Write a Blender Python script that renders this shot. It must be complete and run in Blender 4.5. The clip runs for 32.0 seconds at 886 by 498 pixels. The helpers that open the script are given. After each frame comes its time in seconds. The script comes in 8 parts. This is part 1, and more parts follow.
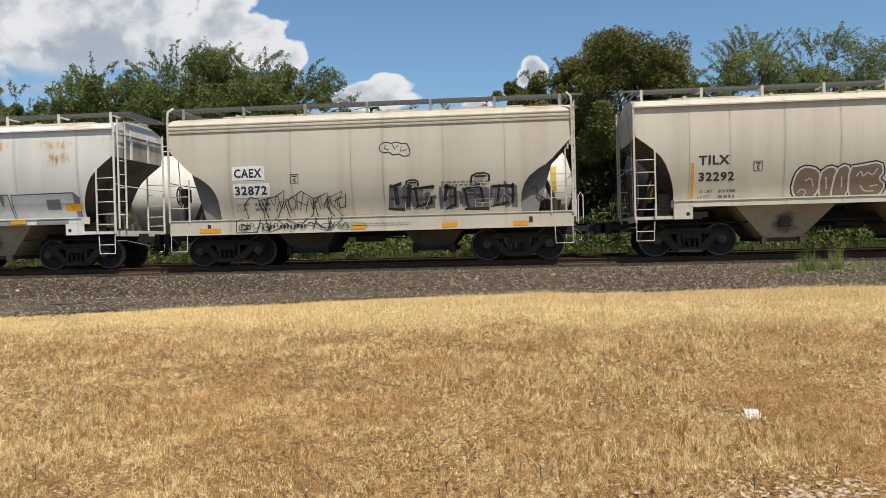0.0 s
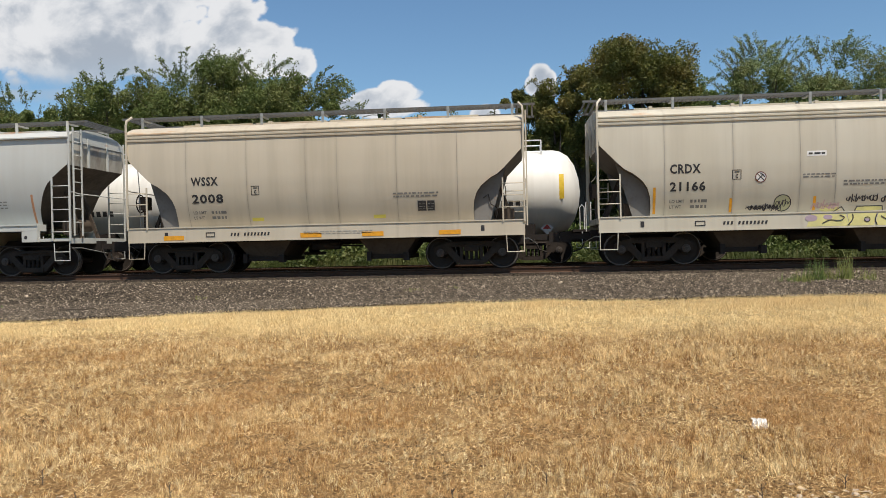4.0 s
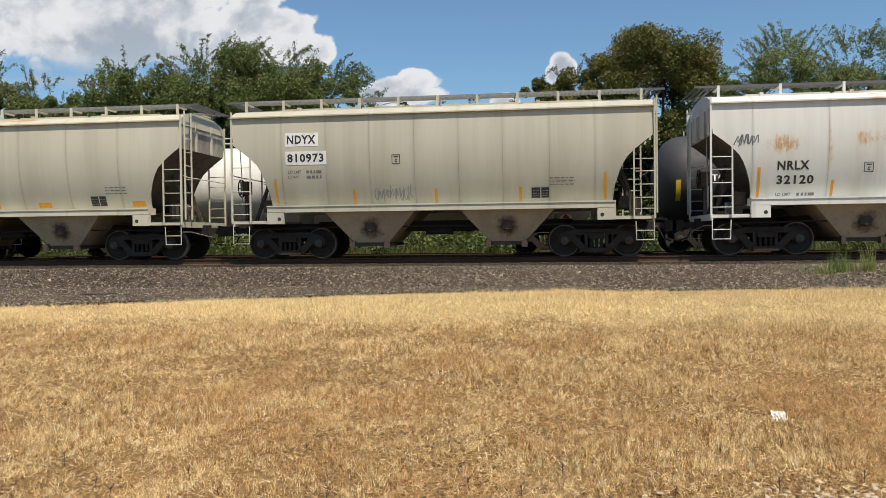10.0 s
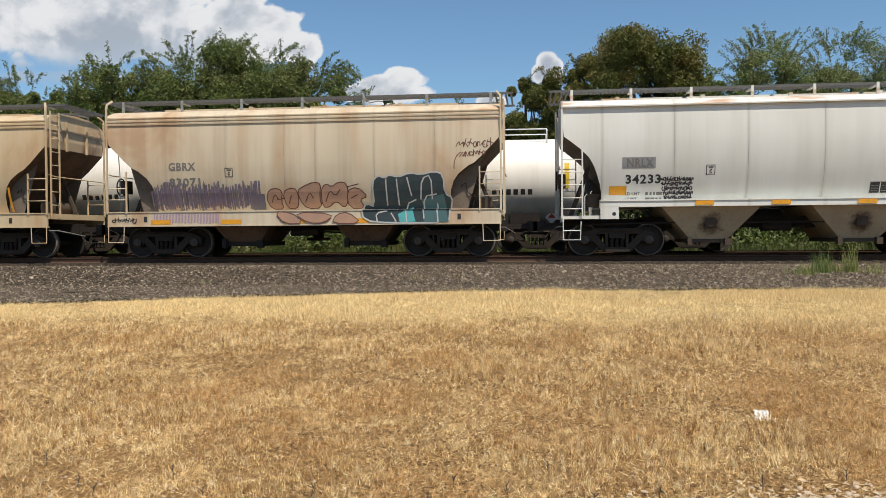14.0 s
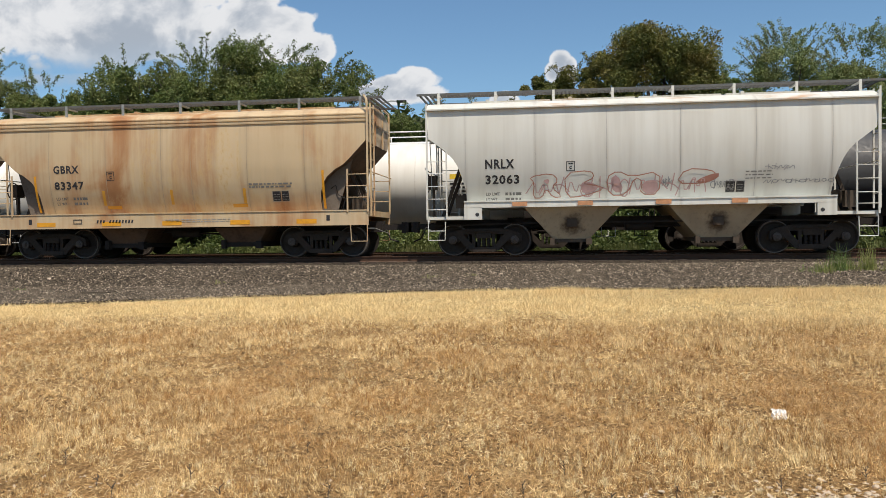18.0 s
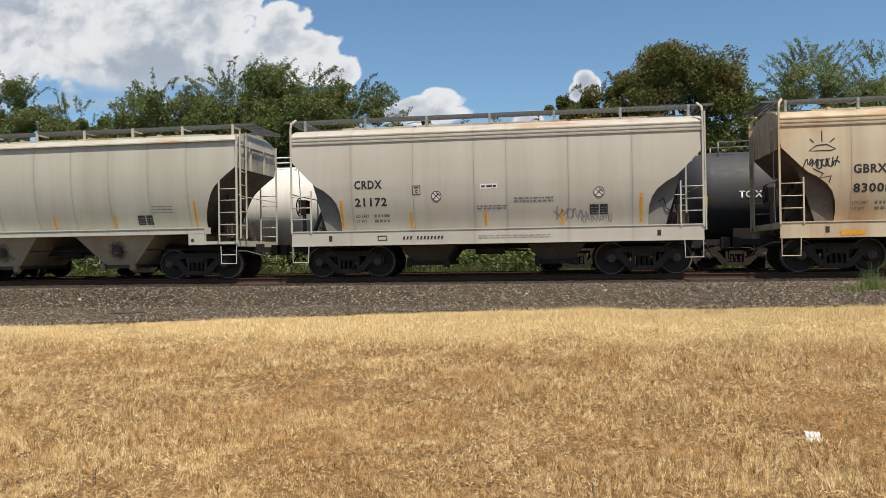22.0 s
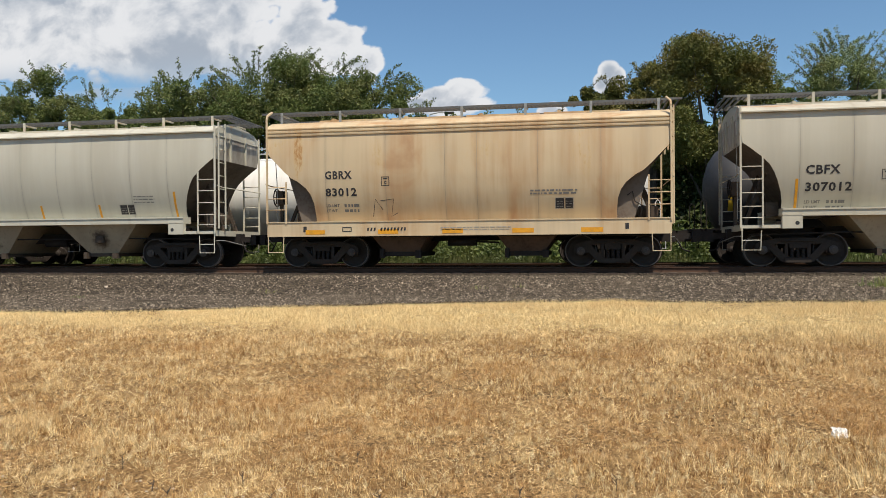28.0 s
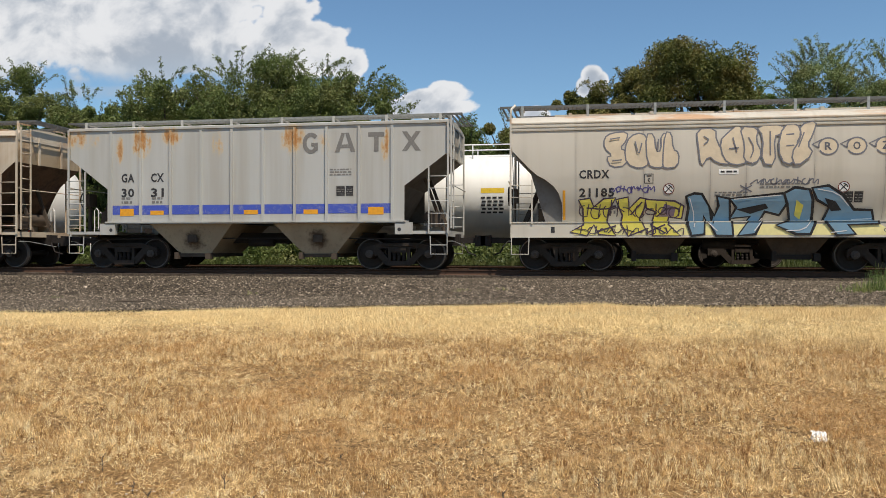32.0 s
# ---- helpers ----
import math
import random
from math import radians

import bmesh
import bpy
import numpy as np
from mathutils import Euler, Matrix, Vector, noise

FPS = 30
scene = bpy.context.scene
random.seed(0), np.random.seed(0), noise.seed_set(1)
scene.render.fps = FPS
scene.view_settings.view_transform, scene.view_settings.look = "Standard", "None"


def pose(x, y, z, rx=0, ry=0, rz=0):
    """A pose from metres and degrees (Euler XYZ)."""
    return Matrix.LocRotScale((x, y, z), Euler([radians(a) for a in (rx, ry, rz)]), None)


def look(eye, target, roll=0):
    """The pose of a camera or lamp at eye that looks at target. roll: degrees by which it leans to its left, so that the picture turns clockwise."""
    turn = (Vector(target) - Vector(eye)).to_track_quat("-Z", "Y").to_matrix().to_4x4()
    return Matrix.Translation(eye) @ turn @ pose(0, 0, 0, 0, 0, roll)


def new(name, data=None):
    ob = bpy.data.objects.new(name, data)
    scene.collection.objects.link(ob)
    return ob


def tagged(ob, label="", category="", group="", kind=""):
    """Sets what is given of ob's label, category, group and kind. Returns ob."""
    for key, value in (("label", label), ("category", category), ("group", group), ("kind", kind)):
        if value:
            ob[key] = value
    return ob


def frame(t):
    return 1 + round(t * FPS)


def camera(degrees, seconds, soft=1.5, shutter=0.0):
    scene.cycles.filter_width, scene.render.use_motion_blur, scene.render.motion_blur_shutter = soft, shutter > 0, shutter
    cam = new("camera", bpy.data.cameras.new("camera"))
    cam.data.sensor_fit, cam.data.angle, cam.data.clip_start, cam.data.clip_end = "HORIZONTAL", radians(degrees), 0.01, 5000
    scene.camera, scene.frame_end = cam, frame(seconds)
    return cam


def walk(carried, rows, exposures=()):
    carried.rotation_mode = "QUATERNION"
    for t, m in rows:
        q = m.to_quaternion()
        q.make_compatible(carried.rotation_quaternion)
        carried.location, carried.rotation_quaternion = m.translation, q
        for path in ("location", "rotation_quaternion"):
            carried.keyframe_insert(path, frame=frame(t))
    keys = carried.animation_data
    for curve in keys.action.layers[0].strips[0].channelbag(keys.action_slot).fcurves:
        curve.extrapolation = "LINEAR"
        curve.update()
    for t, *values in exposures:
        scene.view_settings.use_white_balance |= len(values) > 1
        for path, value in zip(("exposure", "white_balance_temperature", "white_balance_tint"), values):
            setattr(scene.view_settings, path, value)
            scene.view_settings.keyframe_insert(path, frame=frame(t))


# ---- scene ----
EYE_Z = 1.6        # eye above the grass it stands on
RAIL = 0.98        # rail top
TRACK = 23.77      # centre line of the near track
FAR_TRACK = 28.2   # centre line of the siding behind

cam = camera(58.5, 32.0, soft=0.75)


def aim(x, yaw, pitch, roll):
    a, b = radians(yaw), radians(pitch)
    eye = Vector((x, 0, EYE_Z))
    return look(eye, eye + Vector((math.sin(a) * math.cos(b), math.cos(a) * math.cos(b), math.sin(b))), -roll)


# seconds, sideways place, yaw, pitch, lean
PATH = [
    (0, -0.003, -5.521, -0.647, 1.406), (0.5, -0.003, -5.432, -0.699, 1.302), (1, -0.002, -5.38, -0.58, 1.166),
    (1.5, -0.001, -5.405, -0.452, 1.107), (2, -0.001, -5.524, -0.323, 1.205), (2.5, 0, -5.685, -0.186, 1.38),
    (3, 0, -5.818, -0.142, 1.427), (3.5, 0.001, -5.95, -0.146, 1.315), (5.5, 0.002, -6.186, 0.062, 0.839),
    (6, 0.002, -6.26, 0.063, 0.726), (6.5, 0.002, -6.418, -0.037, 0.647), (7, 0.002, -6.689, -0.169, 0.612),
    (7.5, 0.002, -6.983, -0.198, 0.59), (8, 0.002, -7.28, -0.225, 0.667), (8.5, 0.001, -7.448, -0.362, 0.718),
    (9, 0.001, -7.524, -0.613, 0.721), (9.5, 0.001, -7.482, -0.843, 0.677), (10, 0.001, -7.377, -0.92, 0.65),
    (10.5, 0, -7.24, -0.817, 0.526), (11, 0, -7.056, -0.603, 0.446), (11.5, -0.001, -6.826, -0.438, 0.456),
    (12, -0.001, -6.627, -0.432, 0.551), (12.5, -0.002, -6.484, -0.558, 0.641), (13, -0.002, -6.399, -0.779, 0.553),
    (13.5, -0.003, -6.376, -0.933, 0.423), (14, -0.004, -6.348, -1.009, 0.398), (14.5, -0.004, -6.303, -0.959, 0.423),
    (16.5, -0.008, -6.712, -0.917, 0.725), (17, -0.009, -6.767, -1.058, 0.712), (17.5, -0.01, -6.904, -1.106, 0.701),
    (18, -0.011, -7.347, -1.039, 0.668), (18.5, -0.012, -8.003, -0.871, 0.685), (19, -0.013, -8.436, -0.663, 0.694),
    (19.5, -0.014, -8.484, -0.511, 0.573), (20, -0.015, -8.615, -0.344, 0.55), (20.5, -0.016, -9.056, -0.095, 0.591),
    (21, -0.018, -9.456, 0.172, 0.753), (21.5, -0.019, -9.466, 0.368, 0.857), (22, -0.021, -9.121, 0.432, 0.874),
    (22.5, -0.022, -8.662, 0.431, 0.777), (23, -0.023, -8.279, 0.472, 0.659), (23.5, -0.025, -8.119, 0.569, 0.668),
    (24, -0.027, -8.174, 0.685, 0.795), (24.5, -0.028, -8.281, 0.721, 0.874), (25, -0.03, -8.423, 0.684, 0.887),
    (25.5, -0.032, -8.651, 0.582, 0.692), (27.5, -0.039, -10.663, -0.111, 0.464), (28, -0.041, -10.711, -0.208, 0.378),
    (28.5, -0.043, -10.593, -0.386, 0.367), (29, -0.045, -10.588, -0.524, 0.477), (29.5, -0.047, -10.575, -0.475, 0.466),
    (30, -0.049, -10.391, -0.32, 0.275), (30.5, -0.051, -10.142, -0.184, 0.226), (31, -0.054, -9.875, -0.164, 0.188),
    (31.5, -0.056, -9.6, -0.124, 0.02), (32, -0.058, -9.442, -0.035, -0.055),
]
walk(cam, [(t, aim(x, a, b, c)) for t, x, a, b, c in PATH])

# the train's speed every four seconds
SPEED = (9.874, 9.653, 9.457, 9.278, 9.089, 8.904, 8.787, 8.72, 8.654)


def travelled(t):
    """Metres that the train has gone since the start."""
    s, k = 0.0, 0
    while t > 4 and k < 7:
        s += 2 * (SPEED[k] + SPEED[k + 1])
        t, k = t - 4, k + 1
    return s + SPEED[k] * t + (SPEED[k + 1] - SPEED[k]) * t * t / 8


# ---- sky and sun ----
SUN_TO = Vector((0.34, -0.42, 1.0)).normalized()
elev = math.asin(SUN_TO.z)


def N(nt, kind, inputs=(), operation=""):
    """A node with its inputs set or linked."""
    n = nt.nodes.new(kind)
    if operation:
        n.operation = operation
    for key, v in (inputs.items() if isinstance(inputs, dict) else enumerate(inputs)):
        if v is None:
            continue
        if isinstance(v, bpy.types.NodeSocket):
            nt.links.new(v, n.inputs[key])
        else:
            n.inputs[key].default_value = v
    return n


def mth(nt, op, a, b=None, c=None, clamp=False):
    n = N(nt, "ShaderNodeMath", [a, b, c], operation=op)
    n.use_clamp = clamp
    return n.outputs[0]


def mixc(nt, fac, a, b, blend="MIX"):
    n = nt.nodes.new("ShaderNodeMix")
    n.data_type, n.blend_type = "RGBA", blend
    for k, v in ((0, fac), (6, a), (7, b)):
        if isinstance(v, bpy.types.NodeSocket):
            nt.links.new(v, n.inputs[k])
        else:
            n.inputs[k].default_value = v if k == 0 else (*v, 1)
    return n.outputs[2]


def ramp(nt, fac, lo, hi, a=0.0, b=1.0):
    n = N(nt, "ShaderNodeMapRange", {0: fac, 1: lo, 2: hi, 3: a, 4: b})
    n.interpolation_type = "SMOOTHSTEP"
    return n.outputs[0]


def noise_tex(nt, vec, scale, detail=4.0, rough=0.55, distort=0.0):
    return N(nt, "ShaderNodeTexNoise", {"Vector": vec, "Scale": scale, "Detail": detail, "Roughness": rough, "Distortion": distort}).outputs[0]


world = bpy.data.worlds.new("world")
scene.world = world
world.use_nodes = True
wt = world.node_tree
wt.nodes.clear()
sky = N(wt, "ShaderNodeTexSky")
sky.sky_type, sky.sun_disc, sky.sun_elevation, sky.sun_rotation = "NISHITA", False, elev, math.atan2(SUN_TO.x, SUN_TO.y)
sky.altitude, sky.air_density, sky.dust_density, sky.ozone_density = 200.0, 1.0, 0.6, 1.6
way = N(wt, "ShaderNodeTexCoord").outputs["Generated"]
sep = N(wt, "ShaderNodeSeparateXYZ", [way])
dx, dy, dz = sep.outputs
ahead = mth(wt, "MAXIMUM", mth(wt, "ABSOLUTE", dy), 0.05)
cu, cv = mth(wt, "DIVIDE", dx, ahead), mth(wt, "DIVIDE", dz, ahead)
flat = N(wt, "ShaderNodeCombineXYZ", [cu, cv, dy]).outputs[0]
# heaps of cumulus: centre and half size as tangents of the view's angles
HEAPS = [(-0.66, 0.34, 0.26, 0.08), (-0.50, 0.315, 0.15, 0.075), (-0.390, 0.290, 0.060, 0.060), (-0.340, 0.262, 0.058, 0.046), (-0.300, 0.240, 0.036, 0.032), (-0.68, 0.31, 0.25, 0.08),
         (-0.60, 0.275, 0.22, 0.06), (-0.45, 0.255, 0.15, 0.055), (-0.70, 0.215, 0.22, 0.012), (-0.52, 0.205, 0.14, 0.014), (-0.180, 0.184, 0.056, 0.018), (-0.160, 0.198, 0.034, 0.018), (-0.192, 0.193, 0.034, 0.015), (-0.222, 0.184, 0.026, 0.012),
         (0.022, 0.213, 0.015, 0.016), (0.024, 0.195, 0.019, 0.022), (0.014, 0.200, 0.014, 0.016), (0.030, 0.208, 0.012, 0.014), (-0.047, 0.167, 0.021, 0.013), (-0.9, 0.29, 0.25, 0.08)]
heap = None
for hu, hv, ru, rv in HEAPS:
    a = mth(wt, "POWER", mth(wt, "ABSOLUTE", mth(wt, "MULTIPLY_ADD", cu, 1 / ru, -hu / ru)), 2.0)
    b = mth(wt, "POWER", mth(wt, "ABSOLUTE", mth(wt, "MULTIPLY_ADD", cv, 1 / rv, -hv / rv)), 2.0)
    m = mth(wt, "SUBTRACT", 1.0, mth(wt, "ADD", a, b))
    heap = m if heap is None else mth(wt, "MAXIMUM", heap, m)
wide_flat = N(wt, "ShaderNodeMapping", {"Vector": flat, "Scale": (1.0, 1.35, 1.0)}).outputs[0]
billow = noise_tex(wt, wide_flat, 11.0, 9.0, 0.60, 0.15)
fleck = noise_tex(wt, wide_flat, 7.0, 7.0, 0.6, 0.4)
# round cauliflower heads at two sizes
stirred = N(wt, "ShaderNodeVectorMath", [wide_flat, N(wt, "ShaderNodeVectorMath", [N(wt, "ShaderNodeTexNoise", {"Vector": wide_flat, "Scale": 24.0, "Detail": 3.0}).outputs[1], (0.035, 0.035, 0.0)], operation="MULTIPLY").outputs[0]], operation="ADD").outputs[0]
heads = []
for size in (17.0, 40.0):
    v = N(wt, "ShaderNodeTexVoronoi", {"Vector": stirred, "Scale": size})
    v.feature = "SMOOTH_F1"
    v.inputs["Smoothness"].default_value = 0.35
    heads.append(mth(wt, "SUBTRACT", 0.42, v.outputs["Distance"]))
front = mth(wt, "GREATER_THAN", dy, 0.0)
lumps = mth(wt, "MAXIMUM", mth(wt, "ADD", mth(wt, "MULTIPLY", heads[0], 1.3), mth(wt, "MULTIPLY", heads[1], 0.7)), -0.35)
shape = mth(wt, "ADD", mth(wt, "MAXIMUM", heap, -1.5), mth(wt, "ADD", mth(wt, "MULTIPLY_ADD", billow, 1.9, -0.95), mth(wt, "MULTIPLY", lumps, ramp(wt, cu, -0.29, -0.24, 1.0, 0.45))))
cover_front = ramp(wt, shape, -0.02, mth(wt, "MULTIPLY_ADD", ramp(wt, cv, 0.255, 0.20), ramp(wt, cu, -0.35, -0.45, 0.0, 1.6), 0.28))
cover_back = ramp(wt, noise_tex(wt, way, 2.6, 6.0, 0.55), 0.60, 0.70)
cover = mth(wt, "ADD", mth(wt, "MULTIPLY", cover_front, front), mth(wt, "MULTIPLY", cover_back, mth(wt, "SUBTRACT", 1.0, front)), clamp=True)
puff = ramp(wt, mth(wt, "ADD", fleck, mth(wt, "ADD", mth(wt, "MULTIPLY", lumps, 0.16), ramp(wt, shape, 1.1, 0.3, 0.0, 0.20))), 0.40, 0.70)
cloud = mixc(wt, puff, (0.43, 0.485, 0.565), (0.86, 0.87, 0.89))
cloud = mixc(wt, mth(wt, "MULTIPLY", ramp(wt, cv, 0.275, 0.215), ramp(wt, cu, -0.36, -0.46), clamp=True), cloud, (0.44, 0.54, 0.66))
b1 = N(wt, "ShaderNodeBackground", {"Color": mixc(wt, 1.0, sky.outputs[0], (0.79, 0.96, 1.03), "MULTIPLY"), "Strength": 0.116})
b2 = N(wt, "ShaderNodeBackground", {"Color": cloud, "Strength": 0.92})
both = N(wt, "ShaderNodeMixShader", [cover, b1.outputs[0], b2.outputs[0]])
N(wt, "ShaderNodeOutputWorld", [both.outputs[0]])

sun = new("sun", bpy.data.lights.new("sun", "SUN"))
sun.data.energy, sun.data.angle, sun.data.color = 5.55, radians(0.6), (1.0, 0.885, 0.745)
sun.matrix_basis = look(SUN_TO * 100, (0, 0, 0))
scene.view_settings.exposure = 0.0


# ---- mesh building ----
class Shape:
    """Collects plain faces; finish() makes a mesh of them."""

    def __init__(self):
        self.v, self.f, self.m, self.s = [], [], [], []

    def face(self, pts, mat=0, smooth=False):
        k = len(self.v)
        self.v += [tuple(p) for p in pts]
        self.f.append(list(range(k, k + len(pts))))
        self.m.append(mat)
        self.s.append(smooth)

    def grid(self, rows, mat=0, smooth=True, closed=False):
        k, n = len(self.v), len(rows[0])
        for r in rows:
            self.v += [tuple(p) for p in r]
        for i in range(len(rows) - 1):
            for j in range(n if closed else n - 1):
                j2 = (j + 1) % n
                self.f.append([k + i * n + j, k + i * n + j2, k + (i + 1) * n + j2, k + (i + 1) * n + j])
                self.m.append(mat)
                self.s.append(smooth)
        return self

    def box(self, x0, x1, y0, y1, z0, z1, mat=0):
        p = [(x, y, z) for x in (x0, x1) for y in (y0, y1) for z in (z0, z1)]
        for q in ((0, 1, 3, 2), (4, 6, 7, 5), (0, 4, 5, 1), (2, 3, 7, 6), (0, 2, 6, 4), (1, 5, 7, 3)):
            self.face([p[i] for i in q], mat)
        return self

    def prism(self, poly, y0, y1, mat=0):
        """A plate: outline in x and z, from y0 to y1."""
        self.face([(x, y0, z) for x, z in poly], mat)
        self.face([(x, y1, z) for x, z in reversed(poly)], mat)
        for (xa, za), (xb, zb) in zip(poly, poly[1:] + poly[:1]):
            self.face([(xb, y0, zb), (xa, y0, za), (xa, y1, za), (xb, y1, zb)], mat)
        return self

    def bar(self, prof, x0, x1, mat=0):
        """A rolled section along x: outline in y and z."""
        self.grid([[(x, y, z) for y, z in prof] for x in (x0, x1)], mat, False, True)
        self.face([(x0, y, z) for y, z in prof], mat)
        self.face([(x1, y, z) for y, z in reversed(prof)], mat)
        return self

    def tube(self, pts, r, n=6, mat=0, cap=True):
        pts = [Vector(p) for p in pts]
        rr = r if isinstance(r, (list, tuple)) else [r] * len(pts)
        rings = []
        side = None
        for i, p in enumerate(pts):
            d = (pts[min(i + 1, len(pts) - 1)] - pts[max(i - 1, 0)]).normalized()
            if side is None:
                side = d.cross(Vector((0, 0, 1)) if abs(d.z) < 0.9 else Vector((1, 0, 0))).normalized()
            side = (side - d * side.dot(d)).normalized()
            up = d.cross(side)
            rings.append([p + (side * math.cos(2 * math.pi * k / n) + up * math.sin(2 * math.pi * k / n)) * rr[i] for k in range(n)])
        self.grid(rings, mat, n > 4, True)
        if cap:
            self.face(list(reversed(rings[0])), mat)
            self.face(rings[-1], mat)
        return self

    def lathe_y(self, prof, x, z, n=20, mats=None):
        """Turned about an axis along y: (y, radius) pairs."""
        for i in range(len(prof) - 1):
            rows = [[(x + r * math.cos(2 * math.pi * k / n), y, z + r * math.sin(2 * math.pi * k / n)) for k in range(n)] for y, r in prof[i:i + 2]]
            self.grid(rows, mats[i] if mats else 0, False, True)
        return self

    def finish(self, name, *mats, weld=True):
        me = bpy.data.meshes.new(name)
        me.from_pydata(self.v, [], self.f)
        for m in mats:
            me.materials.append(m)
        me.polygons.foreach_set("material_index", self.m)
        me.polygons.foreach_set("use_smooth", self.s)
        bm = bmesh.new()
        bm.from_mesh(me)
        if weld:
            bmesh.ops.remove_doubles(bm, verts=bm.verts, dist=1e-4)
        bmesh.ops.recalc_face_normals(bm, faces=bm.faces)
        for e in bm.edges:
            e.smooth = e.calc_face_angle(0.0) < 0.6
        bm.to_mesh(me)
        bm.free()
        return me


def part(name, mesh, material, parent, label="", m=None):
    """Links a mesh (or a Shape) as one object under a thing or a part."""
    if isinstance(mesh, Shape):
        mesh = mesh.finish(name, *(material if isinstance(material, tuple) else (material,)))
    ob = new(name, mesh)
    if material is not None and not isinstance(material, tuple) and mesh.materials and mesh.materials[0] != material:
        ob.material_slots[0].link = "OBJECT"
        ob.material_slots[0].material = material
    ob.parent = parent
    if m is not None:
        ob.matrix_basis = m
    if label:
        ob["label"] = label
    return ob


def fast_mesh(name, verts, faces_n, mat):
    """A mesh of loose equal polygons from one array of corners, faces_n corners each."""
    me = bpy.data.meshes.new(name)
    n = len(verts)
    me.vertices.add(n)
    me.vertices.foreach_set("co", np.ascontiguousarray(verts, dtype=np.float32).ravel())
    me.loops.add(n)
    me.loops.foreach_set("vertex_index", np.arange(n, dtype=np.int32))
    me.polygons.add(n // faces_n)
    me.polygons.foreach_set("loop_start", np.arange(0, n, faces_n, dtype=np.int32))
    me.polygons.foreach_set("loop_total", np.full(n // faces_n, faces_n, dtype=np.int32))
    me.materials.append(mat)
    me.update(calc_edges=True)
    return me


# ---- materials ----
def material(name, rough=0.6, metal=0.0, spec=0.4):
    m = bpy.data.materials.new(name)
    m.use_nodes = True
    nt = m.node_tree
    b = nt.nodes["Principled BSDF"]
    b.inputs["Roughness"].default_value = rough
    b.inputs["Metallic"].default_value = metal
    b.inputs["Specular IOR Level"].default_value = spec
    return m, nt, b


def bump(nt, b, height, strength=0.3, dist=0.01):
    n = N(nt, "ShaderNodeBump", {"Height": height, "Strength": strength, "Distance": dist})
    nt.links.new(n.outputs[0], b.inputs["Normal"])


def scaled(nt, vec, sx, sy, sz, off=0.0):
    return N(nt, "ShaderNodeMapping", {"Vector": vec, "Scale": (sx, sy, sz), "Location": (off, off * 0.7, off * 0.3)}).outputs[0]


def plain(name, col, rough=0.6, metal=0.0, var=0.25, scale=6.0, dirt=(0.06, 0.045, 0.03), dirty=0.2):
    """Paint or metal with mottling and some grime."""
    m, nt, b = material(name, rough, metal)
    obj = N(nt, "ShaderNodeTexCoord").outputs["Object"]
    n1 = noise_tex(nt, obj, scale, 5.0)
    n2 = noise_tex(nt, obj, scale * 7, 3.0)
    c = mixc(nt, ramp(nt, n1, 0.3, 0.7, 0.0, var), col, tuple(v * 0.55 for v in col))
    c = mixc(nt, ramp(nt, mth(nt, "ADD", mth(nt, "MULTIPLY", n1, 0.6), mth(nt, "MULTIPLY", n2, 0.4)), 0.48, 0.68, 0.0, dirty), c, dirt)
    nt.links.new(c, b.inputs["Base Color"])
    nt.links.new(ramp(nt, n2, 0.2, 0.8, max(0.05, rough - 0.12), min(1, rough + 0.12)), b.inputs["Roughness"])
    bump(nt, b, n2, 0.15, 0.004)
    return m


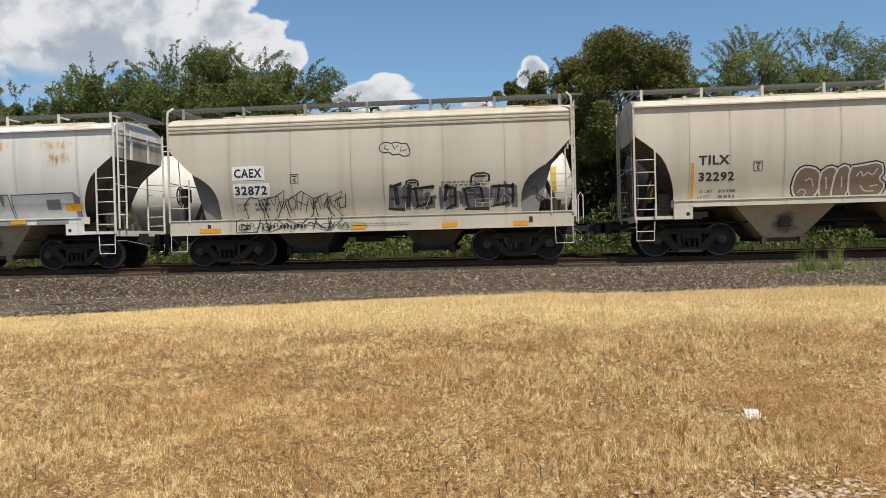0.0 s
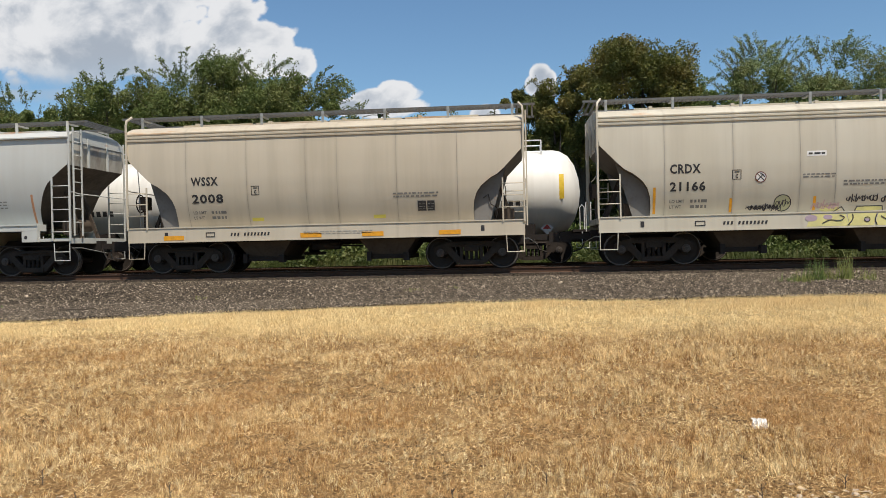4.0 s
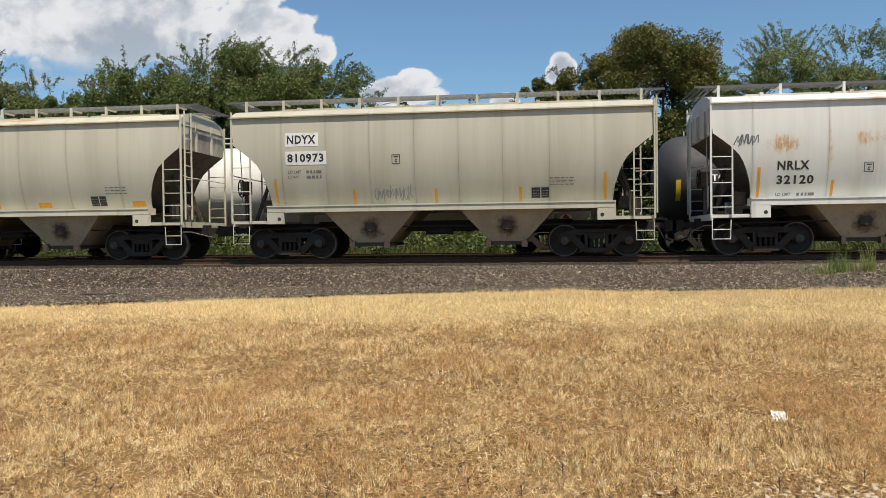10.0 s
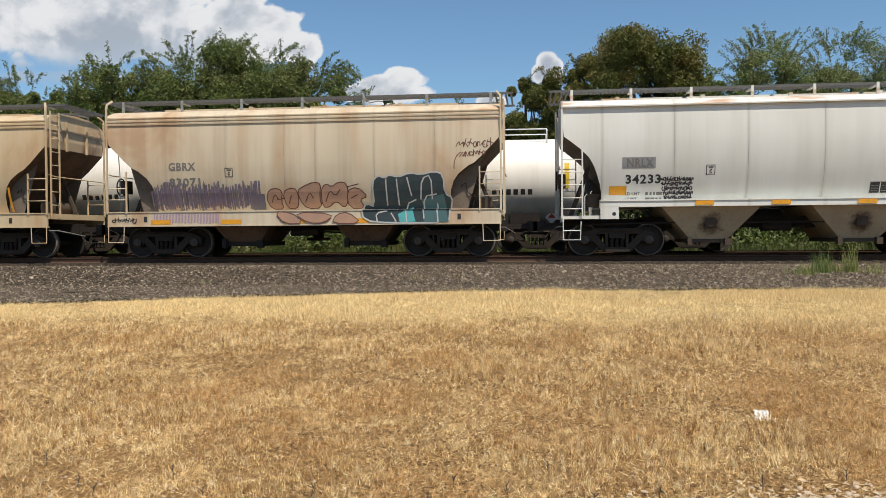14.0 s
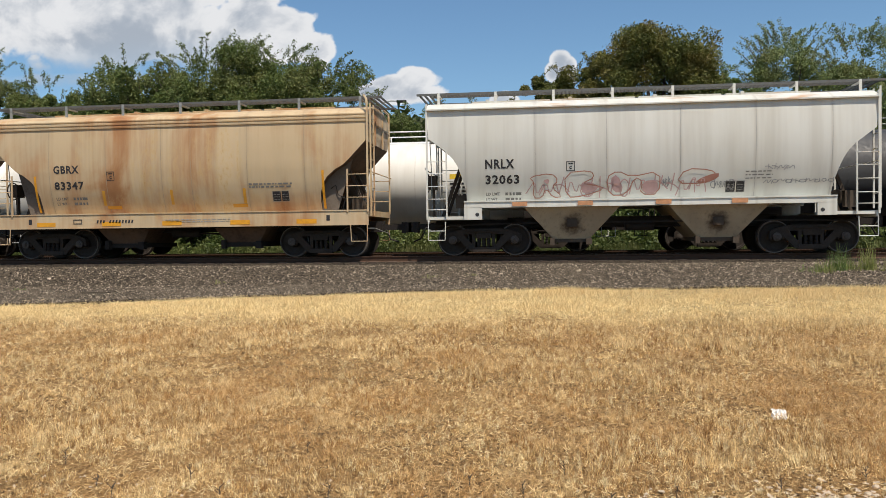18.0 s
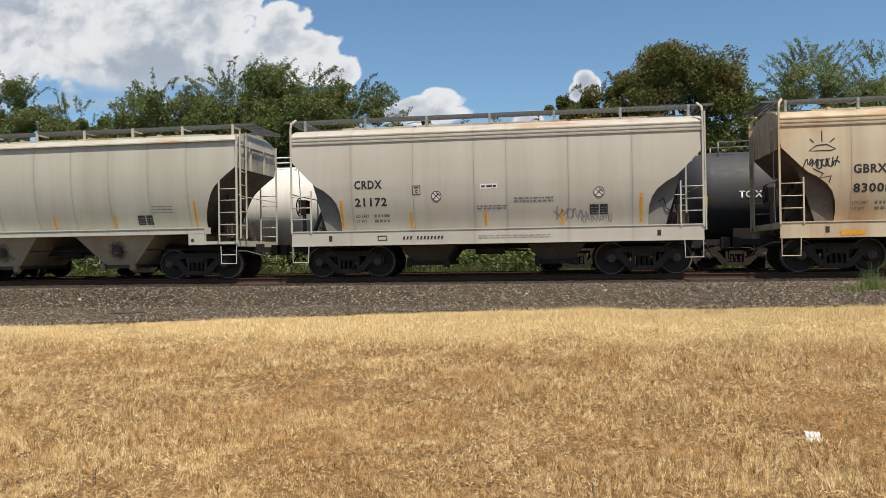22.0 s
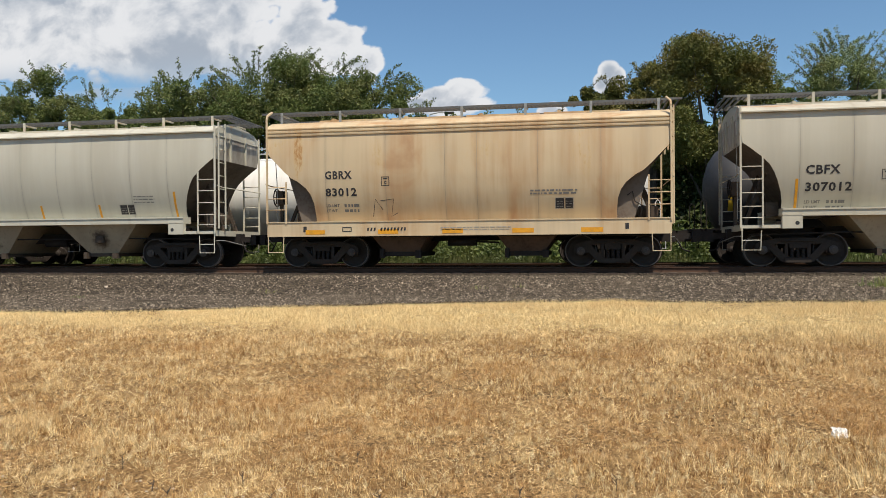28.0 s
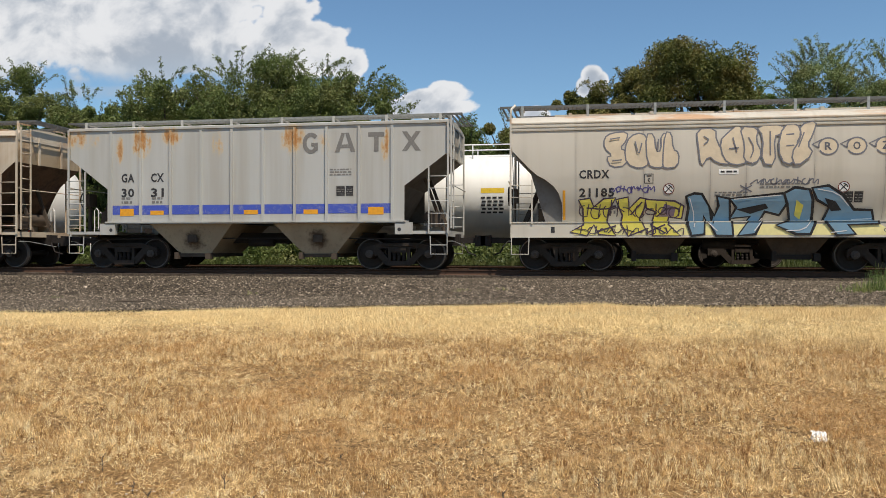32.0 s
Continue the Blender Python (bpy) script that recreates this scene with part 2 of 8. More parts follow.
def car_paint(name, col, seed, wash=0.0, wash_col=(0.42, 0.22, 0.09), patches=0.0, grime=0.25, roof=0.25, seams=()):
    """Weathered hopper paint: vertical wash of dust and rust, fine streaks, and flaked rust patches high on the side."""
    m, nt, b = material(name, 0.5)
    col = tuple(v * k for v, k in zip(col, (0.98, 0.965, 0.905) if col[2] / col[0] < 0.93 else (1.0, 1.005, 0.985)))
    obj = N(nt, "ShaderNodeTexCoord").outputs["Object"]
    z = N(nt, "ShaderNodeSeparateXYZ", [obj]).outputs[2]
    broad = noise_tex(nt, scaled(nt, obj, 0.55, 0.4, 0.22, seed), 1.0, 4.0)
    streak = noise_tex(nt, scaled(nt, obj, 9.0, 3.0, 0.35, seed * 1.7), 1.0, 4.0, 0.6)
    wide = noise_tex(nt, scaled(nt, obj, 1.6, 1.0, 0.12, seed * 2.3), 1.0, 3.0)
    speck = noise_tex(nt, scaled(nt, obj, 14, 14, 9, seed), 1.0, 5.0, 0.65)
    c = mixc(nt, ramp(nt, broad, 0.35, 0.7, 0.0, 0.5), col, tuple(v * k for v, k in zip(col, (0.86, 0.84, 0.79))))
    # dust lies in vertical streaks
    g = mth(nt, "MULTIPLY", ramp(nt, mth(nt, "ADD", mth(nt, "MULTIPLY", streak, 0.22), mth(nt, "MULTIPLY", wide, 0.78)), 0.40, 0.66), grime)
    c = mixc(nt, g, c, (0.27, 0.23, 0.17))
    if seams:
        # dirt caught along the weld seams
        px = N(nt, "ShaderNodeSeparateXYZ", [obj]).outputs[0]
        near = None
        for s in seams:
            d = mth(nt, "ABSOLUTE", mth(nt, "SUBTRACT", px, s))
            near = d if near is None else mth(nt, "MINIMUM", near, d)
        c = mixc(nt, mth(nt, "MULTIPLY", ramp(nt, near, 0.085, 0.0, 0.0, 0.24), ramp(nt, streak, 0.3, 0.6, 0.45, 1.0)), c, (0.24, 0.20, 0.15))
    if wash > 0:
        cloudy = noise_tex(nt, scaled(nt, obj, 0.42, 0.5, 0.30, seed * 5.3), 1.0, 5.0, 0.6, 0.6)
        w = mth(nt, "MULTIPLY", ramp(nt, mth(nt, "ADD", mth(nt, "MULTIPLY", cloudy, 0.52), mth(nt, "ADD", mth(nt, "MULTIPLY", wide, 0.32), mth(nt, "MULTIPLY", streak, 0.16))), 0.44, 0.63), min(1.0, wash * 1.3))
        c = mixc(nt, w, c, wash_col)
        w2 = mth(nt, "MULTIPLY", ramp(nt, mth(nt, "ADD", mth(nt, "MULTIPLY", cloudy, 0.75), mth(nt, "MULTIPLY", wide, 0.25)), 0.54, 0.70), wash)
        c = mixc(nt, w2, c, (0.27, 0.12, 0.05))
    if roof > 0:
        rr = noise_tex(nt, scaled(nt, obj, 0.5, 1.2, 2.5, seed * 4.7), 1.0, 5.0, 0.6)
        k = mth(nt, "MULTIPLY", ramp(nt, rr, 0.60 - 0.16 * roof, 0.74 - 0.14 * roof, 0.0, 0.75), ramp(nt, z, 4.08, 4.14))
        c = mixc(nt, k, c, (0.42, 0.22, 0.09))
    if isinstance(patches, tuple):
        # flaked rust fields at given places: along the car, height, half sizes, strength
        clot = noise_tex(nt, scaled(nt, obj, 11.0, 6.0, 6.0, seed), 1.0, 6.0, 0.72)
        px = N(nt, "ShaderNodeSeparateXYZ", [obj]).outputs[0]
        field = None
        for pu, pz, ru, rz, st in patches:
            a = mth(nt, "POWER", mth(nt, "ABSOLUTE", mth(nt, "MULTIPLY_ADD", px, 1 / ru, -(pu - 6.025) / ru)), 2.0)
            q = mth(nt, "POWER", mth(nt, "ABSOLUTE", mth(nt, "MULTIPLY_ADD", z, 1 / rz, -pz / rz)), 2.0)
            q = mth(nt, "MULTIPLY", mth(nt, "MAXIMUM", mth(nt, "SUBTRACT", 1.5, mth(nt, "MULTIPLY", mth(nt, "ADD", a, q), 0.8)), 0.0), st)
            field = q if field is None else mth(nt, "MAXIMUM", field, q)
        lump = noise_tex(nt, scaled(nt, obj, 1.9, 1.0, 1.3, seed * 2.9), 1.0, 3.0, 0.5)
        tall = noise_tex(nt, scaled(nt, obj, 9.5, 2.0, 0.7, seed * 1.3), 1.0, 3.0, 0.5)
        ragged = mth(nt, "ADD", mth(nt, "MULTIPLY", mth(nt, "SUBTRACT", clot, 0.5), 3.4), mth(nt, "ADD", mth(nt, "MULTIPLY", mth(nt, "SUBTRACT", lump, 0.5), 1.6), mth(nt, "MULTIPLY", mth(nt, "SUBTRACT", tall, 0.5), 2.2)))
        run = mth(nt, "MULTIPLY", mth(nt, "MINIMUM", field, 1.0), mth(nt, "ADD", mth(nt, "MULTIPLY", field, 0.75), ragged))
        c = mixc(nt, ramp(nt, run, 0.0, 0.75, 0.0, 0.62), c, (0.58, 0.42, 0.20))
        c = mixc(nt, ramp(nt, run, 0.25, 1.3, 0.0, 0.92), c, mixc(nt, speck, (0.22, 0.09, 0.026), (0.48, 0.23, 0.06)))
    elif patches > 0:
        blot = noise_tex(nt, scaled(nt, obj, 0.8, 0.5, 0.8, seed * 3.1), 1.0, 2.0, 0.4)
        clot = noise_tex(nt, scaled(nt, obj, 5.5, 5.5, 4.0, seed), 1.0, 6.0, 0.7)
        edge = mth(nt, "ADD", mth(nt, "MULTIPLY", blot, 0.66), mth(nt, "MULTIPLY", clot, 0.40))
        run = mth(nt, "ADD", edge, mth(nt, "MULTIPLY", mth(nt, "SUBTRACT", wide, 0.5), 0.15))
        high = mth(nt, "MULTIPLY", ramp(nt, z, 2.7, 3.2), ramp(nt, z, 4.15, 3.9))
        rim = mth(nt, "MULTIPLY", ramp(nt, run, 0.54 - 0.05 * patches, 0.66 - 0.05 * patches), high)
        c = mixc(nt, mth(nt, "MULTIPLY", rim, 0.45), c, (0.60, 0.42, 0.20))
        k = mth(nt, "MULTIPLY", ramp(nt, run, 0.605 - 0.05 * patches, 0.74 - 0.05 * patches), high)
        c = mixc(nt, mth(nt, "MULTIPLY", k, 0.85), c, mixc(nt, speck, (0.26, 0.10, 0.03), (0.50, 0.24, 0.08)))
    nt.links.new(c, b.inputs["Base Color"])
    nt.links.new(ramp(nt, speck, 0.2, 0.8, 0.38, 0.66), b.inputs["Roughness"])
    dent = noise_tex(nt, scaled(nt, obj, 1.3, 1.0, 0.8, seed), 1.0, 2.0)
    bump(nt, b, mth(nt, "ADD", mth(nt, "MULTIPLY", dent, 1.0), mth(nt, "MULTIPLY", speck, 0.05)), 0.25, 0.03)
    return m


M_DARK = plain("truck_grime", (0.016, 0.012, 0.010), 0.8, 0.0, 0.5, 5.0, (0.045, 0.034, 0.026), 0.45)
M_FRAME = plain("side_frame_dust", (0.036, 0.027, 0.021), 0.85, 0.0, 0.6, 4.0, (0.02, 0.017, 0.014), 0.5)
M_STEEL = plain("bright_steel", (0.42, 0.40, 0.37), 0.35, 0.9, 0.3, 4.0, (0.10, 0.07, 0.05), 0.3)
M_CAP = plain("bearing_cap", (0.06, 0.05, 0.043), 0.6, 0.0, 0.5, 8.0)
M_RIM = plain("worn_wheel_rim", (0.16, 0.14, 0.125), 0.5, 0.0, 0.7, 2.5, (0.03, 0.022, 0.018), 0.9)
M_WHEEL = plain("wheel_steel", (0.022, 0.017, 0.014), 0.75, 0.0, 0.5, 5.0)
M_UNDER = plain("underframe_dust", (0.07, 0.052, 0.037), 0.85, 0.0, 0.6, 2.0, (0.04, 0.03, 0.025), 0.4)
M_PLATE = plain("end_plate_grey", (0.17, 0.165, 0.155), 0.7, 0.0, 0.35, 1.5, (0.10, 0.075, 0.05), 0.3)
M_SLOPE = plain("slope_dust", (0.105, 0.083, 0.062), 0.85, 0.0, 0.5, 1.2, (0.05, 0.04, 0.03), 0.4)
M_GALV = plain("galvanised", (0.36, 0.37, 0.35), 0.5, 0.5, 0.4, 8.0)
M_BOARD = plain("running_board_grating", (0.14, 0.145, 0.14), 0.6, 0.4, 0.4, 8.0, (0.15, 0.07, 0.03), 0.3)
M_GRATING = plain("walkway_grating", (0.27, 0.28, 0.262), 0.6, 0.3, 0.4, 8.0, (0.12, 0.08, 0.05), 0.3)
M_RUSTY = plain("rusty_rail_side", (0.075, 0.038, 0.022), 0.85, 0.0, 0.5, 8.0)
M_ORANGE = plain("reflector_orange", (0.72, 0.33, 0.02), 0.5, 0.0, 0.25, 9.0, (0.3, 0.17, 0.06), 0.25)
M_REDBAR = plain("faded_orange", (0.52, 0.26, 0.13), 0.6, 0.0, 0.3, 9.0)
M_BLACK = plain("stencil_black", (0.025, 0.025, 0.028), 0.6, 0.0, 0.3, 20.0, (0.25, 0.24, 0.21), 0.25)
M_FADE = plain("faded_stencil", (0.17, 0.165, 0.155), 0.7, 0.0, 0.4, 18.0, (0.45, 0.43, 0.38), 0.4)
M_PALE = plain("pale_stencil", (0.33, 0.32, 0.29), 0.7, 0.0, 0.4, 18.0)
M_SIGN = plain("white_patch", (0.78, 0.78, 0.76), 0.5, 0.0, 0.15, 6.0)
M_BLUE = plain("stripe_blue", (0.055, 0.09, 0.42), 0.5, 0.0, 0.3, 5.0, (0.4, 0.4, 0.42), 0.4)
M_RING = plain("ring_dark_red", (0.16, 0.045, 0.035), 0.6)
M_RED = plain("mark_red", (0.5, 0.05, 0.04), 0.5)


def spray(name, col):
    return plain(name, col, 0.55, 0.0, 0.3, 4.0, tuple(min(0.6, v * 0.6 + 0.12) for v in col), 0.3)


S_BLACK, S_WHITE = spray("spray_black", (0.03, 0.03, 0.04)), spray("spray_white", (0.62, 0.62, 0.62))
S_GREY, S_TEAL, S_BLUE = spray("spray_grey", (0.27, 0.28, 0.29)), spray("spray_teal", (0.10, 0.42, 0.44)), spray("spray_blue", (0.16, 0.28, 0.38))
S_YELLOW, S_ORANGE, S_PURPLE = spray("spray_yellow", (0.62, 0.56, 0.10)), spray("spray_orange", (0.62, 0.31, 0.035)), spray("spray_purple", (0.19, 0.14, 0.20))
S_PINK, S_RED = spray("spray_pink", (0.52, 0.36, 0.38)), spray("spray_red", (0.40, 0.19, 0.14))
S_SILVER = spray("spray_silver", (0.50, 0.50, 0.485))
S_BROWN = spray("spray_brown", (0.21, 0.155, 0.11))
S_TAN, S_GREEN = spray("spray_tan", (0.58, 0.49, 0.35)), spray("spray_sage", (0.34, 0.42, 0.27))


def leaf_material(name, a, b_col, c_col):
    m, nt, b = material(name, 0.55, 0.0, 0.3)
    r = N(nt, "ShaderNodeNewGeometry").outputs["Random Per Island"]
    obj = N(nt, "ShaderNodeTexCoord").outputs["Object"]
    n = noise_tex(nt, obj, 0.6, 3.0)
    c = mixc(nt, r, a, b_col)
    c = mixc(nt, ramp(nt, n, 0.45, 0.7, 0.0, 0.75), c, c_col)
    nt.links.new(c, b.inputs["Base Color"])
    b.inputs["Transmission Weight"].default_value = 0.0
    tr = N(nt, "ShaderNodeBsdfTranslucent", [c])
    mix = N(nt, "ShaderNodeMixShader", [0.25, b.outputs[0], tr.outputs[0]])
    nt.links.new(mix.outputs[0], nt.nodes["Material Output"].inputs[0])
    return m


L_GREEN = leaf_material("leaf_green", (0.072, 0.108, 0.026), (0.15, 0.19, 0.055), (0.20, 0.21, 0.07))
L_DARK = leaf_material("leaf_oak", (0.08, 0.10, 0.024), (0.165, 0.175, 0.045), (0.21, 0.165, 0.05))
L_LIGHT = leaf_material("leaf_light", (0.11, 0.17, 0.045), (0.20, 0.27, 0.085), (0.18, 0.24, 0.07))
L_WEED = leaf_material("weed_green", (0.042, 0.066, 0.016), (0.09, 0.115, 0.03), (0.17, 0.16, 0.06))
L_FEATHER = leaf_material("leaf_feathery", (0.12, 0.17, 0.055), (0.24, 0.30, 0.11), (0.24, 0.24, 0.095))
L_TUFT = leaf_material("tuft_green", (0.16, 0.20, 0.05), (0.34, 0.36, 0.12), (0.30, 0.30, 0.11))
# darker copy of the leaf greens: shade under the trees put into the colour
L_SHADE = leaf_material("leaf_shade_tone", (0.04, 0.06, 0.015), (0.07, 0.095, 0.025), (0.08, 0.085, 0.028))
M_BARK = plain("bark", (0.10, 0.08, 0.06), 0.9, 0.0, 0.5, 6.0)

# straw: each blade its own tint
m, nt, b = material("dry_grass", 0.75, 0.0, 0.2)
r = N(nt, "ShaderNodeNewGeometry").outputs["Random Per Island"]
obj = N(nt, "ShaderNodeTexCoord").outputs["Object"]
n = noise_tex(nt, scaled(nt, obj, 0.55, 0.42, 1.0), 1.0, 5.0, 0.62, 0.5)
c = N(nt, "ShaderNodeValToRGB", [r])
c.color_ramp.elements[0].color, c.color_ramp.elements[1].color = (0.07, 0.03, 0.01, 1), (1.0, 0.86, 0.50, 1)
e = c.color_ramp.elements.new(0.35)
e.color = (0.57, 0.335, 0.12, 1)
e = c.color_ramp.elements.new(0.7)
e.color = (0.90, 0.645, 0.30, 1)
y = N(nt, "ShaderNodeSeparateXYZ", [obj]).outputs[1]
fine = noise_tex(nt, scaled(nt, obj, 20.0, 11.0, 3.0), 1.0, 3.0)
mid = noise_tex(nt, scaled(nt, obj, 2.3, 1.3, 1.0), 1.0, 4.0, 0.65)
tint = mixc(nt, ramp(nt, fine, 0.49, 0.57, 0.0, 0.8), c.outputs[0], (0.20, 0.088, 0.026))
bleached = noise_tex(nt, scaled(nt, obj, 13.0, 7.0, 2.0, 3.0), 1.0, 3.0)
tint = mixc(nt, ramp(nt, bleached, 0.54, 0.62, 0.0, 0.7), tint, (1.0, 0.88, 0.54))
tint = mixc(nt, ramp(nt, mid, 0.48, 0.62, 0.0, 0.45), tint, (0.97, 0.76, 0.40))
tint = mixc(nt, ramp(nt, n, 0.46, 0.62, 0.0, 0.5), tint, (0.52, 0.29, 0.11))
tint = mixc(nt, ramp(nt, mth(nt, "ADD", y, mth(nt, "MULTIPLY", n, 5.0)), 14.4, 17.4, 0.0, 0.62), tint, (0.97, 0.80, 0.42))
nt.links.new(tint, b.inputs["Base Color"])
tr = N(nt, "ShaderNodeBsdfTranslucent", [tint])
mix = N(nt, "ShaderNodeMixShader", [0.12, b.outputs[0], tr.outputs[0]])
nt.links.new(mix.outputs[0], nt.nodes["Material Output"].inputs[0])
M_STRAW = m

# soil under the mown grass
m, nt, b = material("straw_soil", 0.95, 0.0, 0.1)
obj = N(nt, "ShaderNodeTexCoord").outputs["Object"]
n1, n2, n3 = noise_tex(nt, obj, 0.5, 5.0), noise_tex(nt, obj, 26.0, 6.0, 0.75), noise_tex(nt, scaled(nt, obj, 40, 12, 1), 1.0, 3.0)
c = mixc(nt, ramp(nt, n2, 0.38, 0.62), (0.035, 0.018, 0.008), (0.34, 0.21, 0.09))
c = mixc(nt, ramp(nt, n3, 0.45, 0.7, 0.0, 0.4), c, (0.50, 0.34, 0.15))
c = mixc(nt, ramp(nt, n1, 0.4, 0.65, 0.0, 0.4), c, (0.34, 0.20, 0.08))
y = N(nt, "ShaderNodeSeparateXYZ", [obj]).outputs[1]
c = mixc(nt, ramp(nt, y, 30.5, 32.0), c, mixc(nt, n2, (0.07, 0.10, 0.03), (0.20, 0.19, 0.07)))
nt.links.new(c, b.inputs["Base Color"])
bump(nt, b, mth(nt, "ADD", n2, n3), 0.8, 0.03)
M_SOIL = m

# ballast
m, nt, b = material("ballast_bed_stone", 0.95, 0.0, 0.2)
obj = N(nt, "ShaderNodeTexCoord").outputs["Object"]
vor = N(nt, "ShaderNodeTexVoronoi", {"Vector": obj, "Scale": 22.0})
c = mixc(nt, N(nt, "ShaderNodeSeparateXYZ", [vor.outputs["Color"]]).outputs[0], (0.02, 0.016, 0.011), (0.08, 0.064, 0.047))
nt.links.new(c, b.inputs["Base Color"])
bump(nt, b, vor.outputs["Distance"], 0.9, 0.04)
M_BED = m
m, nt, b = material("ballast_stone", 0.9, 0.0, 0.25)
r = N(nt, "ShaderNodeNewGeometry").outputs["Random Per Island"]
c = N(nt, "ShaderNodeValToRGB", [r])
c.color_ramp.elements[0].color, c.color_ramp.elements[1].color = (0.016, 0.0125, 0.009, 1), (0.40, 0.34, 0.265, 1)
e = c.color_ramp.elements.new(0.82)
e.color = (0.125, 0.101, 0.073, 1)
obj = N(nt, "ShaderNodeTexCoord").outputs["Object"]
c2 = mixc(nt, ramp(nt, noise_tex(nt, obj, 0.8, 3.0), 0.45, 0.65, 0.0, 0.3), c.outputs[0], (0.10, 0.082, 0.058))
nt.links.new(c2, b.inputs["Base Color"])
M_STONE = m
M_TIE = plain("tie_timber", (0.075, 0.055, 0.04), 0.9, 0.0, 0.5, 6.0)
M_TANKW = car_paint("tank_white", (0.74, 0.735, 0.71), 3.3, 0.08, (0.5, 0.42, 0.3), 0.0, 0.15)
M_TANKB = plain("tank_black", (0.05, 0.053, 0.058), 0.62, 0.0, 0.3, 1.0, (0.09, 0.08, 0.07), 0.3)


# ---- ground and track ----
def edge_y(x):
    """Where the grass gives way to the ballast."""
    return np.interp(x, [-25, -10.8, -7, -2.3, 2, 7.4, 20], [14.7, 16.2, 17.6, 19.3, 19.65, 19.85, 20.0])


def ground_z(x, y):
    x, y = np.asarray(x, float), np.asarray(y, float)
    rise = 0.22 * np.clip((y - 6) / 14.5, 0, 1) ** 1.3
    far = np.clip((y - 20) / 1.5, 0, 1) * 0.06
    bumps = 0.02 * np.sin(x * 1.3 + y * 0.7) * np.sin(y * 1.1 - x * 0.4) + 0.012 * np.sin(x * 3.1) * np.sin(y * 2.7)
    return rise + far + np.where((y > 0) & (y < 60), bumps, 0)


ys = np.concatenate([[-2500, -800, -200, -60, -20], np.arange(-6, 22.1, 0.4), np.arange(23, 60, 3), [80, 140, 300, 900, 2500]])
xs = np.concatenate([[-2500, -800, -250, -120, -80], np.arange(-60, 60.1, 0.9), [80, 120, 250, 800, 2500]])
gx, gy = np.meshgrid(xs, ys)
gz = ground_z(gx, gy)
sh = Shape()
sh.grid([[(a, b, c) for a, b, c in zip(r1, r2, r3)] for r1, r2, r3 in zip(gx, gy, gz)])
tagged(part("ground", sh, M_SOIL, None), "dry mown straw-coloured grass field, brown soil beneath", "ground", kind="structure")

M_CHALK = plain("pale_stone", (0.53, 0.44, 0.33), 0.9, 0.0, 0.4, 30.0)
# ballast: apron, slope, crown over both tracks, back slope
CROWN = RAIL - 0.255   # shoulder; between the ties the stones lie higher


def ballast_z(x, y):
    e = edge_y(x)
    s0, s1 = 20.0, 21.9
    foot = ground_z(x, e) + 0.05
    low = np.minimum(0.30, foot + 0.12)
    apron = foot + (low - foot) * np.clip((y - e) / np.maximum(s0 - e, 0.05), 0, 1)
    slope = low + (CROWN - low) * np.clip((y - np.maximum(s0, e)) / (s1 - np.maximum(s0, e)), 0, 1)
    z = np.where(y < np.maximum(s0, e), apron, slope) + 0.095 * np.clip((y - 22.53) / 0.08, 0, 1)
    return np.where(y > 29.9, z - (CROWN - 0.1) * np.clip((y - 29.9) / 1.3, 0, 1), z)


sh = Shape()
xs = np.concatenate([[-600, -200, -90], np.arange(-45, 45.1, 0.75), [90, 200, 600]])
rows = []
for x in xs:
    e = float(edge_y(x))
    yy = np.concatenate([[e - 0.05], np.linspace(e + 0.02, max(20.0, e + 0.06), 4), [20.4, 20.8, 21.2, 21.6, 21.9, 22.5, 22.62, 25, 27, 29.9, 30.6, 31.2]])
    zz = ballast_z(np.full(len(yy), x), yy)
    zz[0] -= 0.1
    rows.append([(x, a, b) for a, b in zip(yy, zz)])
sh.grid(rows)
tagged(part("ballast_bed", sh, M_BED, None), "grey-brown crushed stone ballast under two tracks", "track bed", kind="structure")

rng = np.random.default_rng(5)


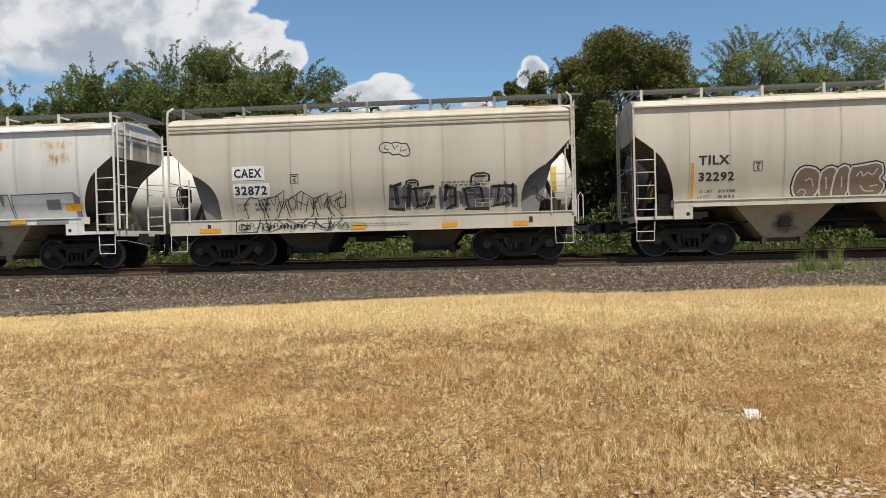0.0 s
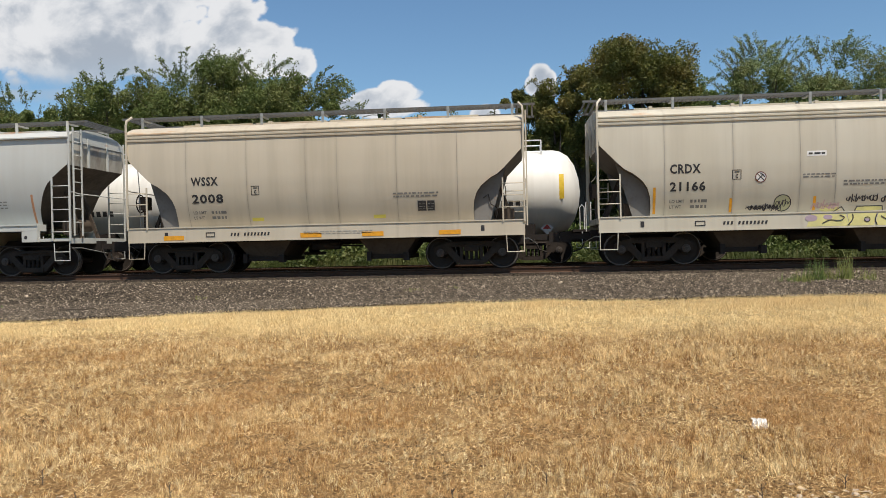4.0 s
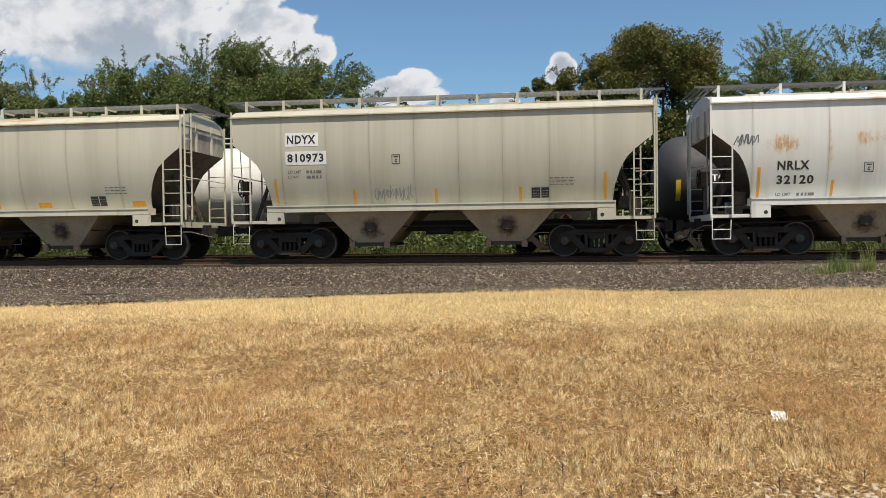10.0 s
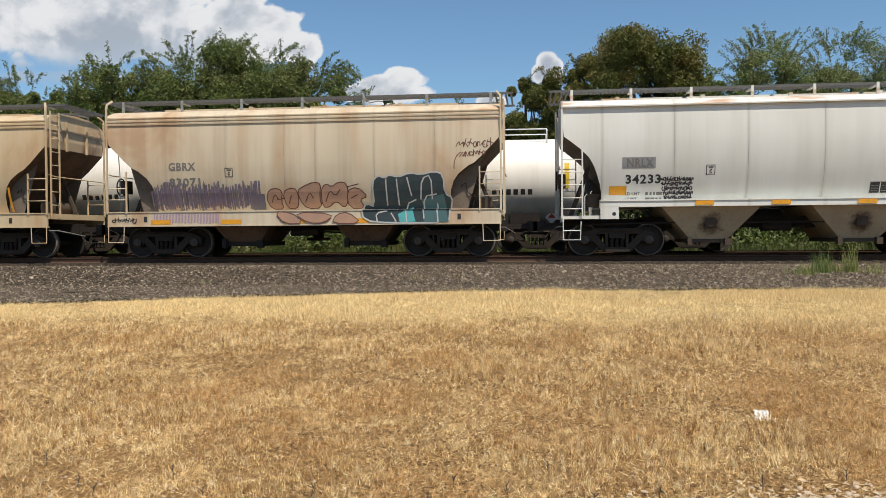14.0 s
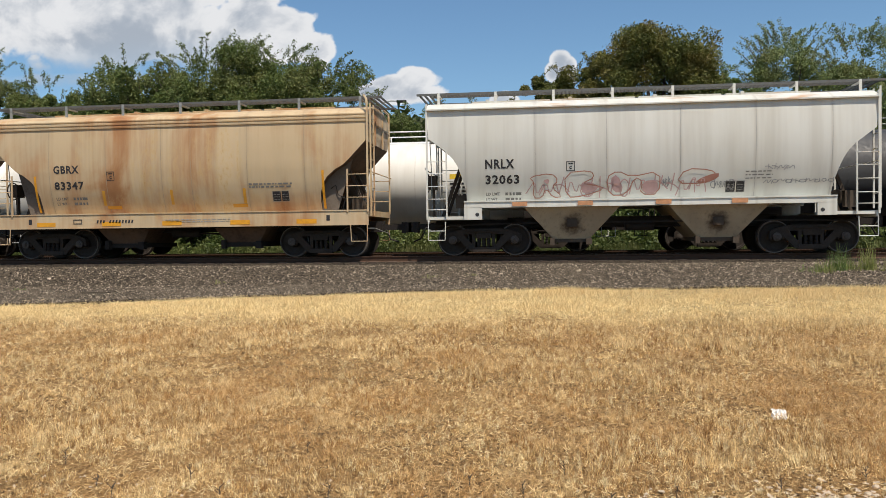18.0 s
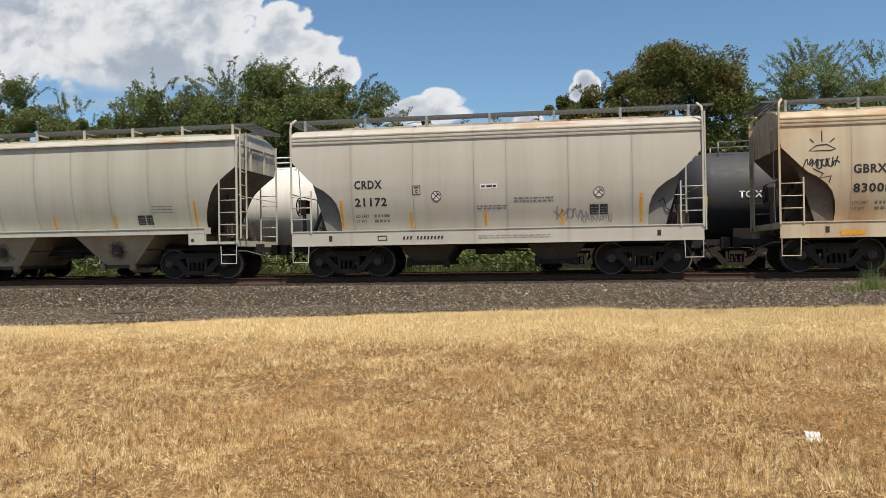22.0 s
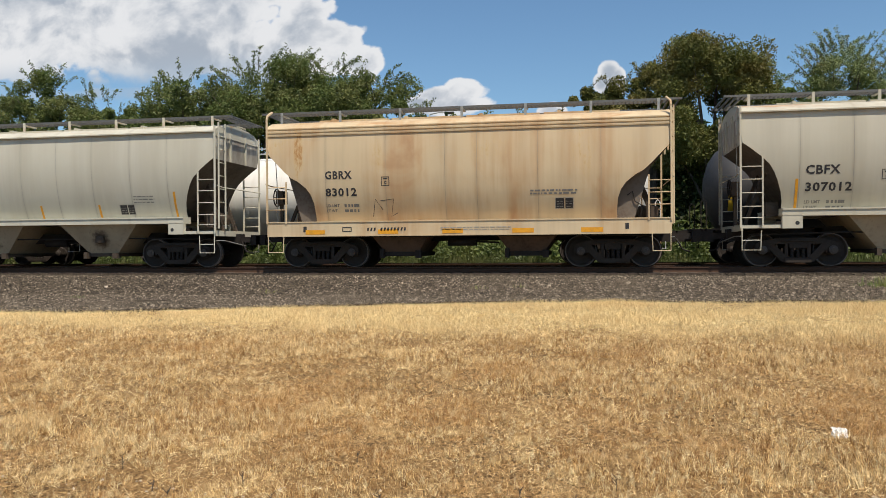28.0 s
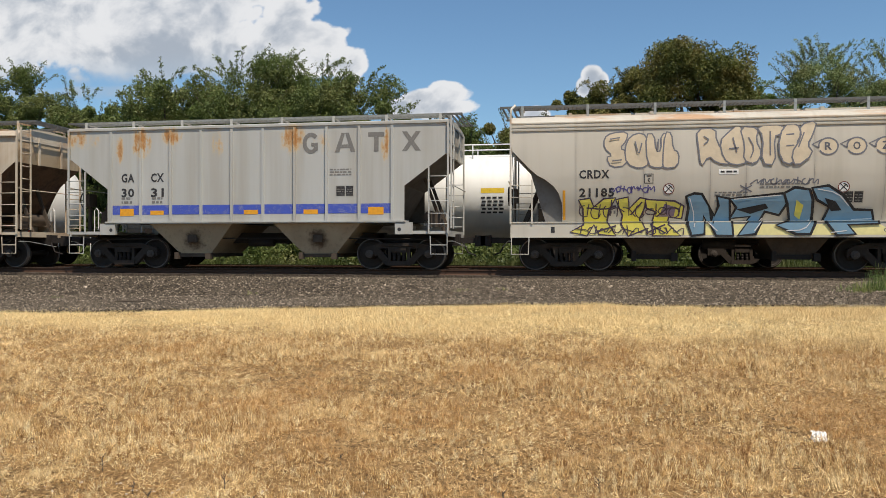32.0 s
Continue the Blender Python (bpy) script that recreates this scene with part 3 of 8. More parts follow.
def stones(name, n, x0, x1, ya, yb, size, label, use_edge=True, zf=ballast_z, mat=None, heap=None, slab=0.75):
    """Broken stones, each a squashed octahedron of its own turn."""
    x = rng.uniform(x0, x1, n)
    t = rng.uniform(0, 1, n)
    lo = edge_y(x) if use_edge else np.full(n, ya)
    y = lo + (yb - lo) * t
    if heap:
        x, y = rng.normal(heap[0], heap[2], n), np.maximum(rng.normal(heap[1], heap[3], n), 3.9)
    z = zf(x, y)
    base = np.array([[1, 0, 0], [0, 1, 0], [-1, 0, 0], [0, -1, 0], [0, 0, 1], [0, 0, -1]], float)
    tri = np.array([[0, 1, 4], [1, 2, 4], [2, 3, 4], [3, 0, 4]])
    s = size * rng.uniform(0.55, 1.25, (n, 1, 1)) * rng.uniform(0.6, 1.2, (n, 6, 1)) * np.array([1, 1, slab])
    a = rng.uniform(0, 6.28, n)
    b = rng.uniform(-0.5, 0.5, n)
    ca, sa, cb, sb = np.cos(a), np.sin(a), np.cos(b), np.sin(b)
    p = base[None] * s
    q = np.stack([p[..., 0] * cb[:, None] - p[..., 2] * sb[:, None], p[..., 1], p[..., 0] * sb[:, None] + p[..., 2] * cb[:, None]], -1)
    q = np.stack([q[..., 0] * ca[:, None] - q[..., 1] * sa[:, None], q[..., 0] * sa[:, None] + q[..., 1] * ca[:, None], q[..., 2]], -1)
    q += np.stack([x, y, z + size * 0.2], -1)[:, None]
    me = bpy.data.meshes.new(name)
    f = (tri[None] + (np.arange(n) * 6)[:, None, None]).reshape(-1, 3)
    me.vertices.add(n * 6)
    me.vertices.foreach_set("co", q.astype(np.float32).ravel())
    me.loops.add(f.size)
    me.loops.foreach_set("vertex_index", f.astype(np.int32).ravel())
    me.polygons.add(len(f))
    me.polygons.foreach_set("loop_start", np.arange(0, f.size, 3, dtype=np.int32))
    me.polygons.foreach_set("loop_total", np.full(len(f), 3, dtype=np.int32))
    me.materials.append(mat or M_STONE)
    me.update(calc_edges=True)
    return tagged(new(name, me), label, "stones", kind="stuff")


stones("ballast_stones", 115000, -24, 14, 0, 22.5, 0.034, "loose grey and brown crushed ballast stones on the bank")
stones("field_pebbles", 350, -5.0, 4.5, 4.0, 5.0, 0.015, "small pale pebbles in the thin grass", False, ground_z, M_CHALK)
stones("gravel_patch", 230, 0.6, 3.9, 4.1, 5.15, 0.026, "pale limestone chips showing through the grass", False, ground_z, M_CHALK, (1.85, 4.85, 0.36, 0.2), 0.32)
stones("gravel_scatter", 60, 0.6, 3.9, 4.1, 5.15, 0.022, "scattered pale stone chips in thin grass", False, ground_z, M_CHALK, (0.6, 4.6, 0.35, 0.15), 0.5)


# rails and ties
def track(y, label):
    track_ob = new("railway_track", None)
    for side in (-0.753, 0.753):
        sh = Shape()
        c = y + side
        prof = [(-0.07, -0.172), (0.07, -0.172), (0.07, -0.16), (0.012, -0.135), (0.012, -0.045), (0.036, -0.03), (0.036, 0), (-0.036, 0), (-0.036, -0.03), (-0.012, -0.045), (-0.012, -0.135), (-0.07, -0.16)]
        for i in range(12):
            (ya, za), (yb, zb) = prof[i], prof[(i + 1) % 12]
            sh.face([(-600, c + ya, RAIL + za), (600, c + ya, RAIL + za), (600, c + yb, RAIL + zb), (-600, c + yb, RAIL + zb)], 1 if i == 6 else 0)
        part("rail", sh, (M_RUSTY, M_STEEL), track_ob, "rust-brown steel rail with a bright head")
    tie = Shape().box(-0.115, 0.115, -1.2, 1.2, -0.17, 0).finish("tie", M_TIE)
    for k in range(72):
        part("tie", tie, M_TIE, track_ob, m=pose(-27 + k * 0.55, y, RAIL - 0.155))
    tagged(track_ob, label, "track", kind="structure")


track(TRACK, "steel rails on dark timber ties in ballast")
track(FAR_TRACK, "siding rails on dark timber ties in ballast")


# grass
def blades(name, n, y0, y1, hmin, hmax, w, label, lean=0.6, bent=True, crowd=0.85):
    """Thin tapered blades, each one island; near ones are bent."""
    y = y0 + (y1 - y0) * rng.uniform(0, 1, n) ** crowd
    x = rng.uniform(-0.92, 0.52, n) * (y + 1.0)
    patch = np.sin(x * 0.9 + 1.7 * np.sin(y * 0.55)) * np.sin(y * 1.25 + 0.8 * np.sin(x * 0.6))
    keep = (y < edge_y(x) + 0.12 * rng.normal(0, 1, n)) & (rng.uniform(0, 1, n) < 0.85 + 0.35 * patch)
    x, y, patch = x[keep], y[keep], patch[keep]
    n = len(x)
    z = ground_z(x, y) - 0.005
    h = rng.uniform(hmin, hmax, n) * (1 + 0.25 * patch)
    a = rng.uniform(0, 6.28, n)
    l = rng.uniform(0.05, lean, n) * h
    wd = w * rng.uniform(0.6, 1.4, n)
    dxy = np.stack([np.cos(a), np.sin(a), 0 * a], 1)
    turn = rng.uniform(0, 6.28, n)
    sd = np.stack([np.cos(turn), np.sin(turn), 0 * a], 1) * wd[:, None]
    o = np.stack([x, y, z], 1)
    up = np.stack([0 * h, 0 * h, h], 1)
    tip = o + dxy * l[:, None] + up
    if bent:
        mid = o + dxy * (l * 0.3)[:, None] + up * 0.6
        v, k = np.stack([o - sd, o + sd, mid + sd * 0.8, tip], 1), 4
    else:
        v, k = np.stack([o - sd, o + sd, tip], 1), 3
    return tagged(new(name, fast_mesh(name, v.reshape(-1, 3), k, M_STRAW)), label, "grass", kind="stuff")


def bare(x, y):
    """How thin the grass is: the stony patch and the trodden edge near the eye."""
    return np.exp(-(((x - 1.85) / 0.6) ** 2 + ((y - 4.85) / 0.45) ** 2)) + 0.55 * np.exp(-((y - 4.1) / 0.45) ** 2)


def tufts(name, n, per, y0, y1, hmin, hmax, w, label, crowd=0.85, spread=0.014):
    """Mown tufts: blades that fan out from common roots."""
    y = y0 + (y1 - y0) * rng.uniform(0, 1, n) ** crowd
    x = rng.uniform(-0.92, 0.52, n) * (y + 1.0)
    clump = np.sin(x * 5.3 + 2.1 * np.sin(y * 3.7)) * np.sin(y * 6.1 + 1.9 * np.sin(x * 4.1))
    keep = (y < edge_y(x)) & (rng.uniform(0, 1, n) > bare(x, y) * 1.1) & (rng.uniform(0, 1, n) < 0.62 + 0.8 * clump)
    x, y = x[keep], y[keep]
    patch = np.sin(x * 0.9 + 1.7 * np.sin(y * 0.55)) * np.sin(y * 1.25 + 0.8 * np.sin(x * 0.6))
    th = rng.uniform(hmin, hmax, len(x)) * (1 + 0.4 * patch)
    x, y, th = np.repeat(x, per), np.repeat(y, per), np.repeat(th, per)
    n = len(x)
    x, y = x + rng.normal(0, spread, n), y + rng.normal(0, spread, n)
    h = th * rng.uniform(0.55, 1.1, n)
    a, turn = rng.uniform(0, 6.28, n), rng.uniform(0, 6.28, n)
    l = h * rng.uniform(0.05, 0.95, n)
    wd = w * rng.uniform(0.6, 1.4, n)
    o = np.stack([x, y, ground_z(x, y) - 0.005], 1)
    sd = np.stack([np.cos(turn), np.sin(turn), 0 * a], 1) * wd[:, None]
    tip = o + np.stack([np.cos(a) * l, np.sin(a) * l, h], 1)
    v = np.stack([o - sd, o + sd, tip], 1)
    return tagged(new(name, fast_mesh(name, v.reshape(-1, 3), 3, M_STRAW)), label, "grass", kind="stuff")


tufts("trodden_grass", 20000, 12, 3.9, 7.5, 0.015, 0.065, 0.0018, "short trodden dry grass stubble", 0.8, 0.024)
tufts("mown_grass", 24000, 12, 5.5, 11.5, 0.02, 0.10, 0.0027, "dry mown straw-coloured grass stubble in tufts", 0.85, 0.018)
tufts("mown_grass_beyond", 24000, 12, 10.0, 18.8, 0.025, 0.115, 0.0044, "dry mown straw-coloured grass tufts further out", 0.8, 0.035)
blades("unmown_grass_strip", 240000, 10.5, 20.1, 0.03, 0.12, 0.0036, "taller pale yellow dry grass beside the ballast", 0.9, False, 0.42)


def straw_clippings(n):
    """Cut stalks lying matted: swirls of a common lie, with strays."""
    y = 3.9 + 13 * rng.uniform(0, 1, n) ** 1.15
    x = rng.uniform(-0.92, 0.52, n) * (y + 1)
    thick = np.sin(x * 2.1 + 1.3 * np.sin(y * 1.7)) * np.sin(y * 1.9 + 1.1 * np.sin(x * 1.3))
    keep = rng.uniform(0, 1, n) < 0.7 + 0.3 * thick
    x, y = x[keep], y[keep]
    n = len(x)
    z = ground_z(x, y) + rng.uniform(0.006, 0.06, n)
    a = 1.6 * np.sin(x * 3.1 + 0.7 * y) + 1.2 * np.sin(y * 1.9 - x * 0.5) + rng.normal(0, 1.5, n)
    l = rng.uniform(0.006, 0.030, n) * (0.8 + 0.04 * y)
    d = np.stack([np.cos(a), np.sin(a), rng.uniform(-0.7, 0.7, n)], 1) * l[:, None]
    s = np.stack([-np.sin(a), np.cos(a), 0.6 + 0 * a], 1) * (0.0005 + 0.00010 * y)[:, None]
    o = np.stack([x, y, z], 1)
    return fast_mesh("straw_clippings", np.stack([o - d - s, o + d - s, o + d + s, o - d + s], 1).reshape(-1, 3), 4, M_STRAW)


tagged(new("straw_clippings", straw_clippings(190000)), "pale cut straw lying matted on the stubble", "straw", kind="stuff")

# crumpled paper thrown in the grass
M_PAPER = plain("litter_paper", (0.80, 0.78, 0.74), 0.6, 0.0, 0.12, 30.0, (0.5, 0.48, 0.45), 0.25)


def crumpled(u, v):
    """A folded sheet: creases as ridges of two waves."""
    return 0.010 * math.sin(u * 2.6 + v * 1.3) + 0.008 * abs(math.sin(u * 1.1 - v * 2.2)) + 0.006 * math.sin(v * 4.1)


sheet = Shape()
for side in (0, 1):
    sheet.grid([[(-0.062 + 0.0155 * a + 0.004 * math.sin(b * 1.9), crumpled(a, b) + 0.006 * side, 0.019 * b + 0.004 * math.sin(a * 1.7)) for a in range(9)] for b in range(6)], 0, False)
litter = part("paper_wrapper", sheet, M_PAPER, None, m=pose(1.93, 6.9, float(ground_z(1.93, 6.9)) + 0.0, -28, 4, 8))
def pale_stone(x, y, r, z):
    bm = bmesh.new()
    bmesh.ops.create_icosphere(bm, subdivisions=2, radius=r)
    for v in bm.verts:
        v.co *= 0.8 + 0.35 * noise.noise(v.co * 9 / r * 0.1 + Vector((x, y, 0)))
        v.co.z *= 0.7
    me = bpy.data.meshes.new("stone")
    bm.to_mesh(me)
    bm.free()
    me.materials.append(M_CHALK)
    ob = new("stone", me)
    ob.matrix_basis = pose(x, y, z + r * 0.4, 0, 0, x * 40)
    tagged(ob, "pale loose stone lying among darker stones", "stone", "pale stones")


for x, y, r in ((-1.17, 20.95, 0.06), (-13.9, 20.7, 0.07), (0.9, 21.3, 0.045), (-5.2, 21.2, 0.05)):
    pale_stone(x, y, r, float(ballast_z(np.array([x]), np.array([y]))[0]))
for x, y, r in ((1.25, 4.75, 0.025), (1.55, 4.6, 0.03), (1.75, 4.9, 0.032), (1.9, 5.0, 0.03), (2.05, 4.8, 0.035), (1.65, 5.1, 0.025), (1.05, 4.62, 0.022), (1.85, 4.7, 0.028), (-1.25, 4.5, 0.022), (-0.2, 4.45, 0.02), (2.0, 5.15, 0.03), (0.6, 4.55, 0.026)):
    pale_stone(x, y, r, float(ground_z(x, y)))


twig = Shape().tube([(-0.42, 0.05, 0.02), (-0.15, 0.0, 0.045), (0.2, 0.03, 0.03), (0.48, -0.04, 0.06)], [0.028, 0.026, 0.02, 0.012], 6)
twig.tube([(0.05, 0.01, 0.035), (0.22, 0.12, 0.08), (0.36, 0.16, 0.07)], [0.014, 0.010, 0.006], 5)
tagged(part("fallen_branch", twig, M_BARK, None, m=pose(-10.9, 18.1, float(ballast_z(np.array([-10.9]), np.array([18.1]))[0]), 0, 0, 12)), "dark fallen branch lying on the ballast foot", "branch")


def stalk(x, y, hh, k):
    """A dark dead weed stem with side twigs."""
    g2 = random.Random(k)
    sh = Shape()
    top = (g2.uniform(-0.02, 0.02), g2.uniform(-0.02, 0.02), hh)
    sh.tube([(0, 0, -0.01), (top[0] * 0.3, top[1] * 0.3, hh * 0.5), top], [0.004, 0.003, 0.002], 4)
    for q in range(4):
        z0 = hh * g2.uniform(0.3, 0.9)
        a = g2.uniform(0, 6.28)
        sh.tube([(top[0] * z0 / hh, top[1] * z0 / hh, z0), (0.03 * math.cos(a), 0.03 * math.sin(a), z0 + 0.03)], [0.0025, 0.0015], 4)
    ob = part("dead_weed", sh, M_BARK, None, m=pose(x, y, float(ground_z(x, y))))
    tagged(ob, "dark dead weed stem standing in the stubble", "weed", "dead weed stems")


for k, (x, y) in enumerate(((-2.9, 4.75), (-2.35, 4.95), (-1.35, 4.7), (-0.75, 4.55), (-0.15, 4.75), (0.35, 4.6), (0.75, 4.8), (1.4, 5.0), (-3.4, 5.2), (-2.0, 4.6), (-1.75, 5.6), (0.1, 5.2), (2.0, 5.3), (-0.5, 5.0), (1.0, 4.5), (-2.65, 4.5))):
    stalk(x, y, 0.07 + 0.05 * ((k * 37) % 10) / 10, k)
tagged(litter, "crumpled white paper wrapper in the dry grass", "litter")


# ---- freight cars ----
def smooth_w(prof, z):
    return float(np.interp(z, [p[0] for p in prof], [p[1] for p in prof]))


# height above the rail, half width, how far the side's end is set in
FLOW = [(1.36, 1.26, 1.43), (1.6, 1.365, 1.44), (1.9, 1.465, 1.42), (2.15, 1.525, 1.34), (2.35, 1.558, 1.2), (2.55, 1.578, 0.95), (2.66, 1.59, 0.74), (2.84, 1.597, 0.54), (3.1, 1.60, 0.29), (3.34, 1.60, 0.06), (3.6, 1.59, 0.02), (3.88, 1.57, 0.02)]
FLOW_ROOF = [(3.88, 1.575), (3.90, 1.60), (3.945, 1.605), (3.96, 1.575), (3.985, 1.575), (4.0, 1.605), (4.05, 1.605), (4.065, 1.575), (4.09, 1.58), (4.10, 1.6), (4.13, 1.6), (4.22, 1.5), (4.33, 1.22), (4.42, 0.75), (4.46, 0.0)]
BAY = [(1.50, 1.20, 1.10), (1.75, 1.315, 1.09), (2.0, 1.408, 1.05), (2.3, 1.49, 0.96), (2.55, 1.538, 0.86), (2.75, 1.568, 0.74), (2.95, 1.587, 0.54), (3.15, 1.60, 0.29), (3.32, 1.603, 0.06), (3.7, 1.595, 0.02), (4.02, 1.57, 0.02)]
BAY_ROOF = [(4.02, 1.57), (4.11, 1.55), (4.115, 1.65), (4.15, 1.65), (4.17, 1.6), (4.25, 1.47), (4.35, 1.2), (4.43, 0.75), (4.47, 0.0)]
RIB = [(1.40, 1.56, 1.28), (2.42, 1.56, 1.28), (2.43, 1.56, 1.27), (3.32, 1.56, 0.08), (3.34, 1.56, 0.03), (4.20, 1.56, 0.03)]
RIB_ROOF = [(4.20, 1.565), (4.21, 1.60), (4.28, 1.60), (4.30, 1.57), (4.34, 1.3), (4.38, 0.8), (4.40, 0.0)]
KINDS = {"flow": (FLOW, FLOW_ROOF), "bay": (BAY, BAY_ROOF), "rib": (RIB, RIB_ROOF)}


def body_mesh(kind, L):
    """Side sheets with set-in ends, the sloping end sheets and the floor. Slot 0 paint, slot 1 slope sheets."""
    prof = KINDS[kind][0]
    sh = Shape()
    h = L / 2
    for sy in (-1, 1):
        sh.grid([[(x0, sy * w, z) for x0 in np.linspace(-h + i, h - i, 5)] for z, w, i in prof], 0, kind != "rib")
    for sx in (-1, 1):
        rows = []
        for z, w, i in prof:
            d = 0.02 if z > 3.33 else 0.06 + (3.34 - z) * 0.93
            d = max(d, i)
            xe, xm = sx * (h - i), sx * (h - d)
            rows.append([(xe, -w, z), (xm, -w * 0.93, z), (xm, 0, z), (xm, w * 0.93, z), (xe, w, z)])
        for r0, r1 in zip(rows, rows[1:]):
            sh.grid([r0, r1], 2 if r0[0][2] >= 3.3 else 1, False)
    z, w, i = prof[0]
    sh.face([(-h + i, -w, z), (h - i, -w, z), (h - i, w, z), (-h + i, w, z)], 1)
    return sh


def roof_mesh(kind, L):
    sh = Shape()
    h = L / 2
    line = KINDS[kind][1]
    line = [(-w, z) for z, w in line] + [(w, z) for z, w in reversed(line[:-1])]
    sh.grid([[(x, y, z) for y, z in line] for x in (-h, 0, h)], 0, False)
    for x in (-h, h):
        sh.face([(x, y, z) for y, z in line])
    return sh


MESHES, STAINED = {}, set()
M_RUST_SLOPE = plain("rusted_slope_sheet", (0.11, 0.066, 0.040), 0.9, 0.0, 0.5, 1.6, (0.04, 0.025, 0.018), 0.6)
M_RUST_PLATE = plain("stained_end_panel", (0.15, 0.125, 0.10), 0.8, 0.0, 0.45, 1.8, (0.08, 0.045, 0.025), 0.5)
# end sheet grey: streaked dirt, with the end's shade mixed into the colour
M_GREY_END = car_paint("dirty_shaded_end_sheet", (0.50, 0.49, 0.455), 4.4, wash=0.8, wash_col=(0.20, 0.175, 0.145), grime=0.5, roof=0.0)
M_RUST_END = car_paint("rusted_end_sheet", (0.50, 0.40, 0.28), 7.7, wash=0.85, wash_col=(0.17, 0.085, 0.04), grime=0.5, roof=0.0)


def shared(key, build, *mats):
    if key not in MESHES:
        MESHES[key] = build().finish(key.split(":")[0], *mats)
    return MESHES[key]


WHEEL_R, BASE = 0.457, 0.89


def wheelset_mesh():
    half = [(0.0, 0.085), (0.60, 0.085), (0.62, 0.12), (0.655, 0.13), (0.67, 0.36), (0.68, 0.395), (0.682, 0.485), (0.705, 0.485), (0.72, 0.46), (0.812, 0.452), (0.822, 0.445), (0.823, 0.425), (0.822, 0.40), (0.79, 0.36), (0.77, 0.16), (0.83, 0.14), (0.84, 0.10), (1.08, 0.095), (1.085, 0.115), (1.12, 0.115), (1.13, 0.06), (1.15, 0.055), (1.15, 0.001)]
    prof = [(-y, r) for y, r in reversed(half)] + half[1:]
    bright = [1 if {round(a[1], 3), round(b[1], 3)} in ({0.452, 0.445}, {0.445, 0.425}) or (abs(a[1] - 0.46) < 0.01 and abs(b[1] - 0.452) < 0.01) or (abs(b[1] - 0.46) < 0.01 and abs(a[1] - 0.452) < 0.01) else 0 for a, b in zip(prof, prof[1:])]
    bright = [2 if max(a[1], b[1]) < 0.116 and min(abs(a[0]), abs(b[0])) > 1.07 else k for k, a, b in zip(bright, prof, prof[1:])]
    return Shape().lathe_y(prof, 0, 0, 28, bright)


def side_frame_mesh():
    sh = Shape()
    y0, y1 = -0.075, 0.075
    sh.prism([(-1.08, 0.50), (-1.08, 0.60), (-0.95, 0.68), (-0.55, 0.78), (0.55, 0.78), (0.95, 0.68), (1.08, 0.60), (1.08, 0.50), (0.74, 0.50), (0.60, 0.62), (-0.60, 0.62), (-0.74, 0.50)], y0, y1)
    for s in (-1, 1):
        sh.prism([(s * 0.76, 0.52), (s * 0.60, 0.62), (s * 0.30, 0.30), (s * 0.30, 0.13), (s * 0.42, 0.15)][::s], y0, y1)
        sh.box(*sorted((s * 0.24, s * 0.33)), y0, y1, 0.26, 0.63)
        sh.prism([(s * 1.08, 0.50), (s * 1.08, 0.40), (s * 1.02, 0.40), (s * 1.0, 0.5)][::s], y0, y1)
        sh.prism([(s * 0.70, 0.50), (s * 0.70, 0.40), (s * 0.76, 0.40), (s * 0.78, 0.5)][::s], y0, y1)
    sh.box(-0.34, 0.34, y0 - 0.03, y1, 0.12, 0.25)
    sh.box(-0.22, 0.22, y0 - 0.05, y1, 0.50, 0.62)
    sh.tube([(-0.45, y0 - 0.02, 0.70), (0.45, y0 - 0.02, 0.70)], 0.025, 6)
    return sh


def spring_mesh():
    sh = Shape()
    rows = []
    for k in range(11):
        r = 0.055 if k % 2 else 0.042
        rows.append([(r * math.cos(a), r * math.sin(a), 0.25 + k * 0.025) for a in np.linspace(0, 6.283, 10, endpoint=False)])
    sh.grid(rows, 0, False, True)
    return sh


WHEELSETS = {-1: [], 1: []}


def truck(parent, x):
    """A two-axle truck: side frames, springs, bolster, brake beam and the two turning wheelsets."""
    bolster = Shape().box(-0.2, 0.2, -1.0, 1.0, 0.5, 0.72).box(-0.28, 0.28, -0.3, 0.3, 0.72, 0.82).box(-0.5, -0.4, -0.7, 0.7, 0.35, 0.45).box(0.4, 0.5, -0.7, 0.7, 0.35, 0.45)
    t = part("truck", shared("truck_bolster", lambda: bolster, M_DARK), M_DARK, parent, "dark grimy cast-steel truck", pose(x, 0, 0))
    for s in (-1, 1):
        part("side_frame", shared("side_frame", side_frame_mesh, M_FRAME), M_FRAME, t, m=pose(0, s * 1.0, 0))
        for k in (-0.14, 0, 0.14):
            part("spring", shared("spring", spring_mesh, M_DARK), M_DARK, t, m=pose(k, s * 1.06, 0))
        ws = part("wheelset", shared("wheelset", wheelset_mesh, M_WHEEL, M_RIM, M_CAP), None, t, "rusty steel wheels with bright worn treads", pose(s * BASE, 0, WHEEL_R))
        WHEELSETS[s].append(ws)
    return t


def rod(*pts, r=0.016):
    return Shape().tube(pts, r, 5)


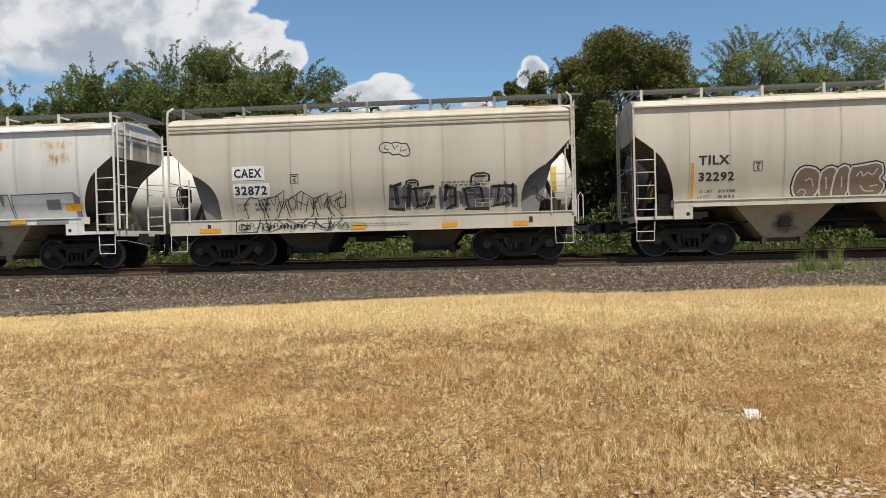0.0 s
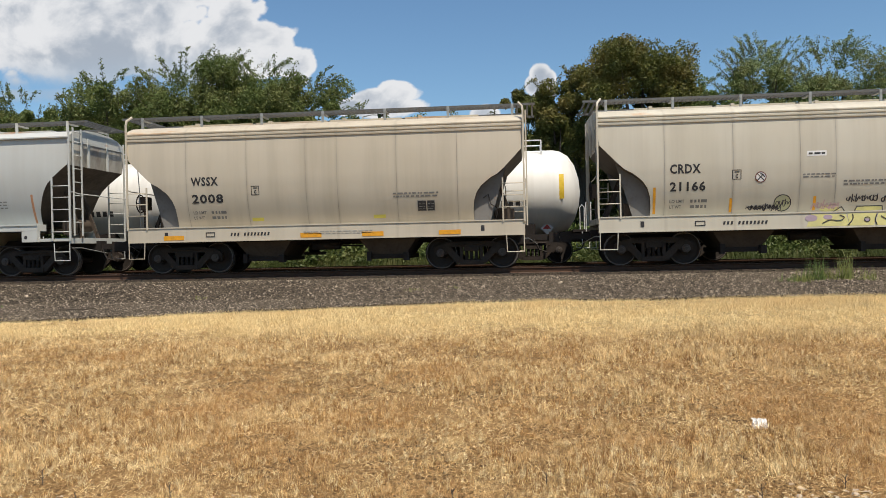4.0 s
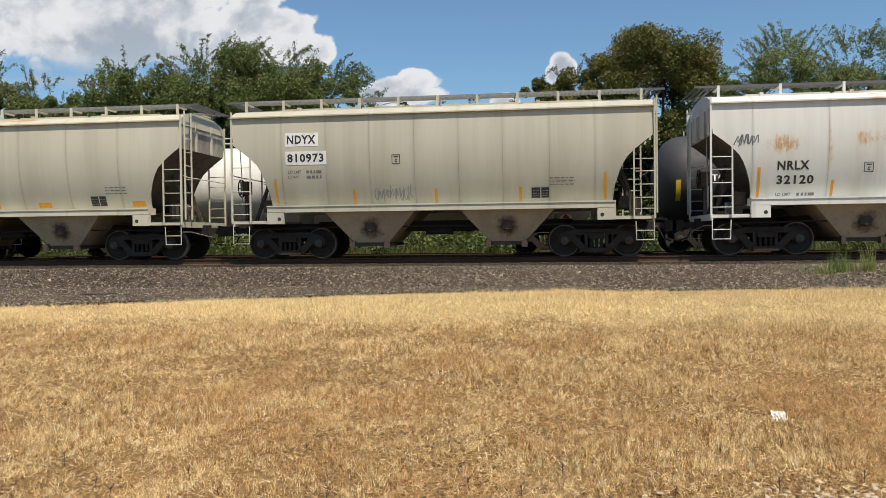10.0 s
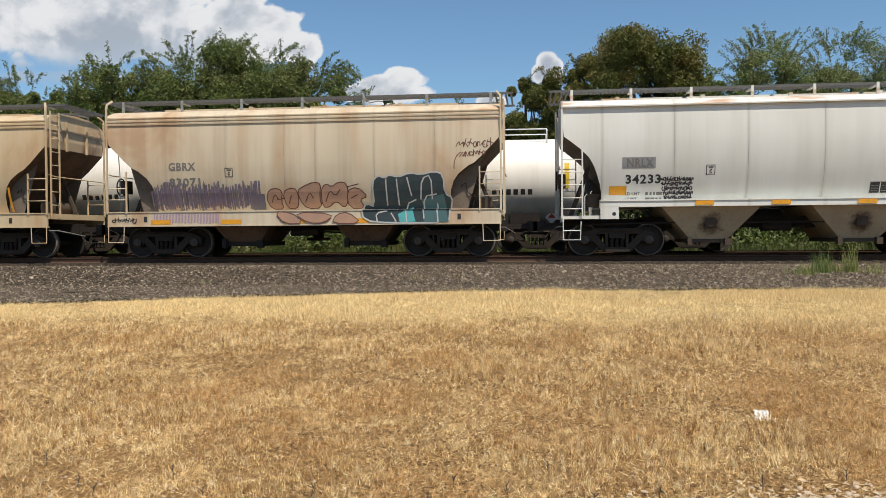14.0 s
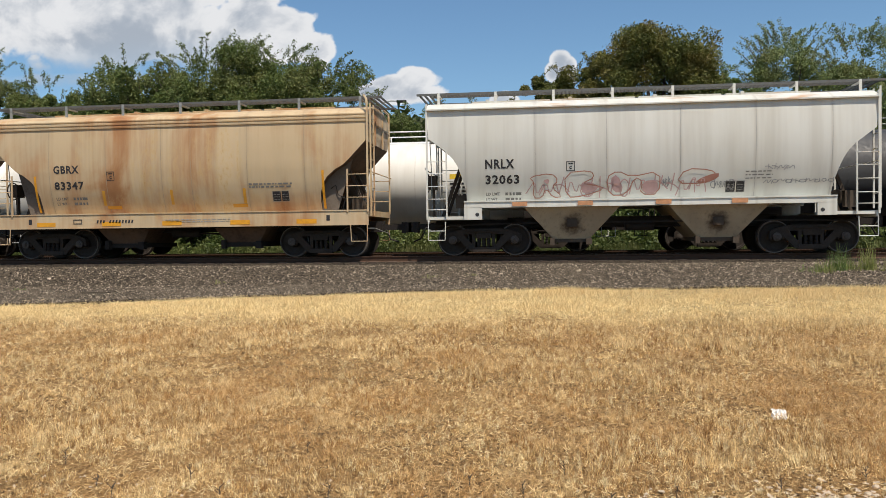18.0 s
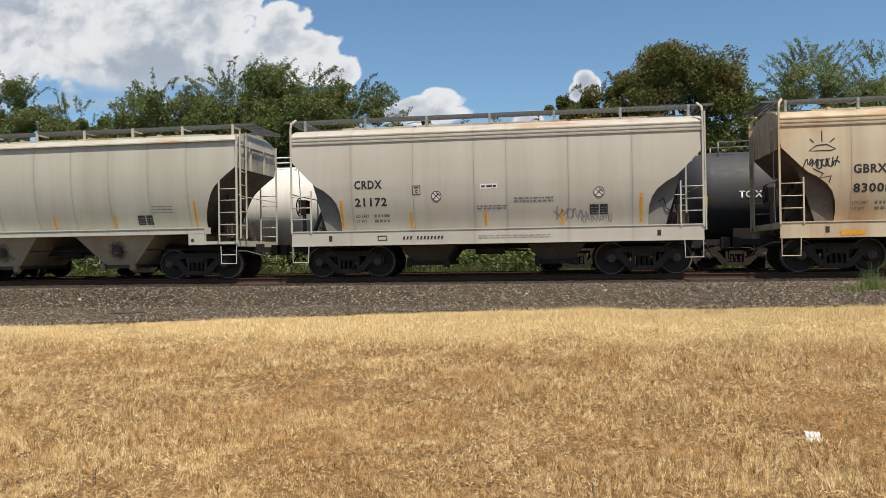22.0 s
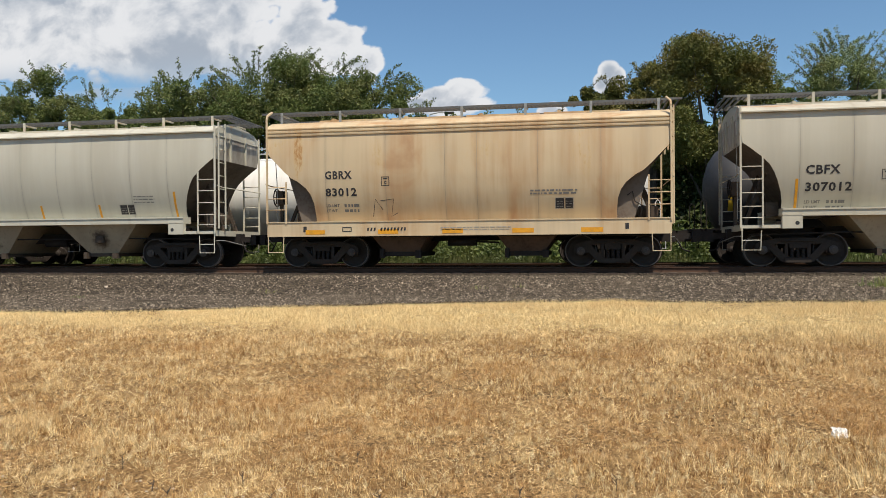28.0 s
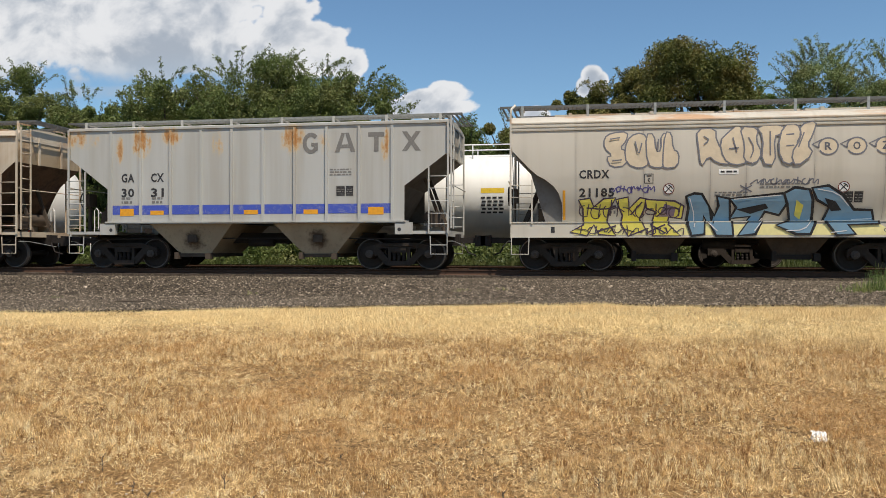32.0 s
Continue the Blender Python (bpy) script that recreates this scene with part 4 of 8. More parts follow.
def ladder(parent, x0, x1, y, z0, ztop0, ztop1, rungs, paint, hook=0.0):
    """Two posts in the side's plane with rungs between; hook bends the tall post's head over."""
    sh = Shape()
    s = 1 if x1 > x0 else -1
    sh.box(*sorted((x0 - 0.02 * s, x0 + 0.03 * s)), y - 0.022, y + 0.022, z0, ztop0 - (0.2 if hook else 0))
    if hook:
        sh.tube([(x0 + 0.01 * s, y, ztop0 - 0.22), (x0 + 0.02 * s, y + 0.02, ztop0 - 0.1), (x0 + 0.12 * s, y + 0.16 * (1 if y < 0 else -1), ztop0 + 0.03)], 0.035, 5)
    sh.box(*sorted((x1 - 0.02, x1 + 0.02)), y - 0.02, y + 0.02, z0, ztop1)
    lad = part("ladder", sh, paint, parent)
    rung = Shape().tube([(x0, 0, 0), (x1, 0, 0)], 0.014, 5).finish("rung", paint)
    for z in rungs:
        part("rung", rung, paint, lad, m=pose(0, y - (0.012 if y < 0 else -0.012), z))
    return lad


def running_board(parent, L, y, zroof, zb, n, paint):
    """A roof walkway: longitudinal angles with cross bars, carried on brackets."""
    s = -1 if y < 0 else 1
    sh = Shape()
    x0, x1 = -L / 2 + 0.05, L / 2 - 0.05
    sh.box(x0, x1, y + s * 0.0, y + s * 0.025, zb - 0.065, zb)
    sh.box(x0, x1, y - s * 0.52, y - s * 0.495, zb - 0.05, zb)
    k = int((x1 - x0) / 0.11)
    for i in range(k + 1):
        x = x0 + (x1 - x0) * i / k
        sh.box(x - 0.006, x + 0.006, *sorted((y, y - s * 0.5)), zb - 0.04, zb - 0.004)
    for f in (0.12, 0.25, 0.38):
        sh.box(x0, x1, *sorted((y - s * f, y - s * (f + 0.012))), zb - 0.04, zb - 0.006)
    rb = part("running_board", sh, M_GRATING if n == 11 or zroof < 4.35 else M_BOARD, parent, "galvanised grating walkway along the roof")
    br = Shape()
    br.box(-0.036, 0.036, y - 0.02 + s * 0.03, y + 0.02 + s * 0.03, zroof - 0.09, zb - 0.005)
    br.box(-0.04, 0.04, *sorted((y + s * 0.03, y - s * 0.5)), zb - 0.1, zb - 0.066)
    if round(zb, 2) == 4.68 and n == 7:
        paint = M_GALV
    me = br.finish("bracket", paint)
    for i in range(n):
        part("bracket", me, paint, rb, m=pose(x0 + 0.25 + (x1 - x0 - 0.5) * i / (n - 1), 0, 0))


# ---- flat marks that follow the side's curve ----
FONT = {}


def letters(text, size, fat=0.0, space=1.0):
    """Outlines of a word as a mesh, in x and y, from the built-in font; starts at x = 0, and the second value is its width."""
    key = (text, size, fat, space)
    if key not in FONT:
        cu = bpy.data.curves.new("lettering", "FONT")
        cu.body, cu.size, cu.offset, cu.space_character, cu.resolution_u = text, size, fat, space, 2
        ob = new("lettering", cu)
        me = bpy.data.meshes.new_from_object(ob.evaluated_get(bpy.context.evaluated_depsgraph_get()))
        bpy.data.objects.remove(ob)
        co = np.array([v.co[:2] for v in me.vertices]) if len(me.vertices) else np.zeros((1, 2))
        FONT[key] = (me, co.min(0), co.max(0))
    return FONT[key]


def mark(name, parent, kind, mat, polys=(), words=(), lift=0.006, label="", flat=None, over_sill=False):
    """A thin coat of paint on the near side: polygons in (x, z), and words as (mesh, x, z, width, height)."""
    prof = KINDS[kind][0]
    bm = bmesh.new()
    for p in polys:
        try:
            bm.faces.new([bm.verts.new((x, 0, z)) for x, z in p])
        except ValueError:
            pass
    for (me, lo, hi), x, z, w, h in words:
        sx, sz = w / max(hi[0] - lo[0], 1e-3), h / max(hi[1] - lo[1], 1e-3)
        base = [bm.verts.new((x + (v.co.x - lo[0]) * sx, 0, z + (v.co.y - lo[1]) * sz)) for v in me.vertices]
        for f in me.polygons:
            try:
                bm.faces.new([base[i] for i in f.vertices])
            except ValueError:
                pass
    if flat is None:
        zs = [v.co.z for v in bm.verts]
        if zs:
            for q in list(prof) + ([(1.332,), (1.37,)] if over_sill else []):
                if min(zs) < q[0] < max(zs):
                    g = list(bm.verts) + list(bm.edges) + list(bm.faces)
                    bmesh.ops.bisect_plane(bm, geom=g, plane_co=(0, 0, q[0]), plane_no=(0, 0, 1))
    for v in bm.verts:
        v.co.y = -(smooth_w(prof, v.co.z) if flat is None else flat) - lift
        if over_sill and v.co.z < 1.3695:
            v.co.y = -1.602 - lift if v.co.z < 1.333 else -1.622 - lift
    for f in bm.faces:
        f.normal_update()
        if f.normal.y > 0:
            f.normal_flip()
    me = bpy.data.meshes.new(name)
    bm.to_mesh(me)
    bm.free()
    me.materials.append(mat)
    ob = new(name, me)
    ob.parent = parent
    if name in ("load_limit_print", "letter_outline_rest", "small_print", "sill_print", "stencil_print", "lettering"):
        ob["kind"] = "stuff"
    if label:
        ob["label"] = label
    return ob


def rect(x0, x1, z0, z1):
    return [(x0, z0), (x1, z0), (x1, z1), (x0, z1)]


def ring(x0, x1, z0, z1, t):
    return [rect(x0, x1, z0, z0 + t), rect(x0, x1, z1 - t, z1), rect(x0, x0 + t, z0 + t, z1 - t), rect(x1 - t, x1, z0 + t, z1 - t)]


def ribbon(pts, w):
    """A painted line as a chain of quads, mitred at its bends."""
    closed = pts[0] == pts[-1]
    left, right = [], []
    n = len(pts)
    for k in range(n):
        a = pts[k - 1] if k else (pts[-2] if closed else pts[0])
        b = pts[k + 1] if k < n - 1 else (pts[1] if closed else pts[-1])
        dx1, dz1, dx2, dz2 = pts[k][0] - a[0], pts[k][1] - a[1], b[0] - pts[k][0], b[1] - pts[k][1]
        l1, l2 = math.hypot(dx1, dz1), math.hypot(dx2, dz2)
        tx, tz = (dx1 / l1 if l1 else 0) + (dx2 / l2 if l2 else 0), (dz1 / l1 if l1 else 0) + (dz2 / l2 if l2 else 0)
        d = math.hypot(tx, tz) or 1
        px, pz = -tz / d * w / 2, tx / d * w / 2
        left.append((pts[k][0] + px, pts[k][1] + pz))
        right.append((pts[k][0] - px, pts[k][1] - pz))
    return [[right[k], right[k + 1], left[k + 1], left[k]] for k in range(n - 1)]


def arc(cx, cz, rx, rz, a0=0, a1=360, n=16):
    return [(cx + rx * math.cos(radians(a0 + (a1 - a0) * k / n)), cz + rz * math.sin(radians(a0 + (a1 - a0) * k / n))) for k in range(n + 1)]


def curved(pts, n=2):
    """Rounds the bends of an open line."""
    for _ in range(n):
        q = [pts[0]]
        for (xa, za), (xb, zb) in zip(pts, pts[1:]):
            q += [(xa * 0.75 + xb * 0.25, za * 0.75 + zb * 0.25), (xa * 0.25 + xb * 0.75, za * 0.25 + zb * 0.75)]
        pts = q + [pts[-1]]
    return pts


def scrawl(seed, x0, x1, z0, z1, n, w=0.03, lean=0.1):
    """Unreadable handwriting: leaning hooks, loops and slashes of uneven height that run into one another."""
    g = random.Random(seed)
    out = []
    step = (x1 - x0) / n
    for k in range(n):
        hh = (z1 - z0) / 2 * g.uniform(0.7, 1.05)
        cx, cz = x0 + (k + 0.5) * step, (z0 + z1) / 2 + hh * g.uniform(-0.18, 0.12)
        sway = lean * hh + step * g.uniform(-0.1, 0.2)
        kind = g.random()
        if kind < 0.3:
            out += ribbon(arc(cx, cz - hh * 0.2, step * g.uniform(0.3, 0.55), hh * g.uniform(0.4, 0.8), g.uniform(20, 120), g.uniform(300, 460), 10), w)
            out += ribbon([(cx + step * 0.3 + sway, cz + hh * g.uniform(0.5, 1)), (cx + step * g.uniform(0.1, 0.5), cz - hh * g.uniform(0.6, 1))], w)
        elif kind < 0.75:
            pts = [(cx + step * (q / 3 - 0.55) * g.uniform(0.9, 1.4) + sway * (1 if q % 2 else -1), cz + hh * (1 if q % 2 else -1) * g.uniform(0.55, 1)) for q in range(5)]
            out += ribbon(curved(pts, 1), w)
        else:
            out += ribbon([(cx + sway, cz + hh), (cx - sway, cz - hh * g.uniform(0.6, 1))], w)
            out += ribbon(curved([(cx - step * 0.55, cz + hh * g.uniform(-0.2, 0.5)), (cx, cz + hh * g.uniform(-0.1, 0.3)), (cx + step * 0.6, cz - hh * g.uniform(0.2, 0.9))], 1), w)
    return out


def outline(poly, w):
    return ribbon(poly + poly[:1], w)


def rounded(p, n=2):
    """Cuts the corners of an outline n times."""
    for _ in range(n):
        q = []
        for (xa, za), (xb, zb) in zip(p, p[1:] + p[:1]):
            q += [(xa * 0.75 + xb * 0.25, za * 0.75 + zb * 0.25), (xa * 0.25 + xb * 0.75, za * 0.25 + zb * 0.75)]
        p = q
    return p


def fine_print(seed, x0, x1, z0, rows, gap=0.075, h=0.04):
    """Writing too small to read: broken bars."""
    g = random.Random(seed)
    out = []
    for k in range(rows):
        z = z0 - k * gap
        x = x0
        while x < x1:
            w = g.uniform(0.04, 0.16)
            out.append(rect(x, min(x + w, x1), z, z + h))
            x += w + g.uniform(0.02, 0.05)
    return out


def stencil(parent, kind, text, x, z, w, h, mat, fat=0.012, boxed=False, lift=0.006):
    if boxed:
        mark("marking_panel", parent, kind, M_SIGN, [rect(x - 0.06, x + w + 0.08, z - 0.07, z + h + 0.07)], lift=lift, label="white painted panel behind the lettering")
    t = letters(text, 1.0, 0.0 if "M" in text else 0.03, 1.12)
    for k in range(3 if "M" in text else 1):
        mark("lettering", parent, kind, mat, words=[(t, x + 0.011 * k, z + 0.004 * k, w, h)], lift=lift + 0.0013 * k + (0.004 if boxed else 0))


def sign_boxes(parent, kind, x, z, w=0.48, h=0.28, mat=None):
    """The consolidated black stencil panel: two dark boxes."""
    a = w * 0.5
    mark("stencil_panel", parent, kind, mat or M_BLACK, [rect(x, x + a, z, z + h), rect(x + a + 0.03, x + w, z, z + h)])
    mark("stencil_print", parent, kind, M_PALE, ring(x - 0.015, x + w + 0.015, z - 0.015, z + h + 0.015, 0.012) + fine_print(3, x + 0.03, x + a - 0.03, z + h * 0.66, 3, 0.07, 0.012) + fine_print(4, x + a + 0.05, x + w - 0.02, z + h * 0.66, 3, 0.07, 0.012), lift=0.010)


def plate_box(parent, kind, x, z, letter, s=0.24):
    mark("plate_box", parent, kind, M_BLACK, ring(x, x + s, z, z + s * 1.1, 0.018) + fine_print(2, x + 0.06, x + s - 0.05, z + s * 0.78, 1, 0.05, 0.03),
         [(letters(letter, 1.0, 0.06), x + s * 0.36, z + s * 0.18, s * 0.3, s * 0.42)])


def no_entry(parent, kind, x, z):
    mark("warning_disc", parent, kind, M_SIGN, [arc(x, z, 0.15, 0.15, n=14)[:-1]])
    mark("warning_mark", parent, kind, M_RING, ribbon(arc(x, z, 0.138, 0.138, n=18), 0.024), lift=0.010)
    mark("warning_cross", parent, kind, M_BLACK, ribbon([(x - .09, z - .09), (x + .05, z + .06)], 0.026) + ribbon([(x - .01, z + .10), (x + .06, z + .06), (x + .10, z)], 0.03) + ribbon([(x - .09, z + .09), (x + .09, z - .09)], 0.022), lift=0.010)


def car(name, label, kind, xl, L, paint, trim=None, seams=(), brackets=8, seam_mat=None):
    """A covered hopper, its origin on the rail under its middle."""
    trim = trim or paint
    root = new(name, None)
    root.matrix_basis = pose(xl + L / 2, TRACK, RAIL)
    tagged(root, label, "freight car", "cars of the passing train")
    h = L / 2
    stained = paint.name in STAINED
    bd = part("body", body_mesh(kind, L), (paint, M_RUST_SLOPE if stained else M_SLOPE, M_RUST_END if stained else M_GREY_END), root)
    part("roof", roof_mesh(kind, L), paint, root)
    prof = KINDS[kind][0]
    for k, s in enumerate(seams):
        z0, z1 = (prof[0][0] + 0.02, prof[-1][0] - 0.03)
        x, w = -h + s, 0.007 if kind == "flow" else 0.006
        if kind == "rib":
            sh = Shape().prism([(x - 0.035, z0), (x + 0.035, z0), (x + 0.035, z1), (x - 0.035, z1)], -1.615, -1.56)
            part("side_post", sh, paint, root)
        else:
            mark("weld_seam", root, kind, seam_mat, [rect(x - w, x + w, z0, z1)], lift=0.004)
    # sills, end platforms and centre sill
    for s in (-1, 1):
        if kind == "flow":
            prof2 = [(1.22, 1.365), (1.62, 1.365), (1.62, 1.335), (1.60, 1.335), (1.60, 0.955), (1.612, 0.955), (1.612, 0.925), (1.5, 0.925), (1.5, 0.955), (1.56, 0.955), (1.56, 1.335), (1.22, 1.335)]
            part("side_sill", Shape().bar([(s * y, z) for y, z in prof2], -h, h), trim, root)
        else:
            i = prof[0][2] - 0.05
            zt = 1.56 if kind == "bay" else 1.43
            prof2 = [(1.15, zt), (1.625, zt), (1.625, zt - 0.04), (1.60, zt - 0.04), (1.60, 1.36), (1.15, 1.36)]
            part("side_sill", Shape().bar([(s * y, z) for y, z in prof2], -h + i, h - i), trim, root)
        for e in (-1, 1):
            if kind != "flow":
                sh = Shape().box(*sorted((e * (h - 1.05), e * (h - 1.55))), *sorted((s * 1.46, s * 1.60)), 1.03, 1.37)
                bp = part("bolster_pad", sh, trim, root)
                sh = Shape().lathe_y([(s * 1.604, 0.055), (s * 1.604, 0.001)], e * (h - 1.42), 1.17, 10)
                part("jacking_hole", sh, M_BLACK, bp)
            else:
                sh = Shape().box(*sorted((e * (h - 1.13), e * (h - 1.23))), *sorted((s * 1.6, s * 1.606)), 1.06, 1.22)
                part("sill_slot", sh, M_BLACK, root)
    for e in (-1, 1):
        sh = Shape()
        zt = 1.13 if kind != "flow" else 1.34
        sh.box(*sorted((e * (h - 0.02), e * (h - (1.12 if kind != "flow" else 0.9)))), -1.55, 1.55, zt - (0.09 if kind != "flow" else 0.07), zt)
        sh.box(*sorted((e * h, e * (h - 0.06))), -1.58, 1.58, zt - 0.16, zt + 0.01)
        part("end_platform", sh, trim, root)
        sh = Shape().prism([(e * (h - 0.25), zt), (e * (h - 0.35), zt), (e * (h - 0.95), 2.75), (e * (h - 0.85), 2.75)], -0.5, -0.42)
        part("end_brace", sh, M_UNDER, root)
        sh = Shape().prism([(e * (h - 0.25), zt), (e * (h - 0.35), zt), (e * (h - 0.95), 2.75), (e * (h - 0.85), 2.75)], 0.42, 0.5)
        part("end_brace", sh, M_UNDER, root)
        sh = Shape().box(*sorted((e * (h + 0.12), e * (h - 2.4))), -0.2, 0.2, 0.72, 1.05)
        tip = (13.52 - L) / 2 + 0.05
        sh.box(*sorted((e * (h + tip - 0.2), e * (h + 0.1))), -0.09, 0.09, 0.78, 0.95)
        sh.prism([(e * (h + tip - 0.3), 0.68), (e * (h + tip), 0.72), (e * (h + tip), 1.0), (e * (h + tip - 0.3), 1.02)], -0.16, 0.14)
        part("coupler", sh, M_DARK, root, "dark grimy knuckle coupler and draft sill")
        part("air_hose", rod((e * (h + 0.25), -0.3, 0.8), (e * (h + 0.4), -0.32, 0.5), (e * (h + 0.62), -0.2, 0.42), r=0.025), M_DARK, root)
        part("uncoupling_lever", rod((e * (h - 0.02), -1.5, 0.83), (e * (h + 0.1), -1.2, 0.83), (e * (h + 0.35), -0.2, 0.66), r=0.014), M_GALV, root)
        part("end_handrail", rod((e * (h + 0.05), -1.58, 2.5), (e * (h + 0.05), -1.2, 2.46), (e * (h + 0.05), 1.58, 2.46), r=0.016), trim, root)
        truck(root, e * (h - 1.55))
        # corner ladders and steps
        for s in (-1, 1):
            y = s * 1.61
            if kind == "flow":
                ladder(root, e * h, e * (h - 0.6), y, 1.3, 4.62, 2.54, (1.72, 2.05, 2.38), trim, 0.2)
            else:
                ladder(root, e * h, e * (h - 0.56), y, 1.05, 4.30 if kind == "bay" else 4.25, 2.95, (1.32, 1.62, 1.98, 2.34, 2.68), trim)
            zb = 0.98 if kind != "flow" else 0.93
            sh = rod((e * (h - 0.03), y, zb), (e * (h - 0.03), y, 0.46), (e * (h - 0.50), y, 0.46), (e * (h - 0.52), y, zb), r=0.016)
            if kind != "flow":
                sh.tube([(e * (h - 0.03), y, 0.72), (e * (h - 0.51), y, 0.72)], 0.014, 5)
            part("step", sh, trim, root)
        for y in (-0.55, 0.55):
            part("end_post", Shape().box(*sorted((e * (h - 0.02), e * (h + 0.03))), y - 0.04, y + 0.04, 3.3, 4.2), trim, root)
        # end ladder by the corner, up the end sheet
        s = -1 if e > 0 else 1
        sh = Shape()
        for y in (-1.5, -1.06):
            sh.box(*sorted((e * (h + 0.05), e * (h + 0.09))), s * -y - 0.02 if s > 0 else y - 0.02, s * -y + 0.02 if s > 0 else y + 0.02, 1.2, 4.42)
        el = part("end_ladder", sh, trim, root)
        rung = shared("rung:end", lambda: Shape().tube([(0, -1.5, 0), (0, -1.06, 0)], 0.014, 5), M_GALV)
        for z in (1.6, 2.0, 2.4, 2.8, 3.2, 3.6, 4.0, 4.3):
            part("rung", rung, trim, el, m=pose(e * (h + 0.07), 0, z) if s < 0 else pose(e * (h + 0.07), 2.56, z))
        # roof crossover at the end
        sh = Shape()
        zb = 4.68 if kind != "rib" else 4.55
        for q in range(4):
            sh.box(*sorted((e * (h - 0.2 + q * 0.15), e * (h - 0.15 + q * 0.15))), -1.12, 1.12, zb - 0.04, zb)
        sh.box(*sorted((e * (h - 0.3), e * (h + 0.34))), -1.15, -1.1, zb - 0.06, zb)
        sh.box(*sorted((e * (h - 0.3), e * (h + 0.34))), 1.1, 1.15, zb - 0.06, zb)
        part("end_walkway", sh, M_BOARD, root)
    # brake wheel and housing on the end that faces back
    sh = Shape()
    sh.tube([(-h - 0.12, -0.55 + 0.27 * math.cos(a), 2.15 + 0.27 * math.sin(a)) for a in np.linspace(0, 6.283, 17)], 0.02, 5)
    for a in (0, 1.047, 2.094):
        sh.tube([(-h - 0.12, -0.55 + 0.27 * math.cos(a), 2.15 + 0.27 * math.sin(a)), (-h - 0.12, -0.55 - 0.27 * math.cos(a), 2.15 - 0.27 * math.sin(a))], 0.014, 4)
    part("brake_wheel", sh, M_DARK, root)
    for y0 in (-1.2, -0.2, 0.9):
        part("end_stiffener", Shape().box(-h - 0.02, -h + 0.04, y0 - 0.03, y0 + 0.03, 3.34, 4.2), trim, root)
    part("brake_chain_rod", rod((-h - 0.02, -0.55, 1.95), (-h + 0.02, -0.5, 1.2), (-h + 0.4, -0.4, 0.95), r=0.018), M_DARK, root)
    part("retainer_pipe", rod((-h + 0.05, -0.9, 1.3), (-h + 0.03, -0.92, 2.6), (-h + 0.0, -1.0, 3.6), r=0.014), M_GALV, root)
    part("train_line_pipe", rod((-h + 0.3, -1.15, 0.88), (-h + 2.6, -1.2, 0.92), (h - 2.6, -1.2, 0.92), (h - 0.3, -1.15, 0.88), r=0.022), M_DARK, root)
    part("brake_valve", Shape().box(-h + 0.75, -h + 1.05, -1.05, -0.75, 1.38, 1.75).tube([(-h + 0.9, -1.1, 1.56), (-h + 0.9, -0.6, 1.56)], 0.11, 10), M_UNDER, root)
    part("brake_housing", Shape().box(-h - 0.08, -h + 0.14, -0.75, -0.35, 1.95, 2.35).box(-h, -h + 0.08, -0.6, -0.5, 1.1, 1.95), M_UNDER, root)
    part("air_reservoir", Shape().tube([(h - 0.7, -0.6, 1.55), (h - 0.7, 0.6, 1.55)], 0.2, 12).box(h - 0.62, h - 0.3, -0.95, -0.7, 1.25, 1.7), M_UNDER, root, "dusty brake reservoir and valve")
    # roof walkways and hatches
    zb = 4.68 if kind != "rib" else 4.55
    for y in (-1.12, 1.12):
        running_board(root, L, y, 4.38 if kind != "rib" else 4.33, zb, brackets, trim)
    zt = KINDS[kind][1][-1][0]
    for k in range(4):
        x = -h + 1.2 + k * (L - 2.4) / 4
        sh = Shape().box(x, x + (L - 2.4) / 4 - 0.12, -0.32, 0.32, zt - 0.06, zt + 0.08).box(x + 0.4, x + 0.5, -0.36, 0.36, zt, zt + 0.12)
        part("hatch", sh, paint, root)
    # hoppers below
    c = Shape().box(-h + 2.2, h - 2.2, -0.2, 0.2, 0.78, 1.1)
    part("centre_sill", c, M_DARK, root)
    if kind == "flow":
        for x in (-1.85, 1.85):
            sh = Shape()
            a = [(x - 1.15, -1.42, 1.36), (x + 1.15, -1.42, 1.36), (x + 1.15, 1.42, 1.36), (x - 1.15, 1.42, 1.36)]
            b = [(x - 0.5, -1.0, 0.45), (x + 0.5, -1.0, 0.45), (x + 0.5, 1.0, 0.45), (x - 0.5, 1.0, 0.45)]
            for q in range(4):
                sh.face([a[q], a[(q + 1) % 4], b[(q + 1) % 4], b[q]])
            hp = part("hopper", sh, M_RUST_SLOPE if stained else M_UNDER, root, "dusty steel hopper bottom")
            part("outlet_gate", Shape().box(x - 0.6, x + 0.6, -1.05, 1.05, 0.33, 0.46).box(x - 0.62, x - 0.5, -1.2, -1.0, 0.28, 0.55).box(x + 0.45, x + 0.62, -1.2, -1.0, 0.28, 0.5), M_DARK, hp)
        part("brake_cylinder", Shape().tube([(-0.5, -0.7, 0.75), (0.35, -0.7, 0.75)], 0.13, 10).tube([(0.35, -0.7, 0.75), (1.0, -0.6, 0.72)], 0.03, 6), M_DARK, root)
        part("end_hose", rod((h - 1.16, -1.3, 2.0), (h - 1.02, -1.31, 2.1), (h - 0.95, -1.3, 1.82), (h - 0.74, -1.31, 1.7), (h - 0.82, -1.3, 1.4), r=0.016), M_DARK, root)
